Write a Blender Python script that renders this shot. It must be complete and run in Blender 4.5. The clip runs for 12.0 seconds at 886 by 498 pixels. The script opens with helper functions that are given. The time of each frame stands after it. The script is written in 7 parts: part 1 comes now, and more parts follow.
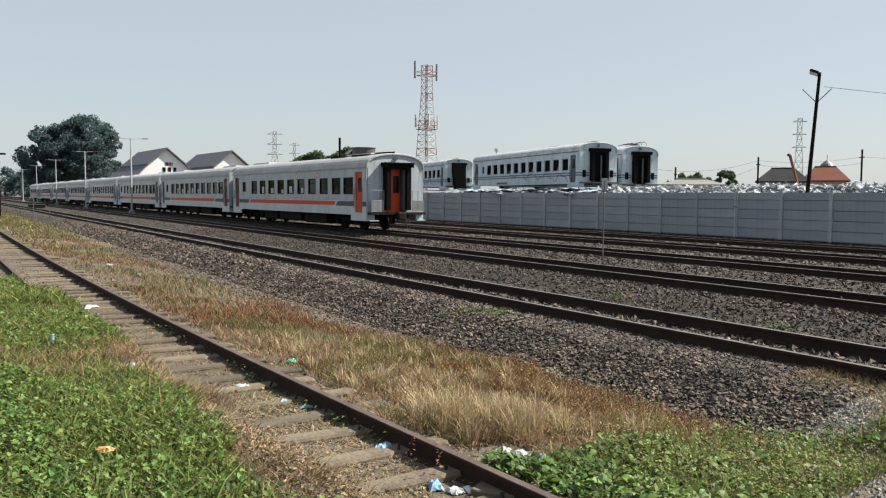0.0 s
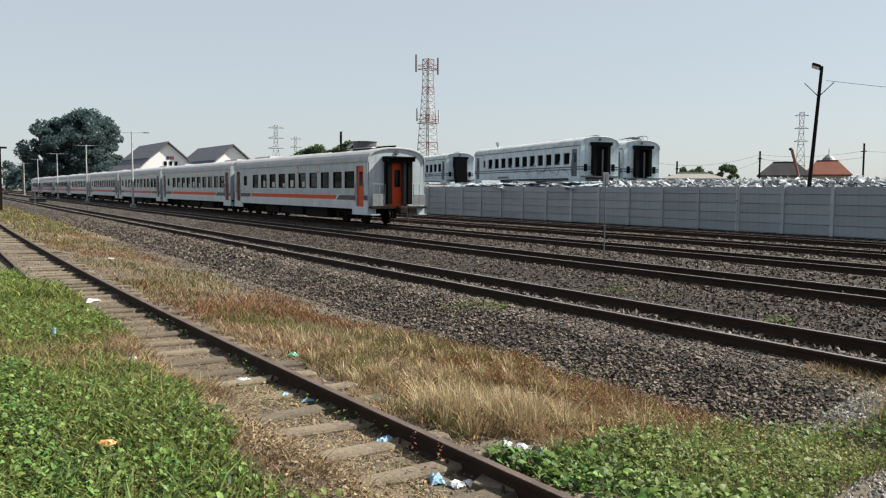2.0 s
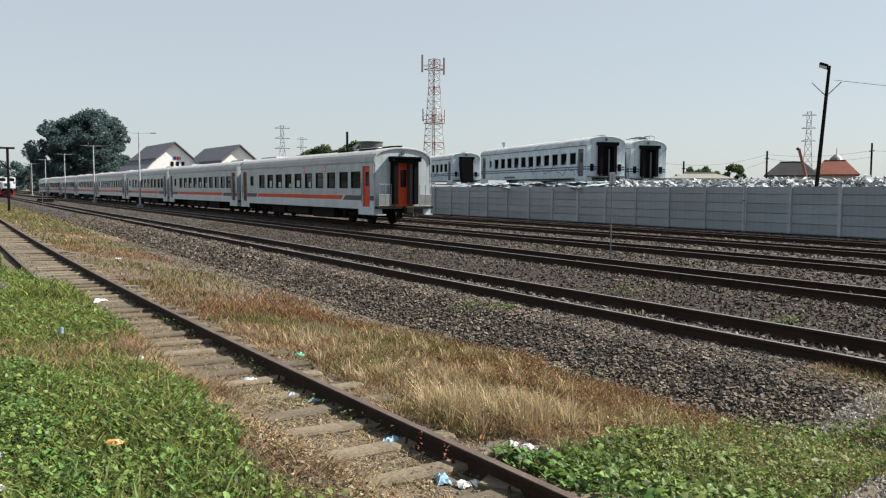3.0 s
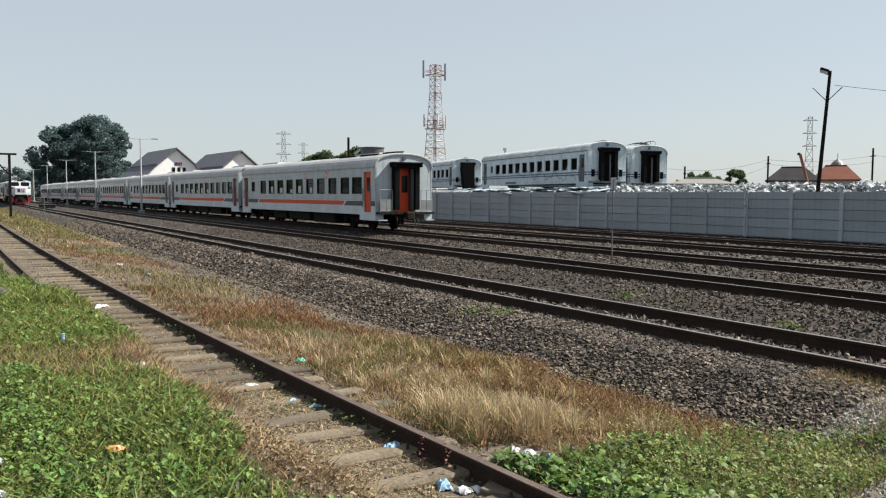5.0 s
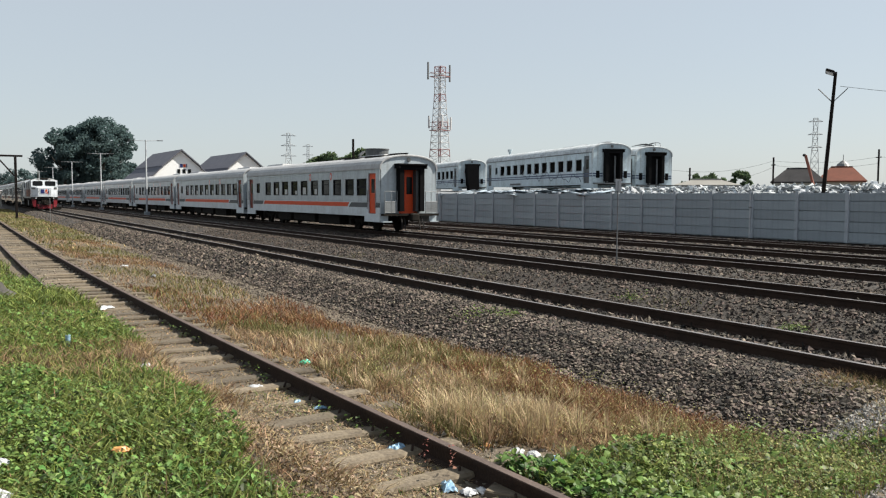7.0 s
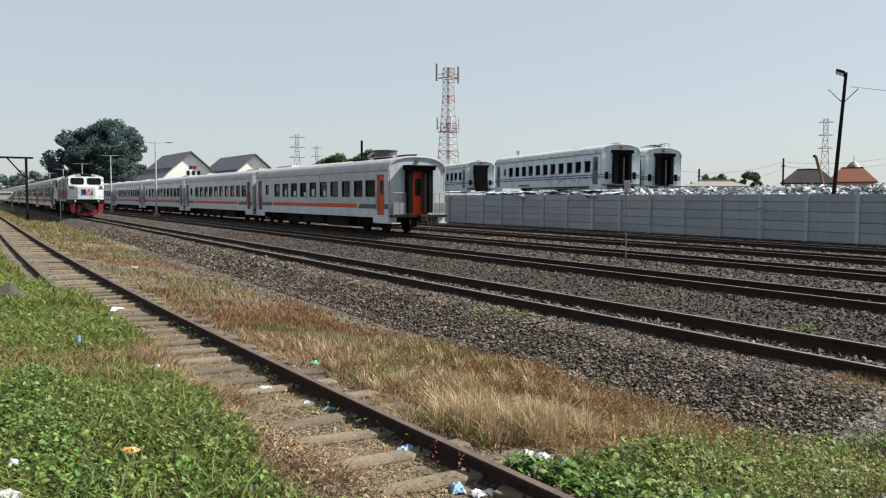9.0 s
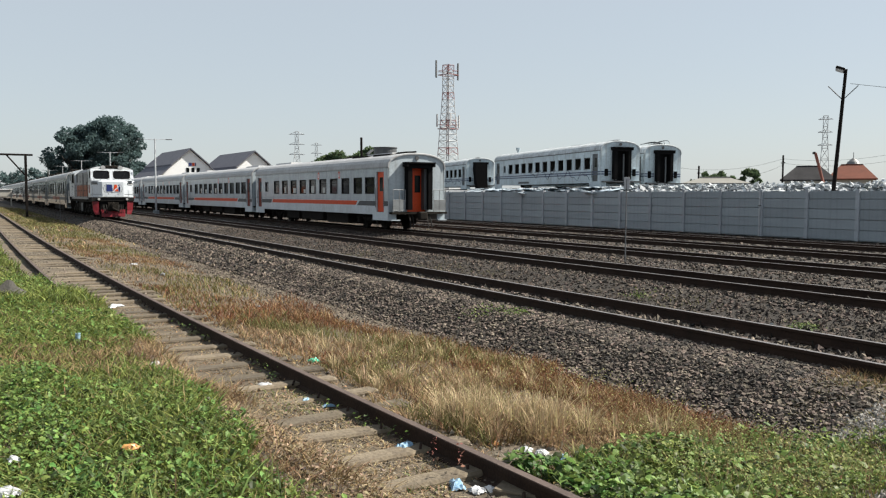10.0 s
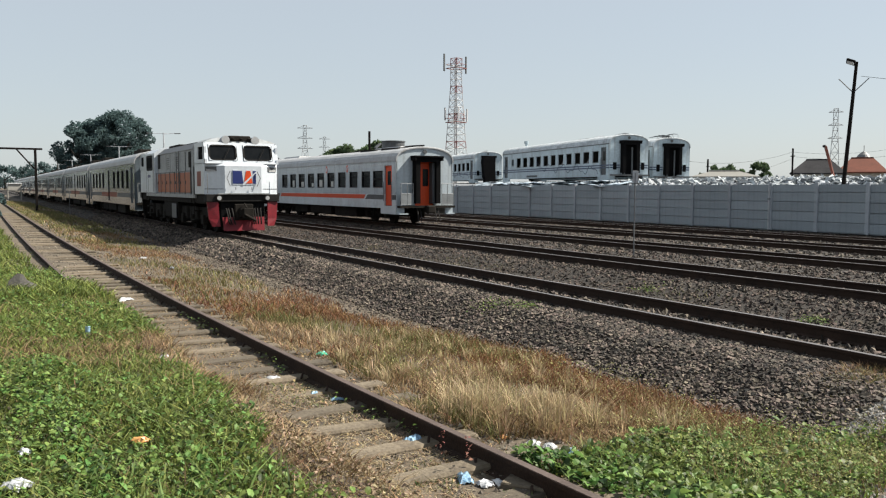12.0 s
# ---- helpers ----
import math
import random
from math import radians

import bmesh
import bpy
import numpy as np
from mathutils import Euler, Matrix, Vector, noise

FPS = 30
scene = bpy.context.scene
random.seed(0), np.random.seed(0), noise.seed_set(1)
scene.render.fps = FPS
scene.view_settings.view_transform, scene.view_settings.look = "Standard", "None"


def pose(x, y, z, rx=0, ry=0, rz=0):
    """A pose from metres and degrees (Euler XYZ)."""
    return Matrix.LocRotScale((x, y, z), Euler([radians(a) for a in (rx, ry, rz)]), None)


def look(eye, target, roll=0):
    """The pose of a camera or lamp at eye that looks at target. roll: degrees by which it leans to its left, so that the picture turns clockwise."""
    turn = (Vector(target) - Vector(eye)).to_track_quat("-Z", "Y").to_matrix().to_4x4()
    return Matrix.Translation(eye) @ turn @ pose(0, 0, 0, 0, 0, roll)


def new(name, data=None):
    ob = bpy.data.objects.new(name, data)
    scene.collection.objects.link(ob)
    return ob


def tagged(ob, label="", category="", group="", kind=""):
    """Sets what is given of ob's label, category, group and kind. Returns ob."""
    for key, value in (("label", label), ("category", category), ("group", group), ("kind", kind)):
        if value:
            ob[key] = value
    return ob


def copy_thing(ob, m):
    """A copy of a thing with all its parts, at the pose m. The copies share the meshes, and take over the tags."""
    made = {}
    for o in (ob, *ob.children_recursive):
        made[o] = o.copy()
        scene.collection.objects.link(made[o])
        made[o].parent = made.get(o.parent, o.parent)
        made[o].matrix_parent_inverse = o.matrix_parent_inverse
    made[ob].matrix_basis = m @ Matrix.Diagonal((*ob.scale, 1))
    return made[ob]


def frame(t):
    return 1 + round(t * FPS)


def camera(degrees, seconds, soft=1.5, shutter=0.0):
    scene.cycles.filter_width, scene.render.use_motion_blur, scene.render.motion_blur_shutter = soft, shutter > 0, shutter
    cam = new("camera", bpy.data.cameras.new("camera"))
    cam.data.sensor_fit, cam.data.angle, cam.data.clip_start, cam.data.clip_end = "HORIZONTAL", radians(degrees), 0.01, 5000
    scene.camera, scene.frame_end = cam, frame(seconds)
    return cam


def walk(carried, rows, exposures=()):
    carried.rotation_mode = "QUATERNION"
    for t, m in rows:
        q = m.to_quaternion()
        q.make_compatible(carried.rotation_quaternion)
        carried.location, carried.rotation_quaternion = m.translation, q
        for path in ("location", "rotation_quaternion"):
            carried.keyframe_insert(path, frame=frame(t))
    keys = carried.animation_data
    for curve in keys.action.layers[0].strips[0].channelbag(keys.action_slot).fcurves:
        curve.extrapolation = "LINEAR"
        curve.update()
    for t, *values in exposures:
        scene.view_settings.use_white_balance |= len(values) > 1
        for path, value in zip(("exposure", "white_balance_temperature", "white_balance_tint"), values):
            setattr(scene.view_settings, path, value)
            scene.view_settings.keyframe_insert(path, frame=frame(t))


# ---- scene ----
cam = camera(56.8, 12.0, soft=1.2)
EYE = (0.0, 0.0, 1.681)


def aim(az, down, lean):
    """Pose of the eye from its heading (clockwise from the tracks), tilt and lean in degrees."""
    a, d = radians(az), radians(down)
    return look(EYE, (EYE[0] + math.sin(a) * math.cos(d), EYE[1] + math.cos(a) * math.cos(d), EYE[2] - math.sin(d)), lean)


walk(cam, [(t, aim(a, d, -r)) for t, a, d, r in (
    (0.0, 31.477, 3.711, -0.374), (0.5, 31.536, 3.814, -0.392), (1.0, 31.583, 3.918, -0.387), (1.5, 31.510, 4.027, -0.374),
    (2.0, 31.394, 4.129, -0.397), (2.5, 31.350, 4.221, -0.364), (3.0, 30.963, 4.126, -0.366), (4.0, 30.85, 3.90, -0.33),
    (5.0, 30.872, 3.745, -0.304), (5.5, 30.962, 3.743, -0.308), (6.0, 31.013, 3.686, -0.310), (6.5, 30.818, 3.601, -0.287),
    (7.0, 30.547, 3.642, -0.277), (8.0, 30.15, 3.56, -0.25), (9.0, 29.948, 3.548, -0.228), (9.5, 29.969, 3.669, -0.265),
    (10.0, 29.973, 3.758, -0.219), (10.5, 29.882, 3.882, -0.232), (11.0, 29.500, 3.996, -0.215), (11.5, 29.342, 4.104, -0.214),
    (12.0, 29.412, 4.199, -0.176))])

# ---- light ----
SUN_AZ, SUN_EL = 109.0, 45.5
world = bpy.data.worlds.new("world")
scene.world = world
world.use_nodes = True
_n = world.node_tree.nodes
_l = world.node_tree.links
_sky = _n.new("ShaderNodeTexSky")
_sky.sky_type, _sky.sun_disc = "NISHITA", False
_sky.sun_elevation, _sky.sun_rotation = radians(SUN_EL), radians(SUN_AZ)
_sky.air_density, _sky.dust_density, _sky.ozone_density, _sky.altitude = 1.0, 1.0, 1.0, 0
_n["Background"].inputs["Strength"].default_value = 0.017
_l.new(_sky.outputs[0], _n["Background"].inputs["Color"])
_haze = _n.new("ShaderNodeBackground")  # thin even haze over the clear sky
_haze.inputs["Color"].default_value, _haze.inputs["Strength"].default_value = (0.87, 0.95, 1.005, 1), 0.234
_both = _n.new("ShaderNodeAddShader")
_l.new(_n["Background"].outputs[0], _both.inputs[0])
_l.new(_haze.outputs[0], _both.inputs[1])
_l.new(_both.outputs[0], _n["World Output"].inputs["Surface"])
_sun = new("sun", bpy.data.lights.new("sun", "SUN"))
_sun.data.energy, _sun.data.angle, _sun.data.color = 5.0, radians(0.6), (1.0, 0.94, 0.83)
_a, _e = radians(SUN_AZ), radians(SUN_EL)
_sun.matrix_world = look((30 * math.sin(_a) * math.cos(_e), 30 * math.cos(_a) * math.cos(_e), 30 * math.sin(_e)), (0, 0, 0))
scene.view_settings.exposure = 1.12


# ---- materials ----
def mat(name, col, col2=None, rough=0.7, metal=0.0, scale=3.0, fine=40.0, bump=0.2, island=0.0, obj=0.0, streak=0.0, spec=0.5, dirt=None, dirt_amt=0.0, trans=0.0):
    """Two colours mixed by coarse and fine noise, relief by the fine one; island/obj: spread of value between pieces; streak: vertical stains."""
    m = bpy.data.materials.new(name)
    m.use_nodes = True
    nt = m.node_tree
    N, L = nt.nodes.new, nt.links.new
    b = nt.nodes["Principled BSDF"]
    b.inputs["Roughness"].default_value, b.inputs["Metallic"].default_value = rough, metal
    b.inputs["Specular IOR Level"].default_value = spec
    tc = N("ShaderNodeTexCoord").outputs["Object"]
    n1, n2 = N("ShaderNodeTexNoise"), N("ShaderNodeTexNoise")
    for n, s in ((n1, scale), (n2, fine)):
        n.inputs["Scale"].default_value, n.inputs["Detail"].default_value = s, 4.0
        L(tc, n.inputs["Vector"])
    add = N("ShaderNodeMath")
    add.operation = "MULTIPLY_ADD"
    add.inputs[1].default_value = 0.5
    L(n2.outputs[0], add.inputs[0])
    half = N("ShaderNodeMath")
    half.operation = "MULTIPLY"
    half.inputs[1].default_value = 0.5
    L(n1.outputs[0], half.inputs[0])
    L(half.outputs[0], add.inputs[2])
    ramp = N("ShaderNodeMapRange")
    ramp.inputs["From Min"].default_value, ramp.inputs["From Max"].default_value = 0.36, 0.64
    L(add.outputs[0], ramp.inputs["Value"])
    mix = N("ShaderNodeMix")
    mix.data_type = "RGBA"
    c2 = col2 or tuple(c * 0.72 for c in col)
    mix.inputs["A"].default_value, mix.inputs["B"].default_value = (*col, 1), (*c2, 1)
    L(ramp.outputs[0], mix.inputs["Factor"])
    out = mix.outputs["Result"]
    if streak:
        mp = N("ShaderNodeMapping")
        mp.inputs["Scale"].default_value = (5.0, 5.0, 0.45)
        L(tc, mp.inputs["Vector"])
        n3 = N("ShaderNodeTexNoise")
        n3.inputs["Scale"].default_value, n3.inputs["Detail"].default_value = 1.0, 5.0
        L(mp.outputs[0], n3.inputs["Vector"])
        r3 = N("ShaderNodeMapRange")
        r3.inputs["From Min"].default_value, r3.inputs["From Max"].default_value = 0.5, 0.75
        r3.inputs["To Max"].default_value = streak
        L(n3.outputs[0], r3.inputs["Value"])
        mx = N("ShaderNodeMix")
        mx.data_type = "RGBA"
        mx.inputs["B"].default_value = (*(dirt or (0.12, 0.10, 0.08)), 1)
        L(out, mx.inputs["A"])
        L(r3.outputs[0], mx.inputs["Factor"])
        out = mx.outputs["Result"]
    if island or obj:
        hv = N("ShaderNodeHueSaturation")
        src = N("ShaderNodeNewGeometry").outputs["Random Per Island"] if island else N("ShaderNodeObjectInfo").outputs["Random"]
        rr = N("ShaderNodeMapRange")
        k = island or obj
        rr.inputs["To Min"].default_value, rr.inputs["To Max"].default_value = 1 - k, 1 + k
        L(src, rr.inputs["Value"])
        L(rr.outputs[0], hv.inputs["Value"])
        if island:
            r2 = N("ShaderNodeMapRange")
            r2.inputs["To Min"].default_value, r2.inputs["To Max"].default_value = 0.5 - 0.03 * min(1, island * 2), 0.5 + 0.03 * min(1, island * 2)
            wn = N("ShaderNodeTexWhiteNoise")
            wn.noise_dimensions = "1D"
            L(src, wn.inputs["W"])
            L(wn.outputs["Value"], r2.inputs["Value"])
            L(r2.outputs[0], hv.inputs["Hue"])
        L(out, hv.inputs["Color"])
        out = hv.outputs[0]
    L(out, b.inputs["Base Color"])
    if bump:
        bp = N("ShaderNodeBump")
        bp.inputs["Strength"].default_value, bp.inputs["Distance"].default_value = bump, 0.02
        L(n2.outputs[0], bp.inputs["Height"])
        L(bp.outputs[0], b.inputs["Normal"])
    if trans:
        tr = N("ShaderNodeBsdfTranslucent")
        L(out, tr.inputs["Color"])
        ms = N("ShaderNodeMixShader")
        ms.inputs[0].default_value = trans
        L(b.outputs[0], ms.inputs[1])
        L(tr.outputs[0], ms.inputs[2])
        L(ms.outputs[0], nt.nodes["Material Output"].inputs["Surface"])
    return m


M_GROUND = mat("dry_soil", (0.050, 0.039, 0.026), (0.115, 0.090, 0.062), 0.95, scale=1.6, fine=24, bump=0.5)
# Near-black bed: its colour gives the shade in gaps between the stones.
M_BALLASTBED = mat("dark_gap_bed", (0.009, 0.007, 0.0056), (0.034, 0.026, 0.020), 0.95, scale=9, fine=30, bump=1.0)
M_STONE = mat("ballast_stone", (0.026, 0.020, 0.016), (0.118, 0.094, 0.075), 0.9, scale=2, fine=30, bump=0.3, island=1.0)
M_STONEB = mat("brown_ballast_stone", (0.021, 0.0155, 0.012), (0.092, 0.070, 0.055), 0.9, scale=2, fine=30, bump=0.3, island=1.0)
M_RUST = mat("rail_rust", (0.018, 0.0105, 0.0075), (0.038, 0.022, 0.015), 0.85, scale=4, fine=50, bump=0.3, spec=0.25)
M_RAILTOP = mat("rail_head", (0.38, 0.34, 0.31), (0.26, 0.22, 0.2), 0.35, 0.85, scale=2, fine=30, bump=0.1)
M_SIDETOP = mat("rusty_rail_head", (0.10, 0.074, 0.064), (0.055, 0.04, 0.034), 0.7, 0.0, scale=3, fine=40, bump=0.2, spec=0.3)
M_SLEEPER = mat("weathered_sleeper", (0.15, 0.122, 0.084), (0.075, 0.058, 0.04), 0.9, scale=4, fine=25, bump=0.7, obj=0.45)
M_TIE = mat("concrete_sleeper", (0.085, 0.075, 0.066), (0.05, 0.043, 0.038), 0.9, scale=4, fine=25, bump=0.5, obj=0.25)
M_WALL = mat("precast_concrete", (0.295, 0.33, 0.355), (0.215, 0.242, 0.262), 0.9, scale=0.8, fine=25, bump=0.25, obj=0.09, streak=0.4, dirt=(0.12, 0.13, 0.14))
M_POST = mat("precast_post", (0.34, 0.365, 0.395), (0.25, 0.27, 0.295), 0.9, scale=0.9, fine=25, bump=0.25, obj=0.2, streak=0.2, dirt=(0.12, 0.12, 0.12))
# Black rubber; also the painted shade in openings, gaps and cab windows.
M_DEEPBLACK = mat("rubber_and_shade_black", (0.005, 0.005, 0.0055), (0.009, 0.009, 0.0095), 0.95, scale=4, fine=30, bump=0.2, spec=0.05)
M_COACH = mat("coach_paint", (0.41, 0.465, 0.505), (0.325, 0.37, 0.40), 0.25, scale=1.2, fine=9, bump=0.02, streak=0.4, dirt=(0.19, 0.18, 0.17))
# Coach paint darkened and cooled to carry the sides' shade; streaks are dirt.
M_COACHB = mat("shaded_coach_paint", (0.125, 0.15, 0.17), (0.09, 0.108, 0.12), 0.13, scale=1.2, fine=9, bump=0.02, spec=0.8, streak=0.5, dirt=(0.08, 0.075, 0.06))
M_COACHLOW = mat("coach_lower_paint", (0.56, 0.615, 0.655), (0.45, 0.49, 0.515), 0.35, scale=1.2, fine=9, bump=0.02, streak=0.35, dirt=(0.26, 0.25, 0.23))
M_ROOF = mat("coach_roof_paint", (0.37, 0.38, 0.39), (0.27, 0.27, 0.275), 0.5, scale=0.8, fine=7, bump=0.05, streak=0.4, dirt=(0.14, 0.13, 0.12))
M_ORANGE = mat("orange_paint", (0.62, 0.07, 0.018), (0.50, 0.06, 0.018), 0.4, scale=2, fine=15, bump=0.02, spec=0.2)
M_DGREY = mat("grey_band_paint", (0.085, 0.09, 0.095), (0.06, 0.063, 0.066), 0.5, scale=2, fine=15, bump=0.02, spec=0.3)
M_BLACK = mat("black_rubber", (0.010, 0.0095, 0.0095), (0.02, 0.019, 0.018), 0.85, scale=4, fine=30, bump=0.2, spec=0.15)
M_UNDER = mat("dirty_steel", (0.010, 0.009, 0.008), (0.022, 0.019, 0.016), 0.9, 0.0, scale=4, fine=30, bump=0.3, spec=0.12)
M_GLASS = mat("dark_window_glass", (0.005, 0.006, 0.007), (0.010, 0.011, 0.012), 0.08, scale=1, fine=5, bump=0.0, spec=0.12)
M_CURTAIN = mat("curtain_cloth", (0.55, 0.55, 0.52), (0.42, 0.42, 0.4), 0.9, scale=5, fine=60, bump=0.1)
M_STEEL = mat("galvanised_steel", (0.16, 0.165, 0.17), (0.11, 0.11, 0.115), 0.55, 0.4, scale=3, fine=30, bump=0.1)
M_LPOLE = mat("pale_grey_pole", (0.42, 0.44, 0.46), (0.3, 0.315, 0.33), 0.6, 0.0, scale=2, fine=20, bump=0.05)
M_GATE = mat("grey_gate_paint", (0.20, 0.215, 0.225), (0.12, 0.13, 0.135), 0.6, scale=3, fine=30, bump=0.1)
# Orange dulled to dark red; on the doors this paints their shade.
M_DIMRED = mat("dimmed_red_orange", (0.20, 0.032, 0.016), (0.13, 0.025, 0.015), 0.45, scale=2, fine=15, bump=0.02, spec=0.2)
M_GRAFFITI = mat("sprayed_line", (0.03, 0.04, 0.07), None, 0.6, bump=0)
M_SLAB = mat("broken_white_board", (0.44, 0.47, 0.49), (0.20, 0.215, 0.23), 0.9, scale=1.5, fine=12, bump=0.3, island=0.45)
M_SHEET = mat("blue_grey_sheet", (0.34, 0.40, 0.45), (0.24, 0.285, 0.325), 0.55, scale=1.5, fine=9, bump=0.3, obj=0.25)
M_DARKPOLE = mat("dark_pole", (0.008, 0.0068, 0.0065), (0.016, 0.0135, 0.0125), 0.9, scale=3, fine=30, bump=0.2, spec=0.08)
M_WHITE = mat("loco_white_paint", (0.56, 0.60, 0.64), (0.475, 0.51, 0.55), 0.3, scale=1.5, fine=10, bump=0.02, streak=0.18, dirt=(0.25, 0.24, 0.23))
M_LGREY = mat("loco_grey_paint", (0.285, 0.305, 0.32), (0.19, 0.198, 0.2), 0.45, scale=1.5, fine=10, bump=0.02, streak=0.55, dirt=(0.10, 0.08, 0.06))
M_RED = mat("red_paint", (0.17, 0.007, 0.014), (0.10, 0.007, 0.011), 0.45, scale=3, fine=15, bump=0.05, spec=0.3)
M_LORANGE = mat("loco_orange_paint", (0.36, 0.088, 0.026), (0.27, 0.068, 0.022), 0.45, scale=2, fine=14, bump=0.02, streak=0.4)
M_NAVY = mat("navy_paint", (0.012, 0.025, 0.14), None, 0.4, bump=0.0)
M_LAMP = mat("lamp_lens", (0.42, 0.43, 0.44), (0.3, 0.3, 0.3), 0.15, bump=0.0)
M_SCRAP = mat("faded_coach_paint", (0.47, 0.56, 0.61), (0.33, 0.395, 0.43), 0.5, scale=1.0, fine=8, bump=0.05, streak=0.55, dirt=(0.15, 0.14, 0.13))
M_SCRAPROOF = mat("peeling_roof_paint", (0.50, 0.545, 0.575), (0.24, 0.255, 0.265), 0.7, scale=1.6, fine=6, bump=0.2, streak=0.25, dirt=(0.08, 0.075, 0.07))
M_BLUEBAND = mat("faded_blue_band", (0.035, 0.055, 0.12), (0.06, 0.08, 0.12), 0.5, scale=2, fine=15, bump=0.03)
M_RUBBLE = mat("broken_concrete", (0.25, 0.265, 0.28), (0.12, 0.128, 0.137), 0.9, scale=2, fine=12, bump=0.4, island=0.7)
M_TARP = mat("white_rubble", (0.20, 0.215, 0.23), (0.06, 0.063, 0.067), 0.9, scale=1.8, fine=9, bump=0.8)
M_GRASS = mat("green_grass", (0.098, 0.138, 0.029), (0.158, 0.184, 0.051), 0.6, scale=0.7, fine=3, bump=0, island=0.65, trans=0.36, spec=0.25)
M_LEAF = mat("weed_leaf", (0.068, 0.137, 0.032), (0.145, 0.196, 0.054), 0.5, scale=0.8, fine=3, bump=0, island=0.8, trans=0.36, spec=0.22)
M_DRY = mat("dry_grass", (0.31, 0.225, 0.132), (0.16, 0.105, 0.055), 0.8, scale=0.9, fine=3, bump=0, island=0.7, trans=0.3, spec=0.15)
M_REDGRASS = mat("red_brown_grass", (0.130, 0.058, 0.027), (0.185, 0.105, 0.050), 0.8, scale=0.7, fine=3, bump=0, island=0.5, trans=0.2, spec=0.2)
M_MIDTREE = mat("green_foliage", (0.055, 0.085, 0.045), (0.10, 0.135, 0.07), 0.8, scale=0.2, fine=1, bump=0, island=0.35, trans=0.4, spec=0.05)
M_NEARTREE = mat("roadside_foliage", (0.09, 0.12, 0.03), (0.15, 0.17, 0.05), 0.8, scale=0.2, fine=1, bump=0, island=0.4, trans=0.3, spec=0.1)
# Distance haze is mixed into this foliage colour as blue.
M_TREE = mat("hazed_tree_foliage", (0.060, 0.098, 0.102), (0.098, 0.142, 0.14), 0.8, scale=0.12, fine=0.6, bump=0, island=0.25, trans=0.45, spec=0.05)
M_BARK = mat("bark", (0.040, 0.038, 0.034), (0.065, 0.06, 0.052), 0.9, scale=3, fine=20, bump=0.6)
M_TILE = mat("dark_roof_tile", (0.020, 0.020, 0.022), (0.038, 0.037, 0.04), 0.9, scale=0.8, fine=6, bump=0.2, spec=0.1)
M_TILEB = mat("grey_roof_tile", (0.090, 0.094, 0.116), (0.125, 0.128, 0.152), 0.85, scale=0.8, fine=6, bump=0.2, spec=0.2)
M_REDTILE = mat("terracotta_tile", (0.15, 0.05, 0.032), (0.10, 0.036, 0.024), 0.85, scale=0.8, fine=6, bump=0.3, spec=0.2)
M_PLASTER = mat("white_plaster", (0.80, 0.81, 0.82), (0.72, 0.73, 0.74), 0.85, scale=0.6, fine=6, bump=0.05)
M_SHED = mat("dull_sheet_roof", (0.20, 0.195, 0.18), (0.15, 0.145, 0.13), 0.8, scale=0.6, fine=6, bump=0.05)
M_CREAM = mat("cream_sheet", (0.38, 0.365, 0.33), (0.3, 0.285, 0.255), 0.7, scale=0.6, fine=6, bump=0.05)
M_TOWERRED = mat("tower_red", (0.22, 0.085, 0.085), None, 0.6, scale=1, fine=5, bump=0)
M_TOWERWHITE = mat("tower_white", (0.42, 0.43, 0.45), None, 0.6, scale=1, fine=5, bump=0)
M_PLASTIC_W = mat("white_plastic_litter", (0.48, 0.49, 0.5), (0.33, 0.34, 0.36), 0.4, scale=9, fine=40, bump=0.4)
M_PLASTIC_B = mat("blue_plastic_litter", (0.10, 0.22, 0.36), (0.25, 0.36, 0.44), 0.4, scale=9, fine=40, bump=0.4)
M_PLASTIC_G = mat("green_plastic_litter", (0.02, 0.42, 0.26), None, 0.4, scale=9, fine=40, bump=0.3)
M_PLASTIC_Y = mat("orange_plastic_litter", (0.50, 0.33, 0.07), (0.34, 0.10, 0.06), 0.4, scale=22, fine=50, bump=0.3)


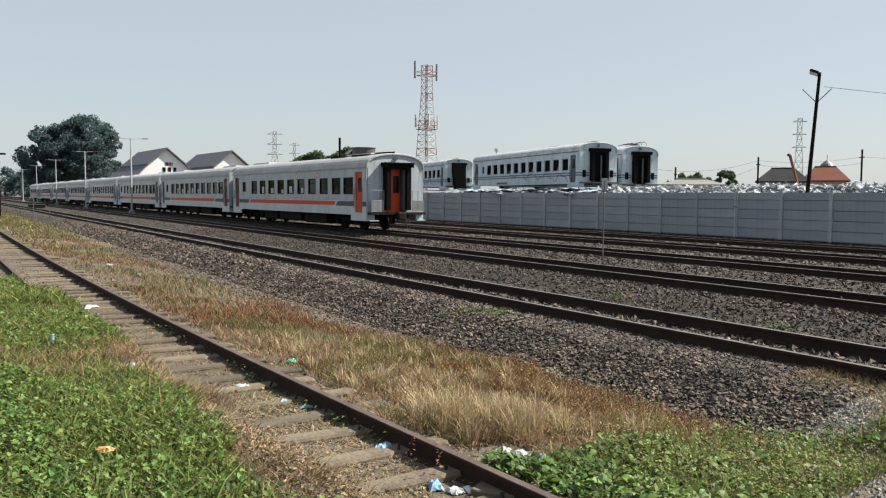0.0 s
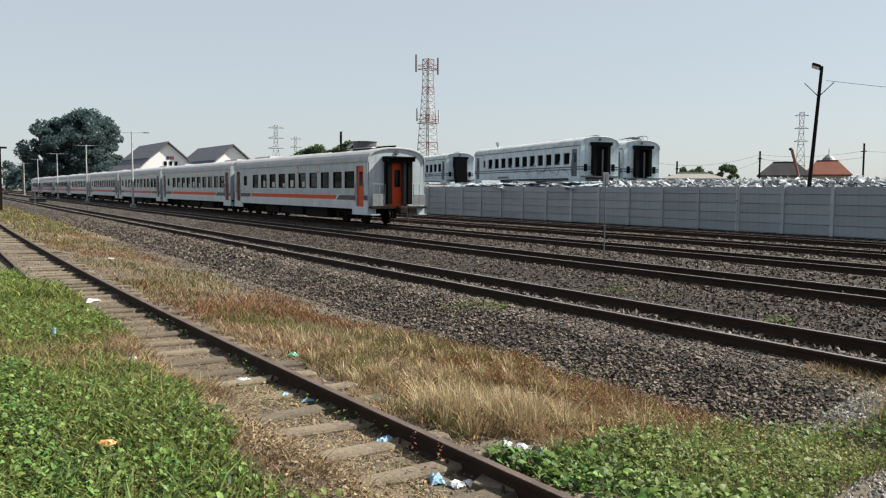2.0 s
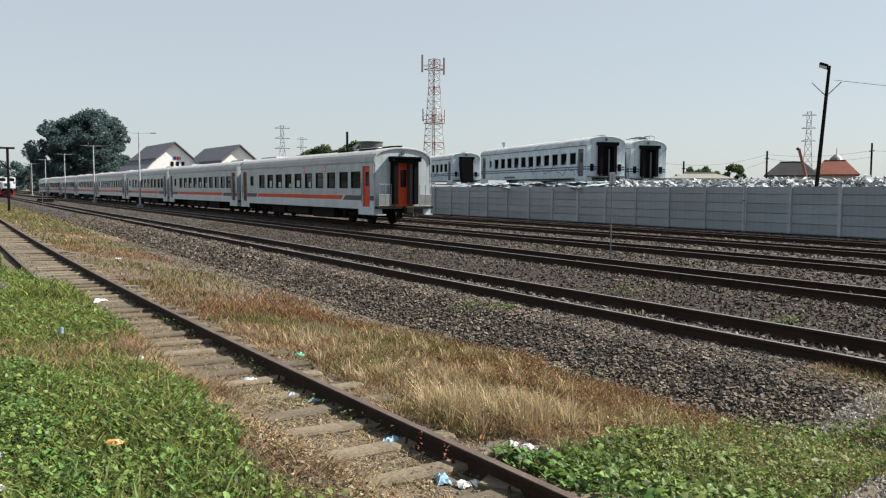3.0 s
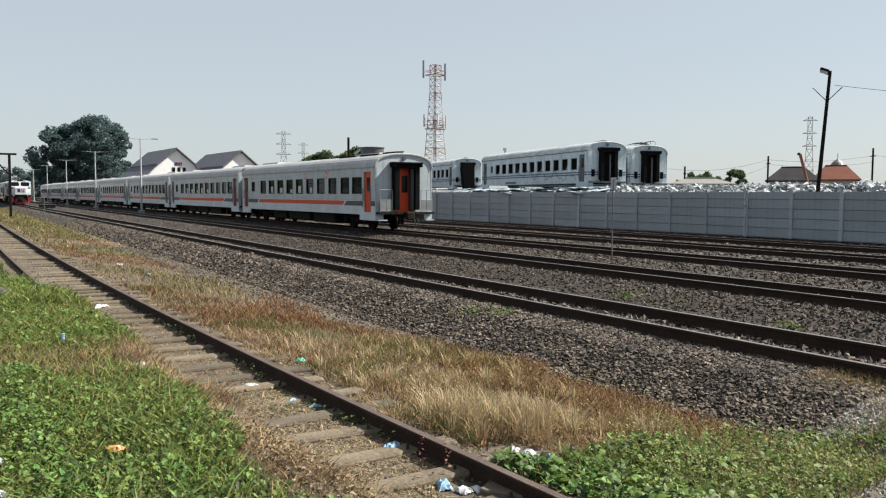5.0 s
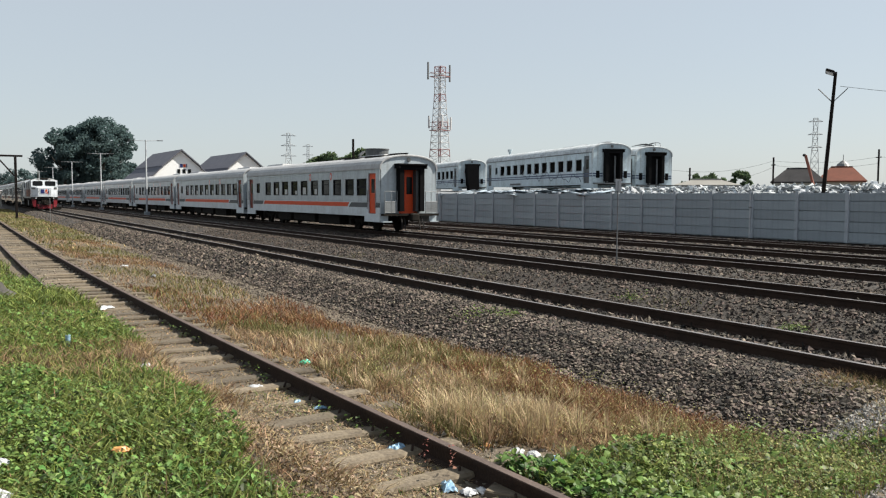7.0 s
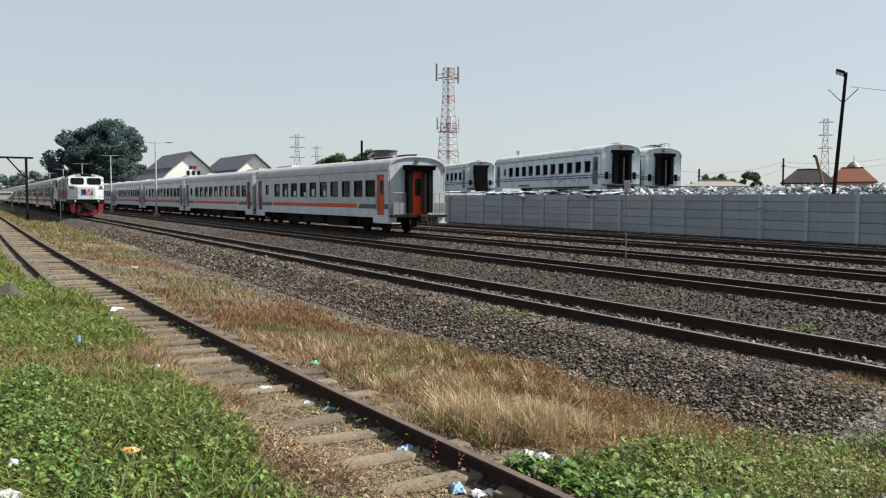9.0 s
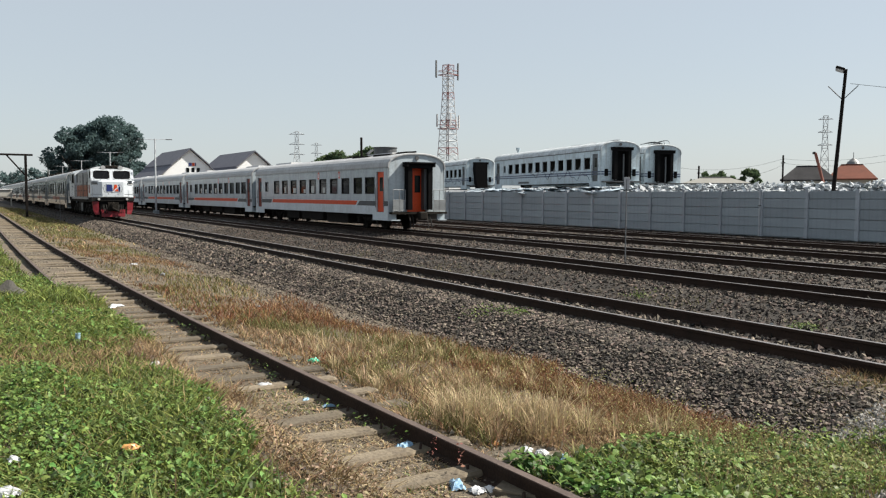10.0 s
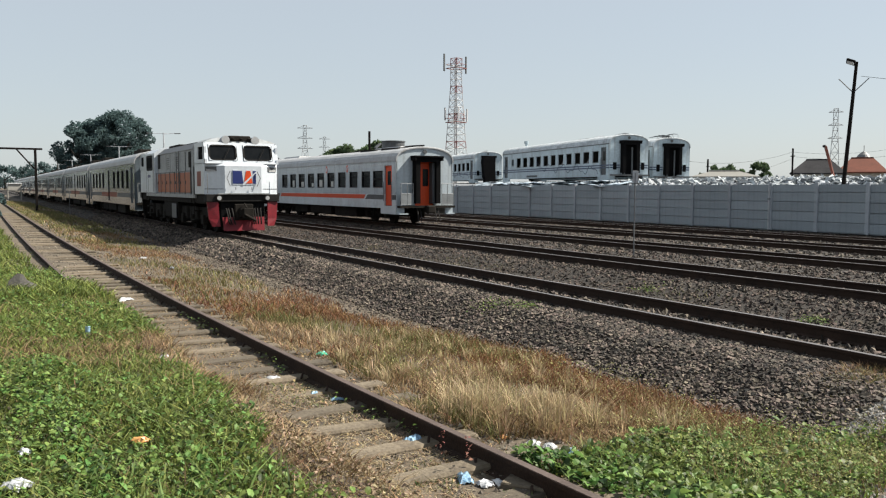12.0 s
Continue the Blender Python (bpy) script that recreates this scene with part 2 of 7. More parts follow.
# ---- mesh tools ----
class Geo:
    def __init__(self):
        self.v, self.f = [], []

    def add(self, vs, fs):
        k = len(self.v)
        self.v += [tuple(p) for p in vs]
        self.f += [tuple(k + i for i in q) for q in fs]
        return self

    def box(self, x0, x1, y0, y1, z0, z1, m=None, bev=0.0):
        if bev:
            b = bev
            ring = lambda i, z: [(x0 + i, y0 + b + i, z), (x0 + b + i, y0 + i, z), (x1 - b - i, y0 + i, z), (x1 - i, y0 + b + i, z),
                                 (x1 - i, y1 - b - i, z), (x1 - b - i, y1 - i, z), (x0 + b + i, y1 - i, z), (x0 + i, y1 - b - i, z)]
            vs = ring(b * 0.7, z0) + ring(0, z0 + b) + ring(0, z1 - b) + ring(b * 0.7, z1)
            fs = [tuple(range(7, -1, -1)), tuple(range(24, 32))]
            for r in range(3):
                fs += [(r * 8 + i, r * 8 + (i + 1) % 8, r * 8 + 8 + (i + 1) % 8, r * 8 + 8 + i) for i in range(8)]
        else:
            vs = [(x, y, z) for z in (z0, z1) for x, y in ((x0, y0), (x1, y0), (x1, y1), (x0, y1))]
            fs = [(3, 2, 1, 0), (4, 5, 6, 7), (0, 1, 5, 4), (1, 2, 6, 5), (2, 3, 7, 6), (3, 0, 4, 7)]
        if m is not None:
            vs = [m @ Vector(p) for p in vs]
        return self.add(vs, fs)

    def tube(self, p0, p1, r0, r1=None, n=8):
        p0, p1 = Vector(p0), Vector(p1)
        r1 = r0 if r1 is None else r1
        q = (p1 - p0).to_track_quat("Z", "Y").to_matrix()
        vs = [p + q @ Vector((r * math.cos(2 * math.pi * i / n), r * math.sin(2 * math.pi * i / n), 0)) for p, r in ((p0, r0), (p1, r1)) for i in range(n)]
        fs = [(i, (i + 1) % n, n + (i + 1) % n, n + i) for i in range(n)] + [tuple(range(n - 1, -1, -1)), tuple(range(n, 2 * n))]
        return self.add(vs, fs)

    def loft(self, rings, closed=True, caps=True):
        n = len(rings[0])
        vs = [p for r in rings for p in r]
        fs = []
        for k in range(len(rings) - 1):
            for i in range(n if closed else n - 1):
                j = (i + 1) % n
                fs.append((k * n + i, k * n + j, k * n + n + j, k * n + n + i))
        if caps:
            fs += [tuple(range(n - 1, -1, -1)), tuple((len(rings) - 1) * n + i for i in range(n))]
        return self.add(vs, fs)

    def prism_y(self, pts, y0, y1):
        """Outline of (x, z), drawn out along y."""
        return self.loft([[(x, y0, z) for x, z in pts], [(x, y1, z) for x, z in pts]])

    def prism_x(self, pts, x0, x1):
        """Outline of (y, z), drawn out along x."""
        return self.loft([[(x0, y, z) for y, z in pts], [(x1, y, z) for y, z in pts]])

    def panel(self, xo, xi, ys, zs, hole):
        """A wall in the plane of x, with thickness; hole(y0, y1, z0) says which cells are open."""
        ny, nz = len(ys), len(zs)
        vs = [(x, y, z) for x in (xo, xi) for z in zs for y in ys]
        on = lambda i, j: 0 <= i < ny - 1 and 0 <= j < nz - 1 and not hole(ys[i], ys[i + 1], zs[j])
        P = lambda s, i, j: s * ny * nz + j * ny + i
        fs = []
        for j in range(nz - 1):
            for i in range(ny - 1):
                if not on(i, j):
                    continue
                for s in (0, 1):
                    fs.append((P(s, i, j), P(s, i + 1, j), P(s, i + 1, j + 1), P(s, i, j + 1)))
                for di, dj, a, b in ((-1, 0, (i, j), (i, j + 1)), (1, 0, (i + 1, j), (i + 1, j + 1)), (0, -1, (i, j), (i + 1, j)), (0, 1, (i, j + 1), (i + 1, j + 1))):
                    if not on(i + di, j + dj):
                        fs.append((P(0, *a), P(0, *b), P(1, *b), P(1, *a)))
        used = sorted({q for f in fs for q in f})
        new_i = {q: n for n, q in enumerate(used)}
        return self.add([vs[q] for q in used], [tuple(new_i[q] for q in f) for f in fs])

    def blob(self, c, sx, sy, sz, seed, rough=0.25):
        """A small crumpled lump."""
        rnd = random.Random(seed)
        rings = []
        for a in (-0.95, -0.5, 0.1, 0.6, 0.95):
            k = math.sqrt(1 - a * a) + 0.02
            rings.append([(c[0] + sx * k * math.cos(j * 0.7854) * (1 + rnd.uniform(-rough, rough)), c[1] + sy * k * math.sin(j * 0.7854) * (1 + rnd.uniform(-rough, rough)),
                           c[2] + sz * (a + 0.95) * (1 + rnd.uniform(-rough, rough))) for j in range(8)])
        return self.loft(rings)

    def mesh(self, name, material, smooth=False):
        me = bpy.data.meshes.new(name)
        me.from_pydata(self.v, [], self.f)
        bm = bmesh.new()
        bm.from_mesh(me)
        bmesh.ops.recalc_face_normals(bm, faces=bm.faces)
        bm.to_mesh(me)
        bm.free()
        me.materials.append(material)
        if smooth:

            for p in me.polygons:
                p.use_smooth = True
        return me


def part(name, geo, material, parent, label="", smooth=False):
    ob = new(name, geo.mesh(name, material, smooth))
    ob.parent = parent
    return tagged(ob, label) if label else ob


def thing(name, geo, material, label, category, group="", kind="", smooth=False):
    return tagged(new(name, geo.mesh(name, material, smooth)), label, category, group, kind)


def root(name, label, category, group="", m=None, kind=""):
    ob = tagged(new(name), label, category, group, kind)
    ob.empty_display_size = 0.3
    if m is not None:
        ob.matrix_basis = m
    return ob


def mass(name, verts, faces, material, label, category, parent=None, kind="stuff"):
    """A great many small pieces in one mesh, from arrays of one polygon size."""
    verts, faces = np.asarray(verts, np.float32), np.asarray(faces, np.int32)
    me = bpy.data.meshes.new(name)
    me.vertices.add(len(verts))
    me.vertices.foreach_set("co", verts.ravel())
    n = faces.shape[1]
    me.loops.add(faces.size)
    me.loops.foreach_set("vertex_index", faces.ravel())
    me.polygons.add(len(faces))
    me.polygons.foreach_set("loop_start", np.arange(0, faces.size, n, dtype=np.int32))
    me.polygons.foreach_set("loop_total", np.full(len(faces), n, np.int32))
    me.polygons.foreach_set("use_smooth", np.full(len(faces), kind == "structure", dtype=bool))
    me.update(calc_edges=True)
    me.validate()
    me.materials.append(material)
    ob = tagged(new(name, me), label, category, "", kind)
    ob.parent = parent
    return ob


rng = np.random.default_rng(4)


def smooth_noise(x, y, s, seed=0):
    return math.sin(x * s + seed) * math.cos(y * s * 1.3 + seed * 2.1) * 0.5 + math.sin(x * s * 2.3 + 1.7 + y * s * 1.9 + seed) * 0.3 + math.sin(y * s * 3.1 - x * s * 0.7 + seed) * 0.2


# ---- plan ----
T1, T2, T3, T4, T5 = 8.476, 13.376, 18.097, 22.6, 26.8
WALL_X, WALL_Y, WALL_TOP = 31.785, 32.685, 1.99
RAIL = 0.565


def siding_x(y):
    """Place of the siding's far rail across the yard."""
    return 2.3 + math.exp(-y / 13.0) if y > 2 else 2.3 + math.exp(-2 / 13.0) * (1 - (y - 2) / 13.0)


PROFILE = ((-400, -0.3), (-6, -0.22), (0, -0.18), (1.0, -0.2), (2.0, -0.25), (3.2, -0.255), (4.2, -0.33), (5.9, -0.45), (6.2, -0.46), (7.0, -0.19), (7.3, -0.18), (9.6, -0.20), (10.6, -0.42), (11.3, -0.42),
           (12.1, -0.19), (14.5, -0.20), (15.5, -0.33), (16.6, -0.21), (31.6, -0.23), (33, -0.2), (400, -0.2))


def buried(x, y):
    """Soil heaped over the siding's near rail."""
    return 0.135 * np.clip((19.0 - y) / 4.0, 0, 1) * np.clip((np.interp(y, [2, 4, 5.5, 7, 12, 19], [2.45, 2.35, 2.18, 2.08, 1.98, 1.85]) - x) / 0.3, 0, 1)


def ground_z(x, y):
    for (a, za), (b, zb) in zip(PROFILE, PROFILE[1:]):
        if a <= x <= b:
            z = za + (zb - za) * (x - a) / (b - a)
            return z + 0.018 * smooth_noise(x, y, 1.3) + float(buried(x, y)) if abs(x) < 40 and -20 < y < 120 else z
    return -0.25


PX, PZ = np.array([p[0] for p in PROFILE]), np.array([p[1] for p in PROFILE])


def ground_zs(x, y):
    x, y = np.asarray(x, float), np.asarray(y, float)
    n = np.sin(x * 1.3) * np.cos(y * 1.69) * 0.5 + np.sin(x * 2.99 + 1.7 + y * 2.47) * 0.3 + np.sin(y * 4.03 - x * 0.91) * 0.2
    return np.interp(x, PX, PZ) + 0.018 * n + buried(x, y)


def patches(x, y, s, seed=0.0):
    """Soft patchiness between about -1 and 1."""
    return np.sin(x * s + seed) * np.cos(y * s * 0.8 + seed * 2.1) * 0.5 + np.sin(x * s * 2.3 + 1.7 + y * s * 1.1 + seed) * 0.3 + np.sin(y * s * 1.9 - x * s * 1.7 + seed) * 0.2


# ---- ground ----
def sheet(name, xs, ys, fz, material, label, category):
    vs = [(x, y, fz(x, y)) for y in ys for x in xs]
    n = len(xs)
    fs = [(j * n + i, j * n + i + 1, (j + 1) * n + i + 1, (j + 1) * n + i) for j in range(len(ys) - 1) for i in range(n - 1)]
    return mass(name, vs, fs, material, label, category, kind="structure")


def steps(a, b, s):
    return [a + (b - a) * i / round((b - a) / s) for i in range(round((b - a) / s) + 1)]


_xs = [-2500, -800, -200, -60, -20, -12] + steps(-8, 8, 0.25) + steps(8.5, 34, 0.5) + [40, 60, 120, 400, 1200, 3000]
_ys = [-600, -150, -40, -15] + steps(-6, 30, 0.3) + steps(31, 90, 1.0) + [100, 130, 200, 400, 900, 2000, 4200]
sheet("ground", _xs, _ys, lambda x, y: ground_z(x, y) - (0.03 if 6.1 < x < 31.5 else 0), M_GROUND, "dry brown soil with thin grass and scattered grit", "ground")
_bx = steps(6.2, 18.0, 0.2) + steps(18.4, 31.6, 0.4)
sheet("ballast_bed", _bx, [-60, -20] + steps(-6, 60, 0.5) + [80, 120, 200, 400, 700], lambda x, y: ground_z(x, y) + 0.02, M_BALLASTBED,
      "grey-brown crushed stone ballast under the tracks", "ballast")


# ---- tracks ----
RAIL_PTS = [(-0.06, -0.16), (0.06, -0.16), (0.06, -0.148), (0.01, -0.132), (0.01, -0.045), (0.034, -0.035), (0.036, -0.006), (0.030, 0.0),
            (-0.030, 0.0), (-0.036, -0.006), (-0.034, -0.035), (-0.01, -0.045), (-0.01, -0.132), (-0.06, -0.148)]


def rail(name, fx, ys, top, parent, material, head):
    g = Geo().loft([[(fx(y) + a, y, top + b) for a, b in RAIL_PTS] for y in ys])
    ob = part(name, g, material, parent)
    ob.data.materials.append(head)
    for p in ob.data.polygons:
        if p.normal.z > 0.9 and p.center.z > top - 0.01:
            p.material_index = 1
    return ob


def sleeper_mesh(w, d, t, material):
    return Geo().box(-w / 2, w / 2, -d / 2, d / 2, -t, 0, bev=0.02).mesh("sleeper", material)


def track(name, x, label, top=0.0, near=0, far=0, spacing=0.6, start=0.0):
    tr = root(name, label, "railway track", "yard tracks", kind="structure")
    ys = [-60, 0, 60, 120, 300, 700]
    for k in (-RAIL, RAIL):
        rail("rail", lambda y, k=k: x + k, ys, top, tr, M_RUST, M_RAILTOP)
    me = sleeper_mesh(1.95, 0.2, 0.15, M_TIE)
    y = start
    for i in range(near):
        s = new("sleeper", me)
        s.parent, s.location = tr, (x + random.uniform(-0.02, 0.02), y, top - 0.178 + random.uniform(-0.01, 0.005))
        y += spacing
    g = Geo()
    for i in range(far):
        g.box(x - 1.0, x + 1.0, y - 0.11, y + 0.11, top - 0.25, top - 0.16)
        y += spacing
    if far:
        part("far_sleepers", g, M_TIE, tr)["kind"] = "stuff"
    c = Geo()
    y = start
    for i in range(near):
        for k in (-RAIL, RAIL):
            for s in (-1, 1):
                c.tube((x + k + s * 0.10, y - 0.03, top - 0.17), (x + k + s * 0.055, y + 0.02, top - 0.10), 0.011, n=5)
        y += spacing
    part("rail_clips", c, M_UNDER, tr)["kind"] = "stuff"
    return tr


track("main_track", T1, "main railway track with dark rusty rails on ballast", near=110, far=140, start=1.0)
for _x in (T2, T3, T4, T5):
    track("yard_track", _x, "yard railway track with dark rusty rails on ballast", near=60, far=120, start=4.0)

_sd = root("siding_track", "disused siding with rusty rails on old weathered sleepers", "railway track", "yard tracks", kind="structure")
_ys = [-30, -10] + steps(-4, 60, 0.8) + [80, 120, 200, 350]
rail("rail", siding_x, _ys, -0.10, _sd, M_RUST, M_SIDETOP)
rail("rail", lambda y: siding_x(y) - 2 * RAIL, _ys, -0.10, _sd, M_RUST, M_SIDETOP)
_me = sleeper_mesh(2.0, 0.20, 0.14, M_SLEEPER)
_clip = Geo()
for _i in range(110):
    _y = 1.0 + 0.62 * _i
    _s = new("sleeper", _me)
    _x = siding_x(_y)
    _s.parent = _sd
    _s.matrix_basis = pose(_x - RAIL + random.uniform(-0.12, 0.12), _y + random.uniform(-0.05, 0.05), -0.21 + random.uniform(-0.03, 0.012) + (0.014 if _y < 6.2 else 0), random.uniform(-2, 2), random.uniform(-1, 1), random.uniform(-4, 4) + 2)
    for _k in (-0.09, 0.09):
        _clip.tube((_x + _k * 1.05, _y - 0.035, -0.225), (_x + _k * 0.62, _y + 0.02, -0.19), 0.012, n=5)
part("rail_clips", _clip, M_RUST, _sd)["kind"] = "stuff"


# ---- concrete fence wall ----
_wall = root("wall_yard", "grey precast concrete panel wall between slotted posts", "wall", kind="structure")
_post = Geo().box(-0.13, 0.09, -0.085, 0.085, 0, 2.16, bev=0.014).mesh("post", M_POST)
# each panel has a recessed tongue at its foot, so the joints lie deep
_panels = [Geo().box(-0.045, 0.03, 0.075, 2.308, 0.032, h, bev=0.012).box(0.004, 0.026, 0.078, 2.305, -0.004, 0.036).mesh("panel", M_WALL) for h in (0.43, 0.43, 0.43, 0.43, 0.36)]
for _i in range(-26, 16):
    _y = WALL_Y - 2.383 * _i
    _p = new("post", _post)
    _p.parent, _p.location = _wall, (WALL_X, _y, -0.16)
    _z = -0.16
    for _me in _panels:
        _q = new("panel", _me)
        _q.parent, _q.location = _wall, (WALL_X + random.uniform(-0.008, 0.008), _y, _z)
        _z += 0.43


# ---- coaches ----
EAVE, CROWN, SILL = 2.98, 3.64, 0.76


def roof_arc(n=14, w=1.52, z0=EAVE, z1=CROWN):
    pts = []
    for i in range(n + 1):
        a = math.pi - math.pi * i / n
        c, s = math.cos(a), math.sin(a)
        pts.append((w * math.copysign(abs(c) ** 0.85, c), z0 + (z1 - z0) * abs(s) ** 0.8))
    return pts


def wheelset(name, parent, y, r, x=0.0):
    g = Geo()
    for k in (-1, 1):
        g.tube((x + k * 0.525, 0, 0), (x + k * 0.655, 0, 0), r, n=24)
        g.tube((x + k * 0.50, 0, 0), (x + k * 0.53, 0, 0), r + 0.028, n=24)
        g.tube((x + k * 0.655, 0, 0), (x + k * 0.69, 0, 0), r * 0.45, n=12)
        for i in range(6):
            a = i * math.pi / 3
            g.box(x + k * 0.655 - 0.012, x + k * 0.655 + 0.012, r * 0.6 * math.cos(a) - 0.03, r * 0.6 * math.cos(a) + 0.03, r * 0.6 * math.sin(a) - 0.03, r * 0.6 * math.sin(a) + 0.03)
    g.tube((x - 0.6, 0, 0), (x + 0.6, 0, 0), 0.07, n=10)
    ob = part(name, g, M_UNDER, parent)
    ob.location = (0, y, r + 0.005)
    return ob


def bogie(parent, y, r=0.39, base=2.2):
    g = Geo()
    for k in (-1, 1):
        g.prism_x([(y - base / 2 - 0.35, 0.52), (y - base / 2 + 0.3, 0.62), (y - 0.5, 0.42), (y + 0.5, 0.42), (y + base / 2 - 0.3, 0.62), (y + base / 2 + 0.35, 0.52),
                   (y + base / 2 + 0.35, 0.66), (y + base / 2 - 0.2, 0.74), (y + 0.5, 0.58), (y - 0.5, 0.58), (y - base / 2 + 0.2, 0.74), (y - base / 2 - 0.35, 0.66)], k * 0.86, k * 1.0)
        for s in (-1, 1):
            g.box(min(k * 0.82, k * 1.06), max(k * 0.82, k * 1.06), y + s * base / 2 - 0.14, y + s * base / 2 + 0.14, 0.28, 0.56, bev=0.03)
            g.tube((k * 0.93, y + s * 0.25, 0.3), (k * 0.93, y + s * 0.25, 0.72), 0.11, n=10)
    g.box(-0.9, 0.9, y - 0.3, y + 0.3, 0.45, 0.7)
    b = part("bogie_frame", g, M_UNDER, parent)
    for s in (-1, 1):
        wheelset("wheelset", b, y + s * base / 2, r)


def coach(style, lead=False):
    L = 20.0
    scrap = style == "scrap"
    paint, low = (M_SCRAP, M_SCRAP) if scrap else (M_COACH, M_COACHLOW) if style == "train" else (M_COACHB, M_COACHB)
    c = root("passenger_coach", {"train": "light grey passenger coach with an orange stripe on rails", "moving": "light grey coach with an orange stripe behind a locomotive",
                                 "scrap": "faded blue-white scrapped passenger coach without window glass"}[style], "train coach", {"train": "standing train", "moving": "arriving train", "scrap": "scrapped coaches"}[style])
    wins = [(3.36 + 1.545 * i - 0.47, 3.36 + 1.545 * i + 0.47, 1.76, 2.5, "wide") for i in range(9)]
    if scrap:
        wins = [(2.0 + 1.42 * i - 0.46, 2.0 + 1.42 * i + 0.46, 1.74, 2.52, "wide") for i in range(11)] + [(17.35, 17.8, 1.9, 2.45, "small")]
    else:
        wins += [(1.45, 2.47, 1.76, 2.5, "vent"), (17.4, 17.95, 1.9, 2.45, "small")]
    if style == "moving":
        wins = [(u - 0.38, u + 0.38, 1.68, 2.62, "wide") for u in (2.3, 4.0, 5.7, 7.4, 12.3, 14.0, 15.7, 17.4)]
    wins.sort()
    doors = [(0.45, 1.2), (18.8, 19.55)]
    top = {"wide": 2.5, "vent": 2.5, "small": 2.45}
    for k in (-1, 1):
        body, lower = Geo(), Geo()
        # lower panels, with the deeper end posts and the door sills
        lower.panel(k * 1.495, k * 1.43, [0, 0.43, 1.22, 1.65, 18.35, 18.78, 19.57, 20.0], [0.5, SILL, 0.88, 1.42],
                    lambda a, b, z: (1.65 < a + 0.01 < 18.35 and z < SILL - 0.01) or ((abs(a - 0.43) < 0.01 or abs(a - 18.78) < 0.01) and z > 0.87))
        cuts = sorted({0.0, 0.43, 1.22, 18.78, 19.57, 20.0} | {v for w in wins for v in w[:2]})
        zs = sorted({1.42, 2.76, EAVE} | {v for w in wins for v in w[2:4]})
        body.panel(k * 1.495, k * 1.43, cuts, zs, lambda a, b, z: any(w[0] - 0.01 < a < w[1] - 0.01 and w[2] - 0.01 < z < w[3] - 0.01 for w in wins)
                   or ((abs(a - 0.43) < 0.01 or abs(a - 18.78) < 0.01) and z < 2.75))
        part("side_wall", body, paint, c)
        part("lower_panel", lower, low, c)
    arc = roof_arc(14, 1.47, EAVE, CROWN - 0.05)
    for y0, y1 in ((0.0, 0.06), (L - 0.06, L)):
        e = Geo().prism_y([(0.5, 0.9), (1.43, 0.9), (1.47, EAVE)] + list(reversed(arc[1:-1])) + [(-1.47, EAVE), (-1.43, 0.9), (-0.5, 0.9), (-0.5, 2.95), (0.5, 2.95)], y0, y1)
        part("end_wall", e, paint, c)
    rings = []
    for y, dz in ((-0.06, 0.03), (0.0, 0.0), (L, 0.0), (L + 0.06, 0.03)):
        rings.append([(x, y, z - dz) for x, z in roof_arc()] + [(x * 0.97, y, z - dz - 0.05) for x, z in reversed(roof_arc())])
    part("roof", Geo().loft(rings), M_SCRAPROOF if scrap else M_ROOF, c)
    g = Geo()
    for k in (-1, 1):
        g.box(min(k * 1.495, k * 1.54), max(k * 1.495, k * 1.54), 0, L, EAVE - 0.03, EAVE + 0.02)
    part("rain_gutter", g, M_ROOF if not scrap else M_DGREY, c)
    part("floor", Geo().box(-1.43, 1.43, 0, L, 0.8, 0.9), M_UNDER, c)
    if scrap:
        # Added dark box so the open windows look shaded inside, not see-through.
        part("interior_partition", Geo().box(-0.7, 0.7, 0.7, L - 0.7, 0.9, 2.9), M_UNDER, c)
    # glass, frames, bands
    for k in (-1, 1):
        for i, (a, b, z0, z1, n) in enumerate(wins):
            xg = k * 1.452
            if not scrap:
                f = Geo()
                for (p, q, r, s) in ((a - 0.03, b + 0.03, z0 - 0.03, z0 + 0.015), (a - 0.03, b + 0.03, z1 - 0.015, z1 + 0.03), (a - 0.03, a + 0.015, z0, z1), (b - 0.015, b + 0.03, z0, z1)):
                    f.box(min(k * 1.44, k * 1.503), max(k * 1.44, k * 1.503), p, q, r, s)
                if n == "vent":
                    f.box(min(k * 1.44, k * 1.5), max(k * 1.44, k * 1.5), a, b, z0 + 0.32, z0 + 0.42)
                if n == "wide" and style == "train":
                    f.box(min(k * 1.44, k * 1.47), max(k * 1.44, k * 1.47), a, b, z1 - 0.23, z1 - 0.2)
                w = part("window", f, M_BLACK, c)
                if style == "train" and k < 0 and 4 <= i <= 8:
                    m0 = a + 0.08 + 0.11 * (i % 3)
                    part("curtain", Geo().box(-1.466, -1.458, m0, m0 + 0.34 + 0.1 * (i % 2), z0 + 0.02, z0 + 0.22 + 0.09 * (i % 3)), M_CURTAIN, w, "white folded curtain edge")
                part("pane", Geo().box(min(xg, xg - k * 0.012), max(xg, xg - k * 0.012), a, b, z0, z1), M_GLASS, w)
            else:
                for r in (z0, z1):
                    part("window_sill", Geo().box(min(k * 1.44, k * 1.5), max(k * 1.44, k * 1.5), a - 0.02, b + 0.02, r - 0.02, r + 0.02), M_DGREY, c)
        s = Geo()
        xa, xb = sorted((k * 1.49, k * 1.499))
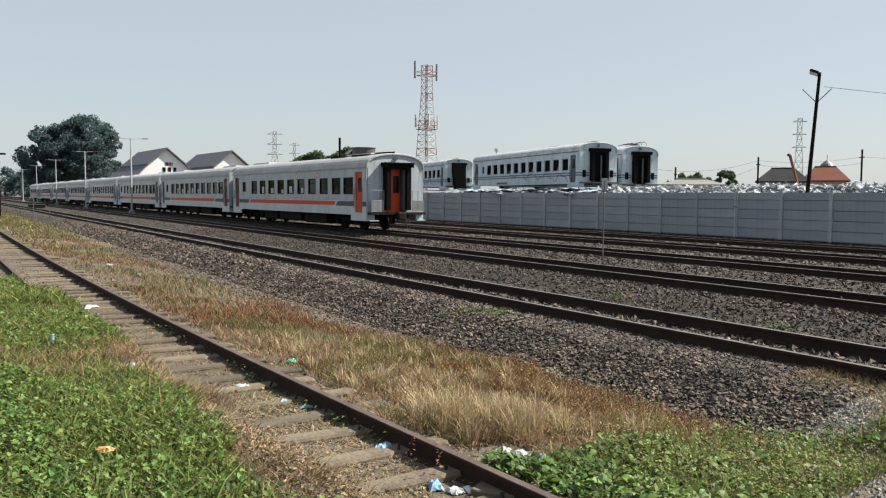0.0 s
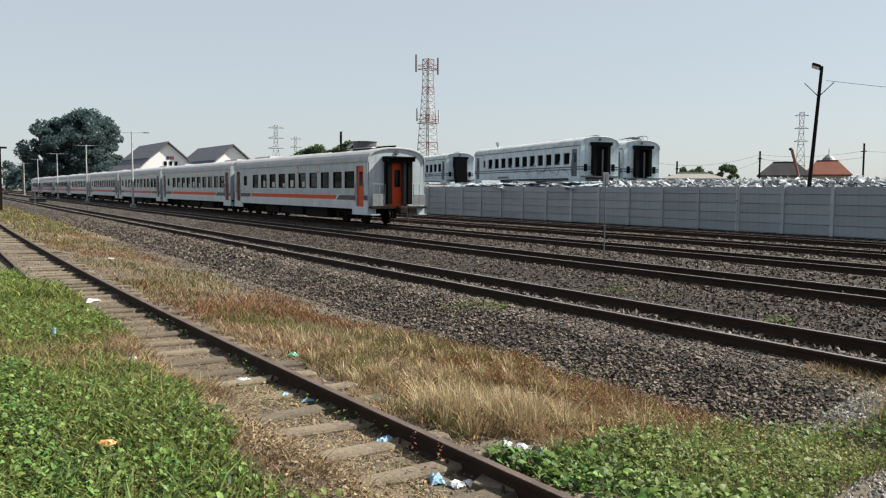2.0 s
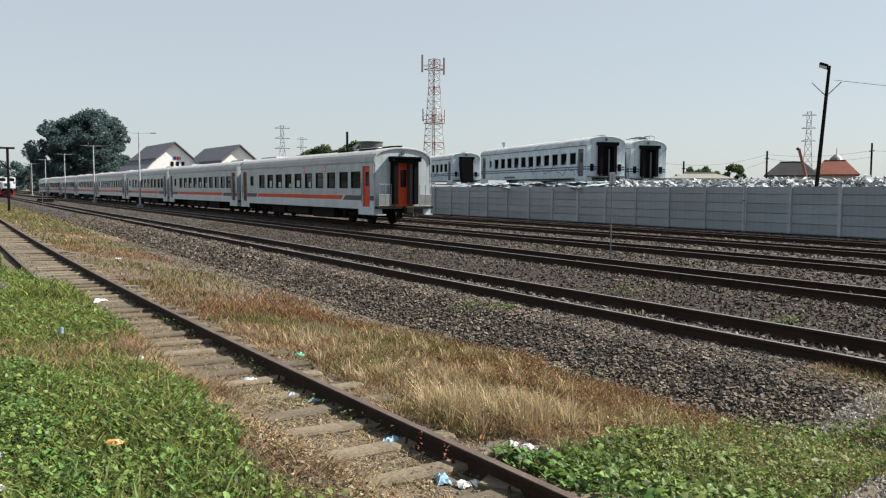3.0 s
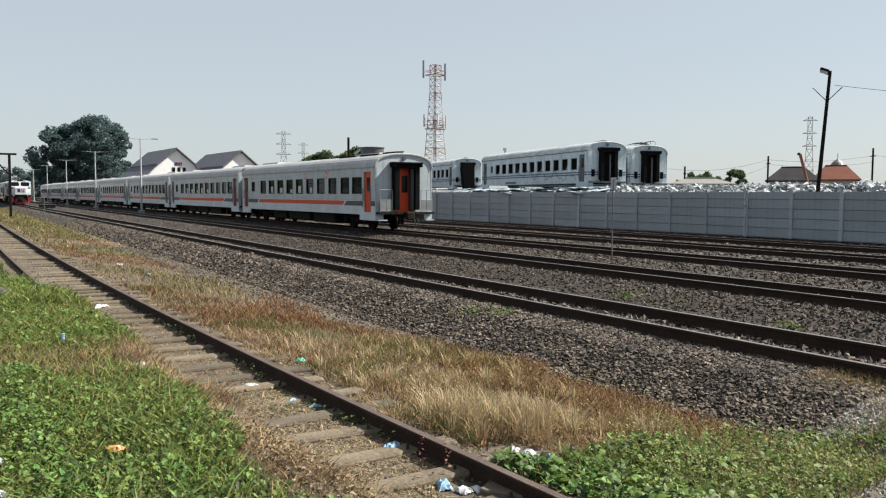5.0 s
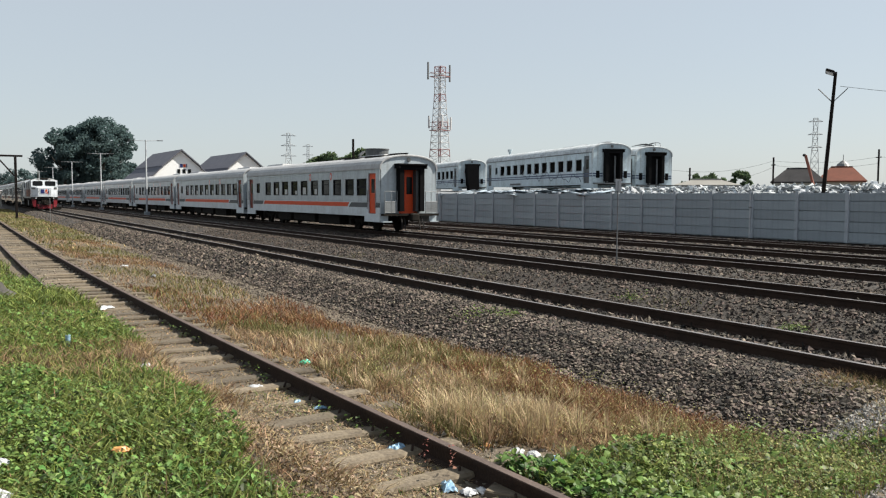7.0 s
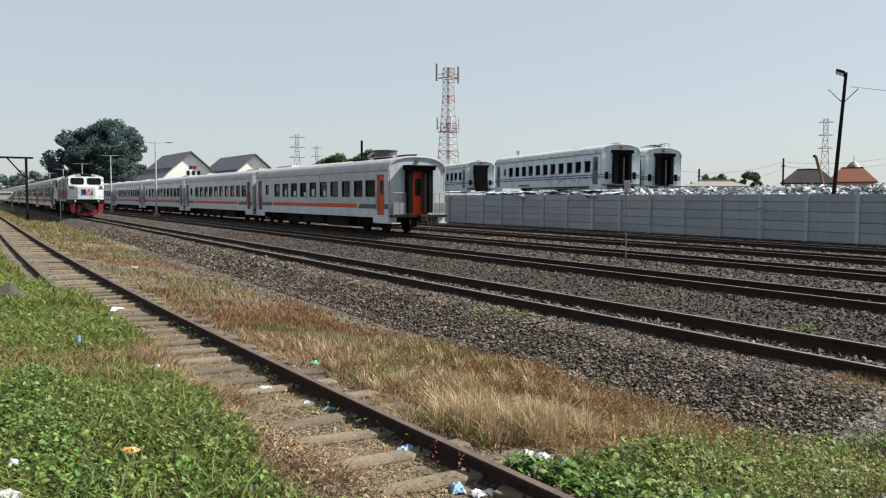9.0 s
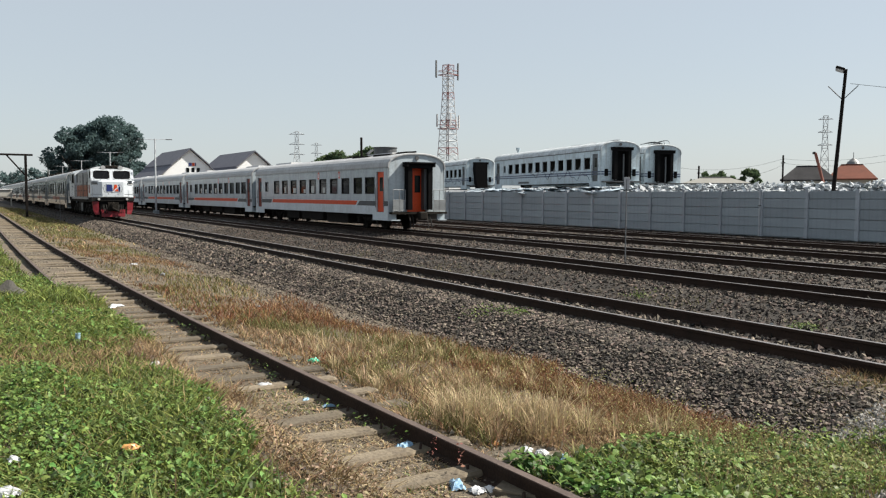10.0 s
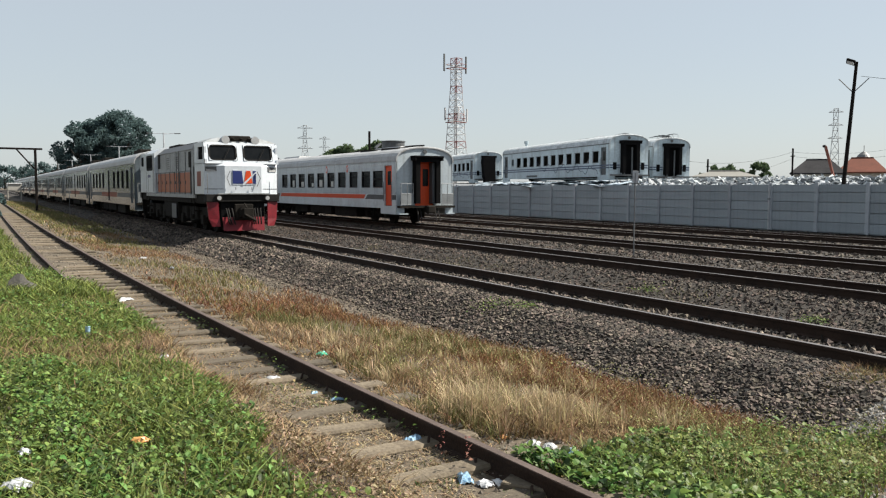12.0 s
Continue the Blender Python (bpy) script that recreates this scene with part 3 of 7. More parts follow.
        if scrap:
            for z in (1.32, 1.48):
                s.box(xa, xb, 0, L, z, z + 0.09)
            part("blue_band", s, M_BLUEBAND, c)
            xo = k * 1.502
            g = Geo()
            pts = [(xo, 1.6 + 0.16 * i, 1.18 + 0.26 * math.sin(i * 0.42 + k) + 0.14 * math.sin(i * 0.97) + 0.008 * i) for i in range(68)]
            for p, q in zip(pts, pts[1:]):
                g.tube(p, q, 0.02, n=4)
            part("sprayed_scribble", g, M_GRAFFITI, c, "dark sprayed scribble line")
            # Black strip paints the shaded gap between the coach and the rubble.
            part("sole_bar", Geo().box(min(k * 1.36, k * 1.47), max(k * 1.36, k * 1.47), 0.1, L - 0.1, 0.22, 0.5), M_DEEPBLACK, c)
            part("step_recess", Geo().box(xa, xb + (0.004 if k > 0 else 0), 12.2, 14.4, 0.86, 1.02), M_DGREY, c)
            for a, b, z0, z1, n in wins[1::3]:
                part("broken_pane", Geo().loft([[(k * 1.45, a, z0), (k * 1.45, a + 0.5 * (b - a), z0), (k * 1.45, a, z0 + 0.4)], [(k * 1.457, a, z0), (k * 1.457, a + 0.5 * (b - a), z0), (k * 1.457, a, z0 + 0.4)]]), M_STEEL, c)
        else:
            s.prism_x([(3.6, 1.19), (16.6, 1.19), (16.4, 1.40), (3.4, 1.40)] if style == "train" else [(6.4, 1.15), (13.2, 1.15), (13.0, 1.42), (6.2, 1.42)], xa, xb)
            part("orange_stripe", s, M_ORANGE if style == "train" else M_DIMRED, c)
            if style == "train":
                for u in (5.72, 8.62):
                    e = Geo().prism_x([(u + 0.13 * math.cos(i * 0.5236), 2.70 + 0.2 * math.sin(i * 0.5236)) for i in range(12)], xa, xb)
                    d = part("emblem", e, M_ORANGE, c, "small oval red emblem")
                    part("emblem_field", Geo().prism_x([(u + 0.07 * math.cos(i * 0.7854), 2.70 + 0.12 * math.sin(i * 0.7854)) for i in range(8)], k * 1.497, k * 1.503), M_COACHLOW, d)
            s = Geo()
            u, v = (3.45, 16.8) if style == "train" else (6.25, 13.4)
            part("grey_stripe", s.prism_x([(1.28, 1.17), (u, 1.17), (u - 0.3, 1.40), (1.28, 1.40)], xa, xb), M_DGREY, c)
            part("grey_stripe", Geo().prism_x([(v, 1.17), (18.7, 1.17), (18.7, 1.40), (v - 0.2, 1.40)], xa, xb), M_DGREY, c)
            if style == "moving":
                part("middle_door", Geo().box(min(k * 1.48, k * 1.505), max(k * 1.48, k * 1.505), 9.45, 9.95, 0.92, 2.76, bev=0.01), M_DEEPBLACK, c, "narrow dark door in the coach side")
            part("grey_stripe", Geo().box(xa, xb, 0.0, 0.40, 1.17, 1.40), M_DGREY, c)
        for a, b in doors:
            d = Geo()
            d.box(min(k * 1.40, k * 1.43), max(k * 1.40, k * 1.43), a, b, 0.88, 2.76)
            # On the standing train only the lead end doors skip the shade-darkened red.
            ob = part("door", d, M_DGREY if scrap else M_COACHB if style == "moving" else M_ORANGE if lead and a < 1 else M_DIMRED, c)
            w = Geo().box(min(k * 1.425, k * 1.436), max(k * 1.425, k * 1.436), a + 0.2, b - 0.2, 1.85, 2.5)
            part("door_window", w, M_GLASS, ob)
            for q in (a - 0.05, b + 0.05):
                part("grab_rail", Geo().tube((k * 1.53, q, 1.1), (k * 1.53, q, 2.0), 0.015, n=6), M_STEEL, ob)
    # ends: gangway, gates, beam, coupler
    for e, y0 in ((-1, 0.0), (1, L)):
        def bx(g, x0, x1, d0, d1, z0, z1, bev=0.0):
            a, b = sorted((y0 + e * d0, y0 + e * d1))
            return g.box(x0, x1, a, b, z0, z1, bev=bev)
        g = Geo()
        rings = []
        for i in range(9):
            o = 0.028 * (i % 2)
            rings.append([(x, y0 + e * 0.048 * i, z) for x, z in ((-0.64 - o, 1.0), (-0.64 - o, 3.02 + o), (-0.55, 3.10 + o), (0.55, 3.10 + o), (0.64 + o, 3.02 + o), (0.64 + o, 1.0),
                                                                  (0.42, 1.0), (0.42, 2.92), (-0.42, 2.92), (-0.42, 1.0))])
        g.loft(rings)
        bx(g, -0.76, 0.76, 0.0, 0.5, 3.12, 3.2, 0.015)
        bx(g, -0.74, -0.66, 0.0, 0.48, 2.98, 3.12)
        bx(g, 0.66, 0.74, 0.0, 0.48, 2.98, 3.12)
        gw = part("gangway", g, M_DEEPBLACK, c, "black rubber gangway bellows")
        d = Geo()
        bx(d, -0.52, 0.52, -0.16, -0.12, 0.88, 2.98)
        if scrap:
            # Black panel stands for the dark coach inside and stops the see-through.
            part("gangway_recess", d, M_DEEPBLACK, gw)
            for k in (-1, 1):
                j = Geo()
                bx(j, min(k * 0.24, k * 0.34), max(k * 0.24, k * 0.34), -0.1, -0.04, 0.95, 2.75)
                part("door_jamb", j, M_GATE, gw)
        else:
            part("gangway_door", d, M_ORANGE, gw, "orange gangway door")
            w = Geo()
            bx(w, -0.05, 0.25, -0.12, -0.105, 1.8, 2.6)
            part("door_pane", w, M_GLASS, gw)
            s = Geo()
            bx(s, 0.29, 0.42, -0.1, 0.2, 1.0, 2.9)
            part("door_leaf", s, M_DGREY, gw)
        v = Geo()
        v.tube((0.0, y0 + e * 0.0, 3.40), (0.0, y0 + e * 0.05, 3.40), 0.10, n=16)
        part("end_vent", v, M_DGREY, c)
        for k in (-1, 1):
            if scrap:
                g = Geo()
                for z in (1.32, 1.48):
                    bx(g, min(k * 0.68, k * 1.46), max(k * 0.68, k * 1.46), 0.0, 0.006, z, z + 0.09)
                part("blue_band", g, M_BLUEBAND, c)
                g = Geo()
                bx(g, min(k * 0.93, k * 1.2), max(k * 0.93, k * 1.2), 0.0, 0.014, 1.22, 1.72)
                w = part("end_window", g, M_DEEPBLACK, c)
                g = Geo()
                bx(g, min(k * 0.88, k * 1.25), max(k * 0.88, k * 1.25), 0.0, 0.05, 1.72, 1.77)
                bx(g, min(k * 0.88, k * 1.25), max(k * 0.88, k * 1.25), 0.0, 0.05, 1.17, 1.22)
                part("window_frame", g, M_SCRAP, w)
            if not scrap:
                g = Geo()
                bx(g, min(k * 0.75, k * 1.38), max(k * 0.75, k * 1.38), 0.29, 0.31, 0.95, 1.45)
                gate = part("end_gate", g, M_GATE, c)
                for q in (0.75, 1.05, 1.38):
                    part("gate_post", Geo().tube((k * q, y0 + e * 0.30, 0.78), (k * q, y0 + e * 0.30, 1.92), 0.018, n=6), M_GATE, gate)
                for z in (0.95, 1.45, 1.92):
                    part("gate_bar", Geo().tube((k * 0.75, y0 + e * 0.30, z), (k * 1.38, y0 + e * 0.30, z), 0.016, n=6), M_GATE, gate)
        g = Geo()
        bx(g, -1.45, 1.45, 0.0, 0.34, 0.80, 0.9)
        part("end_platform", g, M_UNDER if not scrap else M_DGREY, c)
        for k in (-1, 1):
            g = Geo()
            bx(g, min(k * 1.08, k * 1.49), max(k * 1.08, k * 1.49), -0.02, 0.04, 0.5, 0.92)
            bx(g, min(k * 1.0, k * 1.46), max(k * 1.0, k * 1.46), 0.02, 0.30, 0.5, 0.55)
            part("end_step", g, paint, c)
        if not scrap:
            g = Geo()
            bx(g, -0.16, 0.16, 0.0, 0.55, 0.60, 0.90, 0.04)
            cp = part("coupler", g, M_UNDER, c)
            g = Geo()
            bx(g, -0.22, 0.22, 0.45, 0.72, 0.54, 0.92, 0.06)
            part("knuckle", g, M_UNDER, cp)
            for k in (-0.5, -0.35, 0.38, 0.55):
                pts = [(k, y0 + e * 0.12, 0.82), (k * 1.02, y0 + e * 0.3, 0.62), (k * 1.05, y0 + e * 0.38, 0.42), (k * 1.1, y0 + e * 0.42, 0.2)]
                part("brake_hose", Geo().loft([[(x + 0.032 * math.cos(a * 1.047), y, z + 0.032 * math.sin(a * 1.047)) for a in range(6)] for x, y, z in pts]), M_BLACK, cp)
    if not scrap:
        for y in (3.2, 16.8):
            bogie(c, y)
        # Box sizes are stretched to close bright gaps under the floor.
        for q in ((-1.2, 1.2, 5.3, 8.2, 0.22, 0.78), (-1.25, -0.3, 8.6, 11.9, 0.3, 0.78), (0.3, 1.25, 8.6, 12.4, 0.3, 0.78), (-1.2, 1.2, 12.5, 14.7, 0.28, 0.78)):
            part("equipment_box", Geo().box(*q, bev=0.04), M_UNDER, c)
        # Added, not a known part: fills the underfloor to block light from beyond.
        part("brake_gear", Geo().box(-0.55, 0.55, 4.7, 15.3, 0.2, 0.8, bev=0.05), M_UNDER, c)
        part("centre_sill", Geo().box(-0.2, 0.2, 0.5, 19.5, 0.55, 0.8), M_UNDER, c)
        part("air_tank", Geo().tube((-1.0, 0.7, 0.6), (-1.0, 1.7, 0.6), 0.2, n=12), M_UNDER, c)
        for y in (1.2, 15.4):
            g = Geo().loft([[(-0.75, y, 3.5), (0.75, y, 3.5), (0.55, y + 0.2, 3.70), (-0.55, y + 0.2, 3.70)], [(-0.75, y + 3.2, 3.5), (0.75, y + 3.2, 3.5), (0.55, y + 3.0, 3.70), (-0.55, y + 3.0, 3.70)]])
            for q in (0, 1) if style == "moving" else ():
                g.box(-0.95 + 0.1 * q, -0.35, y + 0.3 + 1.6 * q, y + 1.3 + 1.6 * q, 3.5, 3.76, bev=0.03)
            part("roof_unit", g, M_ROOF if style == "train" else M_UNDER, c)
        h = Geo().loft([[(-0.62, y, 3.56 - q), (0.15, y, 3.66 - q), (0.15, y, 3.71 - q), (-0.62, y, 3.61 - q)] for y, q in ((0.35, 0.02), (0.5, 0.0), (1.5, 0.0), (1.7, 0.04))])
        part("roof_hatch", h, M_DGREY, c, "dark hatch cover on the roof")
    else:
        for i, (a, b, x0, x1) in enumerate(((0.25, 1.9, -0.75, 0.1), (3.1, 4.4, -0.9, -0.25), (6.0, 6.9, -0.5, 0.3), (9.5, 11.6, -0.95, -0.4))):
            z0, z1 = (CROWN - 0.26 * v * v / 0.8 for v in (x0, x1))
            h = Geo().loft([[(x0, y, z0 + q), (x1, y, z1 + q + 0.05), (x1, y, z1 + q + 0.07), (x0, y, z0 + q + 0.02)] for y, q in ((a, 0.02), (0.6 * a + 0.4 * b, 0.07), (b, 0.02))])
            part("torn_roof_sheet", h, M_DGREY if i % 2 == 0 else M_SCRAPROOF, c, "loose torn sheet on the roof")
    return c


_train = coach("train", True)
_train.matrix_basis = pose(T3, 33.862, 0)
_follow = coach("train")
_follow.matrix_basis = pose(T3, 33.862 + 20.92, 0)
for _i in range(2, 8):
    copy_thing(_follow, pose(T3, 33.862 + 20.92 * _i, 0))
_g = Geo()
for _y in (0.9, 3.4):
    _g.loft([[(-0.9, _y, 3.52), (0.5, _y, 3.6), (0.5, _y + 0.1, 3.72), (-0.9, _y + 0.1, 3.62)], [(-0.9, _y + 2.0, 3.52), (0.5, _y + 2.0, 3.6), (0.5, _y + 1.9, 3.74), (-0.9, _y + 1.9, 3.64)]])
part("roof_hatch", _g, M_UNDER, _train, "dark raised roof cover")

_scrap = coach("scrap")
_phi = 12.5
_dx, _dy = math.sin(radians(_phi)), math.cos(radians(_phi))


def scrap_pose(x, y, z):
    """From the near front corner at floor level."""
    return pose(x + 1.495 * _dy, y - 1.495 * _dx, z, 0, 0, -_phi)


_scrap.matrix_basis = scrap_pose(37.2, 43.1, 1.80)
copy_thing(_scrap, scrap_pose(37.2 + 28 * _dx, 43.1 + 28 * _dy, 1.80))
copy_thing(_scrap, scrap_pose(41.45, 43.4, 1.72))


_g = Geo()
for _k in range(7):
    _q = [Vector((-0.5 + 0.2 * _k + 0.25 * math.sin(_j * 0.9 + _k), 0.2 + 0.32 * _j, 3.66 + 0.035 * _k * (1 - (_j / 3 - 1) ** 2) + 0.12 * math.sin(_j * 0.55))) for _j in range(6)]
    for _a, _b in zip(_q, _q[1:]):
        _g.tube(_a, _b, 0.022, n=4)
_o = thing("torn_roof_strips", _g, M_DGREY, "twisted torn metal strips on a scrapped coach roof", "scrap metal")
_o.matrix_basis = scrap_pose(41.45, 43.4, 1.72)
_o = thing("roof_vent", Geo().tube((-0.2, 17.6, 3.5), (-0.2, 17.6, 3.85), 0.10, n=10).tube((-0.2, 17.6, 3.85), (-0.2, 17.6, 4.1), 0.17, 0.22, n=12), M_SCRAP, "pale mushroom roof vent on a scrapped coach", "vent")
_o.matrix_basis = scrap_pose(37.2, 43.1, 1.80)
_g = Geo().loft([[(x + (z - 0.6) * -0.10 + 0.05 * math.sin(i * 2.1), y, z) for x, z in ((-0.55, 0.35), (-0.62, 2.5), (-0.5, 3.05), (0.5, 3.15), (0.62, 2.6), (0.5, 0.3))] for i, y in enumerate((-0.10, -0.28, -0.42, -0.62, -0.75))])
_o = thing("torn_bellows", _g, M_DEEPBLACK, "torn black gangway bellows hanging from a scrapped coach", "bellows")
_o.matrix_basis = scrap_pose(37.2 + 28 * _dx, 43.1 + 28 * _dy, 1.80)
for _a, _b in ((0.2, 0.95), (2.4, 3.3), (6.3, 6.8)):
    _g = Geo().loft([[(x, y, z) for x, z in ((-1.0, 3.42), (-0.5, 3.64), (0.1, 3.69), (0.1, 3.74), (-0.5, 3.70), (-1.0, 3.48))] for y in (_a, _b)])
    part("roof_cover", _g, M_DEEPBLACK, _train, "black cover strip over the roof")


# ---- locomotive ----
def locomotive():
    """Front at y = 0, looking along -y; rails at z = 0."""
    L = 14.0
    lo = root("diesel_locomotive", "white diesel locomotive with orange side panels and a red pilot", "locomotive")
    part("underframe", Geo().box(-1.3, 1.3, 0.35, L - 0.35, 1.1, 1.42, bev=0.03), M_UNDER, lo)

    def cab(y0, e, name):
        """A cab whose face stands at y0 and looks towards e along y."""
        Y = lambda d: y0 - e * d
        w = 1.37
        prof = lambda x0, c, d0, z: [(-w, Y(d0 + 0.28), z), (-0.68, Y(c), z), (0.68, Y(c), z), (w, Y(d0 + 0.28), z), (w, Y(1.75), z), (-w, Y(1.75), z)]
        g = Geo().loft([prof(0, 0.0, 0.0, 1.46), prof(0, 0.0, 0.0, 2.50), prof(0, 0.1, 0.06, 2.60)])
        low = part(name, g, M_WHITE, lo, "white cab nose with bevelled corners")
        # upper cab: posts, brow and roof round the glass
        up = Geo()
        def slab(xa, xb, za, zb, t=0.1):
            da, db = 0.10 + 0.28 * (za - 2.6), 0.10 + 0.28 * (zb - 2.6)
            up.loft([[(xa, Y(da), za), (xb, Y(da), za), (xb, Y(da + t), za), (xa, Y(da + t), za)], [(xa, Y(db), zb), (xb, Y(db), zb), (xb, Y(db + t), zb), (xa, Y(db + t), zb)]])
        slab(-w, w, 2.58, 2.72)
        slab(-w, w, 3.25, 3.36)
        slab(-w, -1.2, 2.72, 3.25)
        slab(-0.19, 0.07, 2.72, 3.25)
        slab(1.14, w, 2.72, 3.25)
        for k in (-1, 1):
            xa, xb = sorted((k * 1.37, k * 1.29))
            for a, b, za, zb in ((0.1, 1.75, 2.58, 2.74), (0.3, 1.75, 3.2, 3.36), (0.2, 0.42, 2.74, 3.2), (1.2, 1.75, 2.74, 3.2)):
                up.box(xa, xb, min(Y(a), Y(b)), max(Y(a), Y(b)), za, zb)
        up.box(-1.29, 1.29, min(Y(1.65), Y(1.75)), max(Y(1.65), Y(1.75)), 2.5, 3.36)
        part("cab_top", up, M_WHITE, low)
        part("cab_roof", Geo().loft([[(-w, Y(0.31), 3.34), (w, Y(0.31), 3.34), (w, Y(1.75), 3.34), (-w, Y(1.75), 3.34)], [(-1.12, Y(0.40), 3.45), (1.12, Y(0.40), 3.45), (1.12, Y(1.75), 3.47), (-1.12, Y(1.75), 3.47)],
                                     [(-0.8, Y(0.52), 3.54), (0.8, Y(0.52), 3.54), (0.8, Y(1.75), 3.57), (-0.8, Y(1.75), 3.57)]]), M_LGREY, low)
        for xa, xb in ((-1.2, -0.19), (0.07, 1.14)):
            g = Geo()
            g.loft([[(xa + 0.02, Y(0.16), 2.74), (xb - 0.02, Y(0.16), 2.74), (xb - 0.02, Y(0.175), 2.74), (xa + 0.02, Y(0.175), 2.74)],
                    [(xa + 0.02, Y(0.30), 3.23), (xb - 0.02, Y(0.30), 3.23), (xb - 0.02, Y(0.315), 3.23), (xa + 0.02, Y(0.315), 3.23)]])
            wn = part("windscreen", g, M_GLASS, low)
            cf = Geo()
            for xc, sx in ((xa, 1), (xb, -1)):
                for zc, sz in ((2.70, 1), (3.27, -1)):
                    tri = [(xc, zc), (xc + sx * 0.13, zc), (xc + sx * 0.04, zc + sz * 0.04), (xc, zc + sz * 0.13)]
                    cf.loft([[(x, Y(0.075 + 0.28 * (z - 2.6) + o), z) for x, z in tri] for o in (0.0, 0.07)])
            part("corner_fillet", cf, M_WHITE, wn)
            f = Geo()
            for p, q, za, zb in ((xa, xb, 2.70, 2.745), (xa, xb, 3.225, 3.27), (xa - 0.02, xa + 0.04, 2.7, 3.27), (xb - 0.04, xb + 0.02, 2.7, 3.27)):
                da, db = 0.09 + 0.28 * (za - 2.6), 0.09 + 0.28 * (zb - 2.6)
                f.loft([[(p, Y(da), za), (q, Y(da), za), (q, Y(da + 0.06), za), (p, Y(da + 0.06), za)], [(p, Y(db), zb), (q, Y(db), zb), (q, Y(db + 0.06), zb), (p, Y(db + 0.06), zb)]])
            part("window_rubber", f, M_BLACK, wn)
            wp = Geo().tube(((xa + xb) / 2, Y(0.08), 2.70), ((xa + xb) / 2 + 0.25, Y(0.19), 3.15), 0.012, n=5)
            part("wiper", wp, M_BLACK, wn)
        for k in (-1, 1):
            x = k * 1.33
            # Matt black in place of glass paints the dim cab inside.
            part("side_window", Geo().box(min(x, x + k * 0.01), max(x, x + k * 0.01), min(Y(0.42), Y(1.2)), max(Y(0.42), Y(1.2)), 2.74, 3.2), M_DEEPBLACK, low)
            # recessed lamp pocket on the bevel and lower marker lamps
            on = lambda x, d: (k * x, Y(0.28 * (x - 0.68) / 0.69 - d))
            p0, p1, q0, q1 = on(0.95, 0.008), on(1.33, 0.008), on(0.95, -0.05), on(1.33, -0.05)
            part("lamp_pocket", Geo().loft([[(*p0, 2.3), (*p1, 2.3), (*q1, 2.3), (*q0, 2.3)], [(*p0, 2.47), (*p1, 2.47), (*q1, 2.47), (*q0, 2.47)]]), M_DGREY, low)
            p0, p1, q0, q1 = on(1.0, 0.03), on(1.3, 0.03), on(1.0, -0.05), on(1.3, -0.05)
            part("lamp_lens", Geo().loft([[(*p0, 2.3), (*p1, 2.3), (*q1, 2.3), (*q0, 2.3)], [(*p0, 2.34), (*p1, 2.38), (*q1, 2.38), (*q0, 2.34)]]), M_LAMP, low)
            p0, p1, q0, q1 = on(0.74, 0.006), on(1.35, 0.006), on(0.74, -0.03), on(1.35, -0.03)
            part("step_ledge", Geo().loft([[(*p0, 1.64), (*p1, 1.64), (*q1, 1.64), (*q0, 1.64)], [(*p0, 1.665), (*p1, 1.665), (*q1, 1.665), (*q0, 1.665)]]), M_DGREY, low)
            dl = part("ditch_light", Geo().tube((k * 0.9, Y(-0.03), 1.32), (k * 0.9, Y(0.15), 1.32), 0.12, n=16), M_UNDER, low, "round lamp in a dark housing")
            part("lens", Geo().tube((k * 0.9, Y(-0.04), 1.32), (k * 0.9, Y(-0.02), 1.32), 0.08, n=14), M_LAMP, dl)
        g = Geo()
        for k in (-0.55, 0.55):
            g.tube((k, Y(0.30), 3.46), (k, Y(0.5), 3.46), 0.15, n=16)
        part("headlight", g, M_LAMP, low, "round roof headlight")
        g = Geo().box(-0.4, 0.4, min(Y(0.34), Y(0.9)), max(Y(0.34), Y(0.9)), 3.4, 3.62, bev=0.04)
        for k in range(3):
            g.tube((-0.3 + k * 0.3, Y(0.28), 3.48), (-0.2 + k * 0.3, Y(0.6), 3.60), 0.05, 0.03, n=8)
        part("horn_box", g, M_UNDER, low)
        # logo plate: plain shapes in navy, orange and red
        part("logo_plate", Geo().box(-0.40, 0.46, min(Y(0), Y(-0.012)), max(Y(0), Y(-0.012)), 1.80, 2.36), M_WHITE, low)
        def flat(pts, d):
            return Geo().loft([[(x, Y(-0.016), z) for x, z in pts], [(x, Y(-0.016 - d), z) for x, z in pts]])
        part("logo_block", flat([(-0.40, 1.85), (0.0, 1.85), (-0.06, 2.32), (-0.40, 2.32)], 0.006), M_NAVY, low)
        part("logo_bar", flat([(0.36, 1.85), (0.47, 1.85), (0.47, 2.32), (0.36, 2.32)], 0.006), M_NAVY, low)
        part("logo_wedge", flat([(0.02, 1.86), (0.34, 1.86), (0.26, 2.32), (0.10, 2.32)], 0.008), M_ORANGE, low)
        part("logo_stroke", flat([(-0.06, 1.82), (0.02, 1.80), (0.5, 2.26), (0.46, 2.29)], 0.010), M_WHITE, low)
        # grab irons
        for k in (-1, 1):
            g = Geo().tube((k * 0.5, Y(-0.06), 1.75), (k * 0.62, Y(-0.06), 2.05), 0.012, n=5)
            g.tube((k * 0.62, Y(-0.06), 2.05), (k * 0.5, Y(-0.06), 2.3), 0.012, n=5)
            part("grab_iron", g, M_DGREY, low)
            part("grab_iron", Geo().tube((k * 0.3, Y(-0.05), 1.62), (k * 0.3, Y(-0.05), 1.72), 0.012, n=5), M_DGREY, low)
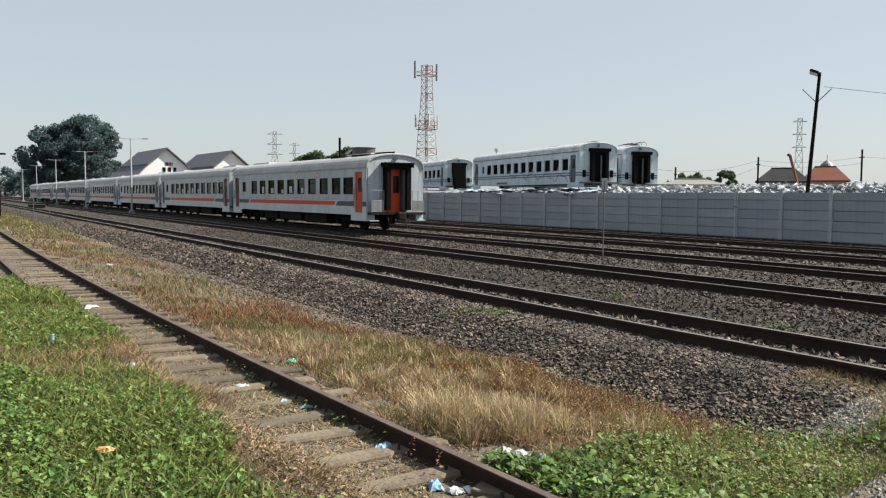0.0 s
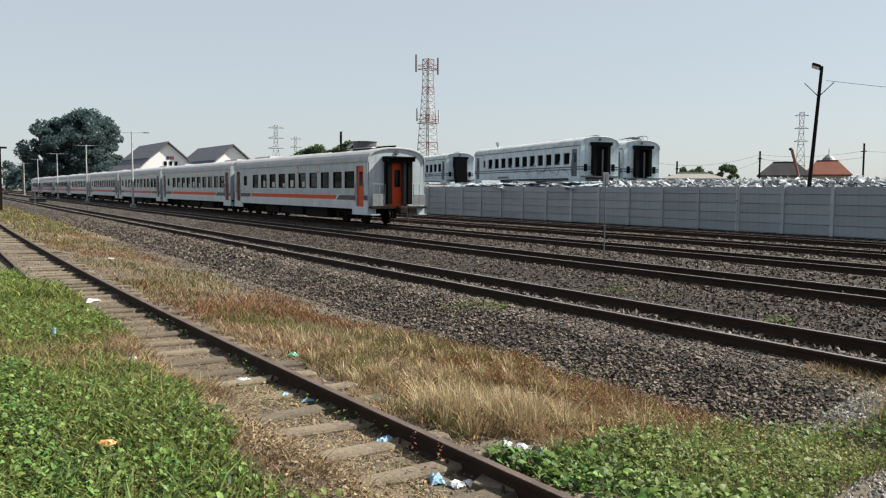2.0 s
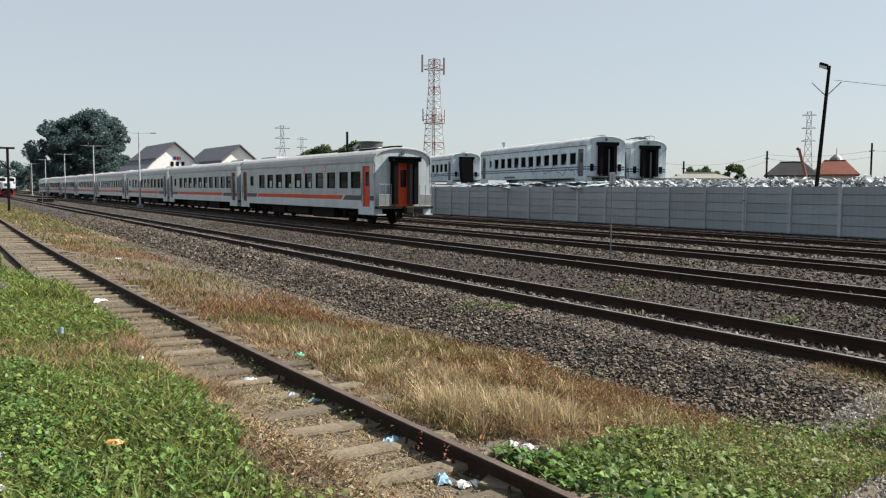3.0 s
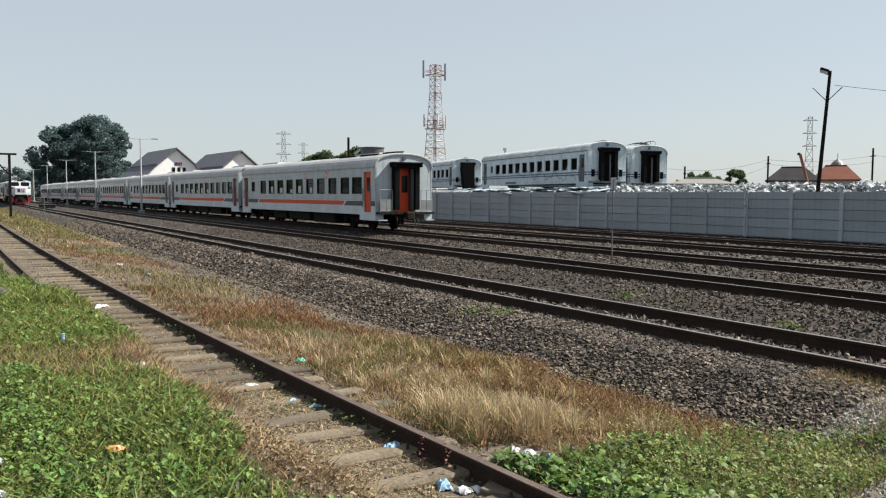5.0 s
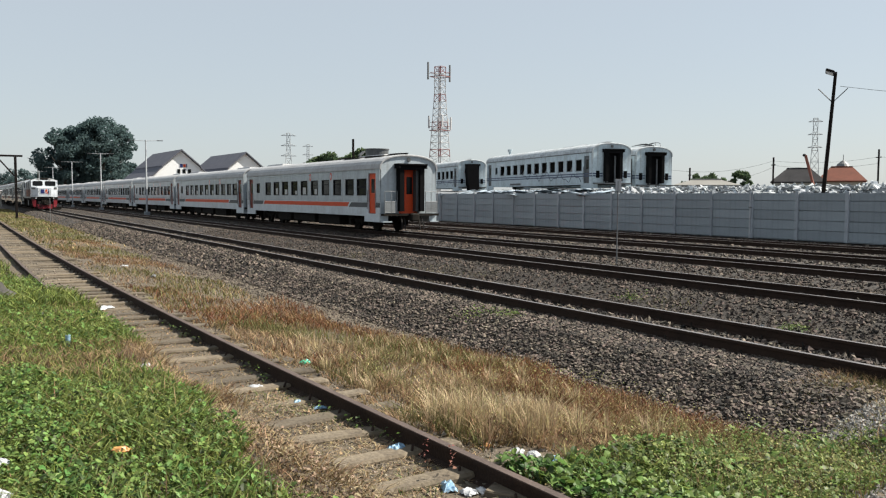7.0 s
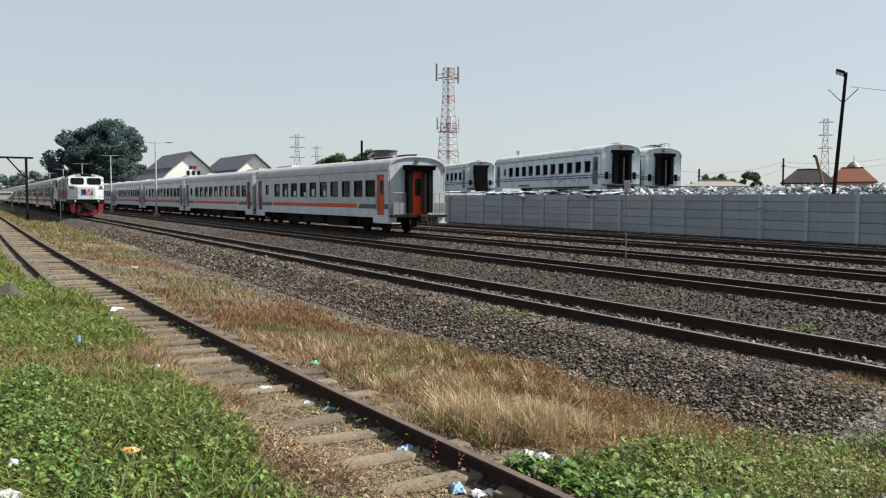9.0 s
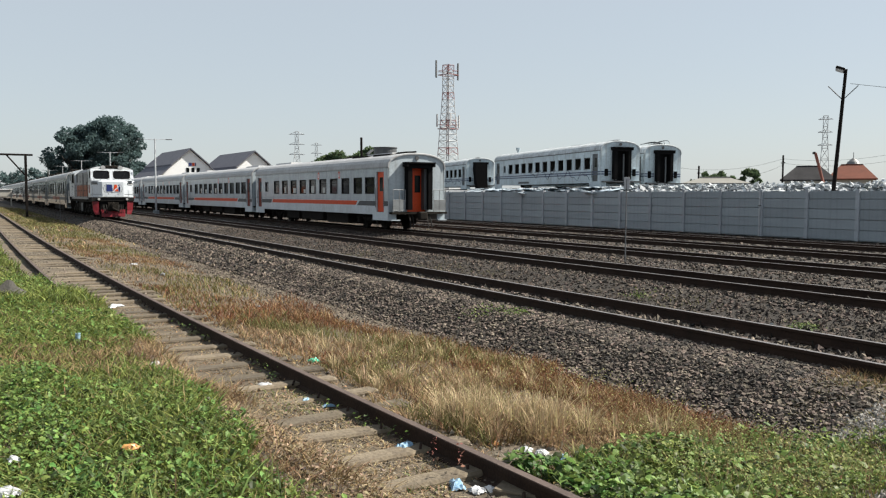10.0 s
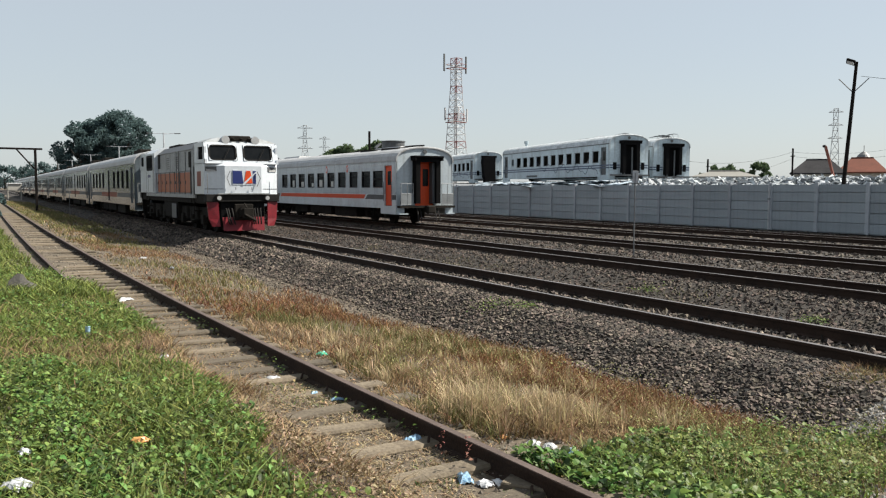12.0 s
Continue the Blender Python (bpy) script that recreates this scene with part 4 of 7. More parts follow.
            part("grab_iron", Geo().tube((k * 1.3, Y(0.05), 1.5), (k * 1.3, Y(0.05), 2.2), 0.014, n=5), M_STEEL, low)
        part("foot_ledge", Geo().box(-0.95, 0.95, min(Y(0), Y(-0.05)), max(Y(0), Y(-0.05)), 1.46, 1.5), M_LGREY, low)
        # buffer beam, pilot, coupler, hoses
        part("buffer_beam", Geo().box(-1.37, 1.37, min(Y(0.02), Y(0.4)), max(Y(0.02), Y(0.4)), 1.18, 1.46, bev=0.02), M_BLACK, lo)
        for k in (-1, 1):
            g = Geo().loft([[(k * 1.32, Y(0.1), 1.2), (k * 0.92, Y(0.05), 1.2), (k * 0.92, Y(0.12), 1.2), (k * 1.32, Y(0.2), 1.2)],
                    [(k * 1.26, Y(0.05), 0.55), (k * 0.9, Y(-0.02), 0.55), (k * 0.9, Y(0.05), 0.55), (k * 1.26, Y(0.15), 0.55)],
                    [(k * 1.15, Y(0.0), 0.28), (k * 0.88, Y(-0.08), 0.28), (k * 0.88, Y(0.0), 0.28), (k * 1.15, Y(0.1), 0.28)]])
            part("pilot", g, M_RED if e < 0 else M_UNDER, lo, "red pilot plate beside the coupler" if e < 0 else "")
        g = Geo()
        g.loft([[(-0.78, Y(0.02), 0.62), (0.78, Y(0.02), 0.62), (0.78, Y(0.10), 0.62), (-0.78, Y(0.10), 0.62)], [(-0.75, Y(-0.1), 0.12), (0.75, Y(-0.1), 0.12), (0.75, Y(0.0), 0.12), (-0.75, Y(0.0), 0.12)]])
        part("pilot_apron", g, M_RED if e < 0 else M_UNDER, lo, "dull red apron under the coupler" if e < 0 else "")
        part("pilot_back", Geo().box(-0.8, 0.8, min(Y(0.12), Y(0.3)), max(Y(0.12), Y(0.3)), 0.3, 1.2), M_DEEPBLACK, lo)
        g = Geo()
        bxs = lambda x0, x1, a, b, z0, z1: g.box(x0, x1, min(Y(a), Y(b)), max(Y(a), Y(b)), z0, z1, bev=0.02)
        bxs(-0.2, 0.2, -0.32, 0.1, 0.62, 0.92)
        bxs(-0.14, 0.24, -0.5, -0.3, 0.58, 0.95)
        bxs(-0.34, 0.34, -0.06, 0.14, 0.5, 1.1)
        g.tube((-0.1, Y(-0.5), 0.72), (0.3, Y(-0.55), 0.5), 0.05, n=8)
        g.tube((0.0, Y(-0.1), 1.12), (0.0, Y(-0.45), 0.95), 0.03, n=6)
        cp = part("coupler", g, M_UNDER, lo)
        for k in (-0.66, -0.58, -0.45, 0.32, 0.4, 0.5, 0.62):
            pts = [(k, 0.02, 0.95), (k * 0.97, 0.13, 0.76), (k * 0.95, 0.2, 0.58), (k * 0.93 + 0.02, 0.2, 0.45), (k * 0.9 + 0.05, 0.16, 0.35)]
            part("brake_hose", Geo().loft([[(x + 0.028 * math.cos(a * 1.047), Y(-d + 0.028 * math.sin(a * 1.047)), z) for a in range(6)] for x, d, z in pts]), M_BLACK, cp)
        # steps beside the cab
        g = Geo()
        for k in (-1, 1):
            for z in (0.45, 0.8, 1.1):
                g.box(min(k * 1.1, k * 1.36), max(k * 1.1, k * 1.36), min(Y(1.95), Y(2.4)), max(Y(1.95), Y(2.4)), z, z + 0.04)
            for d in (1.93, 2.42):
                g.tube((k * 1.36, Y(d), 0.45), (k * 1.36, Y(d), 2.5), 0.016, n=6)
        part("cab_steps", g, M_UNDER, lo)

    cab(0.0, -1, "front_cab")
    cab(L, 1, "rear_cab")
    hood = Geo().loft([[(-1.2, y, 1.42), (1.2, y, 1.42), (1.2, y, 3.2), (0.85, y, 3.46), (-0.85, y, 3.46), (-1.2, y, 3.2)] for y in (2.5, 9.95)])
    h = part("engine_hood", hood, M_LGREY, lo, "grey engine hood with doors and louvres")
    for k in (-1, 1):
        xa, xb = sorted((k * 1.2, k * 1.235))
        for i in range(7):
            y = 3.08 + i * 0.975
            if i:
                part("hood_door", Geo().box(xa, xb, y, y + 0.93, 2.36, 3.14, bev=0.015), M_LGREY, h)
            part("hood_panel", Geo().box(xa, xb, y, y + 0.945, 1.50, 2.31, bev=0.012), M_LORANGE, h)
            g = Geo()
            for j in range(6):
                g.box(min(k * 1.235, k * 1.25), max(k * 1.235, k * 1.25), y + 0.2, y + 0.75, 2.5 + j * 0.09, 2.535 + j * 0.09)
            if i in (2, 4):
                part("louvre", g, M_DGREY, h)
            part("door_latch", Geo().box(min(k * 1.235, k * 1.26), max(k * 1.235, k * 1.26), y + 0.84, y + 0.9, 1.85, 1.98), M_DGREY, h)
        part("hood_window", Geo().box(min(k * 1.2, k * 1.215), max(k * 1.2, k * 1.215), 3.05, 3.5, 2.5, 3.12), M_BLACK, h)
        part("hood_grille", Geo().box(min(k * 1.236, k * 1.25), max(k * 1.236, k * 1.25), 9.2, 9.75, 2.55, 3.2), M_BLACK, h)
        # ladder and number board on the hood side
        g = Geo()
        for y in (5.0, 5.45):
            g.tube((k * 1.29, y, 1.5), (k * 1.29, y, 3.2), 0.016, n=5)
        for j in range(6):
            g.tube((k * 1.29, 5.0, 1.6 + 0.3 * j), (k * 1.29, 5.45, 1.6 + 0.3 * j), 0.014, n=5)
        part("side_ladder", g, M_DGREY, lo)
        g = Geo()
        for i in range(8):
            g.tube((k * 1.34, 2.6 + i, 1.42), (k * 1.34, 2.6 + i, 2.35), 0.015, n=5)
        g.tube((k * 1.34, 2.6, 2.35), (k * 1.34, 9.8, 2.35), 0.015, n=5)
        part("handrail", g, M_STEEL, lo)
        part("walkway_edge", Geo().box(min(k * 1.3, k * 1.37), max(k * 1.3, k * 1.37), 1.8, L - 1.8, 1.3, 1.44), M_LGREY, lo)
        part("roof_edge", Geo().prism_y([(k * 1.2, 3.2), (k * 1.24, 3.2), (k * 0.9, 3.48), (k * 0.85, 3.46)], 2.5, 9.95), M_DGREY, lo)
        # long rear cab with a round-cornered window
        cy, cz, hy, hz, q = 11.2, 2.86, 0.72, 0.30, 0.14
        rr = lambda o: [(cy + sy * (hy + o - q) + (q + o * 0) * math.cos(a), cz + sz * (hz + o - q) + q * math.sin(a)) for sy, sz, a0 in ((1, 1, 0.0), (-1, 1, 1.5708), (-1, -1, 3.1416), (1, -1, 4.7124)) for a in (a0, a0 + 0.52, a0 + 1.05, a0 + 1.5708)]
        sw = part("rear_window", Geo().prism_x(rr(0.06), *sorted((k * 1.36, k * 1.385))), M_BLACK, lo, "black rubber-framed cab window")
        # Pane is matt black: the dark inside of the cab as colour.
        part("pane", Geo().prism_x(rr(-0.05), *sorted((k * 1.38, k * 1.390))), M_DEEPBLACK, sw)
        part("number_bar", Geo().box(min(k * 1.37, k * 1.376), max(k * 1.37, k * 1.376), 11.0, 11.7, 2.18, 2.3), M_NAVY, lo)
        part("cab_door", Geo().box(min(k * 1.37, k * 1.38), max(k * 1.37, k * 1.38), 10.05, 10.4, 1.5, 3.2, bev=0.004), M_LGREY, lo)
    part("rear_cab_body", Geo().loft([[(-1.37, y, 1.46), (1.37, y, 1.46), (1.37, y, 3.3), (1.1, y, 3.5), (0.8, y, 3.58), (-0.8, y, 3.58), (-1.1, y, 3.5), (-1.37, y, 3.3)] for y in (9.95, 12.3)]), M_WHITE, lo, "pale grey rear cab side")
    g = Geo().box(-0.7, 0.7, 4.0, 6.2, 3.44, 3.56, bev=0.03).box(-0.8, 0.8, 7.2, 9.4, 3.44, 3.60, bev=0.03).box(-0.3, 0.3, 2.7, 3.6, 3.44, 3.6, bev=0.03)
    part("roof_gear", g, M_UNDER, lo)
    part("roof_deck", Geo().loft([[(-0.95, y, 3.3), (0.95, y, 3.3), (0.7, y, 3.5), (-0.7, y, 3.5)] for y in (1.7, L - 1.7)]), M_DGREY, lo)
    # Solid black box puts the shade of the open cab gap in as colour.
    part("vestibule", Geo().box(-1.25, 1.25, 1.77, 2.5, 1.46, 3.3), M_DEEPBLACK, lo)
    for k in (-1, 1):
        part("cab_post", Geo().box(min(k * 1.25, k * 1.33), max(k * 1.25, k * 1.33), 2.02, 2.12, 1.46, 3.3, bev=0.01), M_LGREY, lo)
        part("side_number_bar", Geo().box(min(k * 1.37, k * 1.376), max(k * 1.37, k * 1.376), 0.75, 1.35, 1.75, 2.3), M_DIMRED, lo)
    g = Geo().loft([[(-1.25, y, 1.1), (1.25, y, 1.1), (1.2, y, 0.45), (0.9, y, 0.28), (-0.9, y, 0.28), (-1.2, y, 0.45)] for y in (5.5, 8.4)])
    part("fuel_tank", g, M_UNDER, lo)
    part("battery_box", Geo().box(-1.3, -1.26, 5.6, 6.5, 0.42, 1.02, bev=0.01), M_DGREY, lo)
    axles = []
    for y in (3.3, L - 3.3):
        g = Geo()
        for k in (-1, 1):
            g.prism_x([(y - 2.3, 0.62), (y - 1.2, 0.5), (y + 1.2, 0.5), (y + 2.3, 0.62), (y + 2.3, 0.95), (y - 2.3, 0.95)], k * 0.9, k * 1.08)
            for s in (-1.75, 0, 1.75):
                g.box(min(k * 0.95, k * 1.18), max(k * 0.95, k * 1.18), y + s - 0.18, y + s + 0.18, 0.3, 0.66, bev=0.03)
            for s in (-0.9, 0.9):
                g.tube((k * 1.05, y + s, 0.45), (k * 1.05, y + s, 0.95), 0.13, n=10)
        b = part("bogie_frame", g, M_UNDER, lo)
        for s in (-1.75, 0, 1.75):
            axles.append(wheelset("wheelset", b, y + s, 0.457))
    return lo, axles


LOCO, AXLES = locomotive()
ARRIVING = [coach("moving")]
for _i in range(7):
    ARRIVING.append(copy_thing(ARRIVING[0], pose(T1, 300, 0)))


# ---- raised fill and rubble behind the wall ----
def mound_z(x, y):
    base = np.interp(x, [31.9, 32.4, 33.6, 36, 37.5, 52, 74, 84], [1.2, 1.6, 2.0, 2.08, 2.16, 2.2, 2.0, -0.3])
    return float(base + 0.10 * smooth_noise(x, y, 0.9) * (1 if x > 32.2 else 0) - 0.05 * min(1.0, max(0.0, (y - 35) / 3)))


sheet("fill_mound", steps(31.9, 40, 0.45) + [44, 50, 60, 74, 84], [-60, -20] + steps(-5, 60, 0.7) + steps(65, 140, 6), mound_z, M_TARP, "pale grey heap of crushed rubble behind the wall", "rubble")


def lumps(n, xs, ys, zs, size, seed, squash=0.75):
    """Angular broken pieces: bent boxes at the given places."""
    r = np.random.default_rng(seed)
    cube = np.array([(x, y, z) for z in (-1, 1) for x, y in ((-1, -1), (1, -1), (1, 1), (-1, 1))], float)
    v = cube[None] * (1 + r.uniform(-0.55, 0.45, (n, 8, 3)))
    v *= size[:, None, None] * 0.5 * (0.7 + r.random((n, 1, 3)) * 0.6)
    ax = r.normal(size=(n, 4))
    ax /= np.linalg.norm(ax, axis=1)[:, None]
    w, x, y, z = ax.T
    R = np.stack([1 - 2 * (y * y + z * z), 2 * (x * y - z * w), 2 * (x * z + y * w), 2 * (x * y + z * w), 1 - 2 * (x * x + z * z), 2 * (y * z - x * w),
                  2 * (x * z - y * w), 2 * (y * z + x * w), 1 - 2 * (x * x + y * y)], 1).reshape(n, 3, 3)
    v = np.einsum("nij,nkj->nki", R, v)
    v[:, :, 2] *= squash
    v += np.stack([xs, ys, zs], 1)[:, None]
    q = np.array([(3, 2, 1, 0), (4, 5, 6, 7), (0, 1, 5, 4), (1, 2, 6, 5), (2, 3, 7, 6), (3, 0, 4, 7)])
    f = (np.arange(n)[:, None, None] * 8 + q[None]).reshape(-1, 4)
    return v.reshape(-1, 3), f


def chips(n, xs, ys, zs, size, seed):
    """Crushed stones: uneven eight-sided chips, turned at random."""
    r = np.random.default_rng(seed)
    v = np.array([(1, 0, 0), (-1, 0, 0), (0, 1, 0), (0, -1, 0), (0, 0, 1), (0, 0, -1)], float)[None] * (1 + r.uniform(-0.35, 0.35, (n, 6, 1)))
    v = (v + r.uniform(-0.38, 0.38, (n, 6, 3))) * size[:, None, None] * 0.72 * (0.7 + r.random((n, 1, 3)) * 0.6)
    a = r.random(n) * 2 * np.pi
    b = r.normal(0, 0.6, n)
    ca, sa, cb, sb = np.cos(a), np.sin(a), np.cos(b), np.sin(b)
    X, Y, Z = v[:, :, 0], v[:, :, 1], v[:, :, 2] * 0.85
    Y, Z = Y * cb[:, None] - Z * sb[:, None], Y * sb[:, None] + Z * cb[:, None]
    X, Y = X * ca[:, None] - Y * sa[:, None], X * sa[:, None] + Y * ca[:, None]
    v = np.stack([X, Y, Z], 2) + np.stack([xs, ys, zs], 1)[:, None]
    t = np.array([(0, 2, 4), (2, 1, 4), (1, 3, 4), (3, 0, 4), (2, 0, 5), (1, 2, 5), (3, 1, 5), (0, 3, 5)])
    return v.reshape(-1, 3), (np.arange(n)[:, None, None] * 6 + t[None]).reshape(-1, 3)


_n1 = 6000
_x = 32.15 + rng.random(_n1) ** 1.5 * 4.0
_y = -6 + rng.random(_n1) * 58
_z = np.array([mound_z(a, b) for a, b in zip(_x, _y)]) + rng.random(_n1) * 0.12
mass("rubble_heap", *chips(_n1, _x, _y, _z, 0.07 + 0.17 * rng.random(_n1) ** 2.2, 5), M_RUBBLE, "pale grey broken concrete rubble piled behind the wall", "rubble")


def slabs(n, xs, ys, zs, size, seed):
    """Broken flat boards, tilted every way."""
    r = np.random.default_rng(seed)
    v = np.array([(x, y, z) for z in (-1, 1) for x, y in ((-1, -1), (1, -1), (1, 1), (-1, 1))], float)[None] * (1 + r.uniform(-0.5, 0.5, (n, 8, 3)) * np.array([1, 1, 0.2]))
    v = v * size[:, None, None] * 0.5 * np.stack([0.6 + 0.8 * r.random(n), 0.5 + 0.6 * r.random(n), 0.08 + 0.14 * r.random(n)], 1)[:, None]
    a, b, c = r.random(n) * 2 * np.pi, r.normal(0, 0.5, n), r.normal(0, 0.5, n)
    X, Y, Z = v[:, :, 0], v[:, :, 1], v[:, :, 2]
    Y, Z = Y * np.cos(b)[:, None] - Z * np.sin(b)[:, None], Y * np.sin(b)[:, None] + Z * np.cos(b)[:, None]
    X, Z = X * np.cos(c)[:, None] - Z * np.sin(c)[:, None], X * np.sin(c)[:, None] + Z * np.cos(c)[:, None]
    X, Y = X * np.cos(a)[:, None] - Y * np.sin(a)[:, None], X * np.sin(a)[:, None] + Y * np.cos(a)[:, None]
    v = np.stack([X, Y, Z], 2) + np.stack([xs, ys, zs], 1)[:, None]
    q = np.array([(3, 2, 1, 0), (4, 5, 6, 7), (0, 1, 5, 4), (1, 2, 6, 5), (2, 3, 7, 6), (3, 0, 4, 7)])
    return v.reshape(-1, 3), (np.arange(n)[:, None, None] * 8 + q[None]).reshape(-1, 4)


_n2 = 8000
_x = 32.25 + rng.random(_n2) ** 1.3 * 4.2
_y = -6 + rng.random(_n2) * 45
_z = np.array([mound_z(a, b) for a, b in zip(_x, _y)]) + 0.02 + rng.random(_n2) * 0.16
mass("broken_boards", *slabs(_n2, _x, _y, _z, 0.10 + 0.26 * rng.random(_n2) ** 1.5, 6), M_SLAB, "heap of broken white boards and slabs behind the wall", "rubble")


def crumpled_sheet(x, y, w, d, turn, tilt, seed, material, label):
    """A bent sheet, thin, with folds along its length."""
    r = random.Random(seed)
    n = 9
    a, b = r.uniform(0, 6), r.uniform(0, 6)
    top = [(w * (i / (n - 1) - 0.5), d * (j / (n - 1) - 0.5), 0.045 * math.sin(i * 1.3 + a) + 0.03 * math.sin(j * 1.7 + b + i * 0.4)) for j in range(n) for i in range(n)]
    fs = [(j * n + i, j * n + i + 1, (j + 1) * n + i + 1, (j + 1) * n + i) for j in range(n - 1) for i in range(n - 1)]
    k = n * n
    rim = list(range(n)) + [i * n + n - 1 for i in range(1, n)] + [k - 1 - i for i in range(1, n)] + [(n - 1 - i) * n for i in range(1, n - 1)]
    vs = top + [(p, q, z - 0.015) for p, q, z in top]
    fs = fs + [tuple(k + v for v in reversed(f)) for f in fs] + [(rim[i], k + rim[i], k + rim[(i + 1) % len(rim)], rim[(i + 1) % len(rim)]) for i in range(len(rim))]
    ob = thing("torn_sheet", Geo().add(vs, fs), material, label, "sheet", "torn sheets", smooth=True)
    ob.matrix_basis = pose(x, y, mound_z(x, y) + 0.10, tilt, r.uniform(-3, 3), turn)
    return ob


for _i in range(36):
    _r = random.Random(300 + _i)
    crumpled_sheet(32.8 + 2.4 * _r.random(), 36.5 + 0.5 * _i, 1.8 + 1.3 * _r.random(), 1.3 + 1.0 * _r.random(), _r.uniform(-40, 40), _r.uniform(-3, 3), 330 + _i,
                   M_SHEET, "pale blue-grey crumpled sheet lying on the rubble")


# ---- ballast stones ----
def stones(name, n, x0, x1, y0, y1, size, material, label, seed, lift=0.02, fade=1.0, rails=(), block=False):
    r = np.random.default_rng(seed)
    x, y = x0 + (x1 - x0) * r.random(n) ** (0.8 if x0 < 6.2 and x0 > 5.5 else 1.0), y0 + (y1 - y0) * r.random(n) ** fade
    keep = np.ones(n, bool)
    for c in rails:
        keep &= np.abs(x - c) > 0.075
    x, y = x[keep], y[keep]
    s = size * (0.5 + 1.2 * r.random(len(x)) ** 1.6)
    mass(name, *(lumps if block else chips)(len(x), x, y, ground_zs(x, y) + lift + s * (0.6 if block else 0.3) * r.random(len(x)), s, seed), material, label, "ballast")


_lab = "loose angular grey-brown ballast stones"
stones("ballast_stones", 34000, 5.95, 7.95, 4.35, 20, 0.026, M_STONE, _lab, 11, block=True)
stones("ballast_stones", 21000, 6.1, 8.0, 4.35, 9.5, 0.023, M_STONE, _lab, 10, block=True)
stones("ballast_stones", 15000, 6.1, 7.95, 20, 60, 0.052, M_STONE, _lab, 12)
stones("ballast_stones", 16000, 6.2, 12.8, 45, 120, 0.055, M_STONE, _lab, 9, lift=0.0, rails=(T1 - RAIL, T1 + RAIL), fade=1.3)
stones("ballast_stones", 9000, 12.8, 17.5, 52, 125, 0.055, M_STONE, _lab, 8, lift=0.0, rails=(T2 - RAIL, T2 + RAIL), fade=1.3)
stones("ballast_stones", 14000, 7.85, 9.2, 2.5, 50, 0.042, M_STONE, _lab, 13, rails=(T1 - RAIL, T1 + RAIL), fade=1.5)
stones("ballast_stones", 40000, 9.1, 12.9, 3.5, 45, 0.036, M_STONEB, _lab, 14, rails=(T2 - RAIL, T1 + RAIL), fade=1.5)
stones("ballast_stones", 24000, 12.75, 17.6, 6, 55, 0.048, M_STONEB, _lab, 15, rails=(T2 - RAIL, T2 + RAIL, T3 - RAIL), fade=1.4)
stones("ballast_stones", 20000, 18.7, 31.3, 10, 60, 0.062, M_STONE, _lab, 16, rails=(T4 - RAIL, T4 + RAIL, T5 - RAIL, T5 + RAIL), fade=1.4)
stones("toe_gravel", 9000, 5.0, 6.2, 8, 34, 0.022, M_STONE, "fine grey gravel at the foot of the ballast", 24, lift=0.0)
M_GRIT = mat("pale_grit", (0.19, 0.162, 0.128), (0.10, 0.083, 0.063), 0.95, scale=3, fine=30, bump=0.3, island=0.4)
stones("siding_grit", 11000, 1.6, 3.6, 3.0, 16, 0.016, M_GRIT, "small pale stones and grit between the sleepers", 17, lift=-0.003, fade=1.3)
stones("siding_grit", 2500, 1.2, 3.4, 12, 45, 0.03, M_GRIT, "small pale stones and grit between the sleepers", 18, lift=0.005)
stones("dry_strip_grit", 5000, 3.3, 6.1, 5, 30, 0.022, M_GRIT, "small grit on bare soil beside the siding", 25, lift=0.0, fade=1.3)
M_GRAVEL = mat("pale_gravel", (0.27, 0.26, 0.245), (0.15, 0.142, 0.13), 0.95, scale=3, fine=30, bump=0.3, island=0.5)
stones("gravel_patch", 6500, 4.8, 8.0, 2.2, 3.75, 0.018, M_GRAVEL, "pale grey gravel beside the weeds", 19, lift=0.0)
stones("gravel_patch", 11000, 6.0, 8.2, 3.6, 4.42, 0.02, M_GRAVEL, "pale grey gravel beside the weeds", 20, lift=0.012)



# ---- grass and weeds ----
def scatter(n, x0, x1, y0, y1, seed, fade=1.0, keep=None):
    r = np.random.default_rng(seed)
    x, y = x0 + (x1 - x0) * r.random(n), y0 + (y1 - y0) * r.random(n) ** fade
    if keep is not None:
        k = keep(x, y, r.random(n))
        x, y = x[k], y[k]
    k = ((x - 3.62) ** 2 + (y - 4.92) ** 2 > 0.085) & ((x - 2.85) ** 2 + (y - 4.4) ** 2 > 0.05)
    return x[k], y[k]


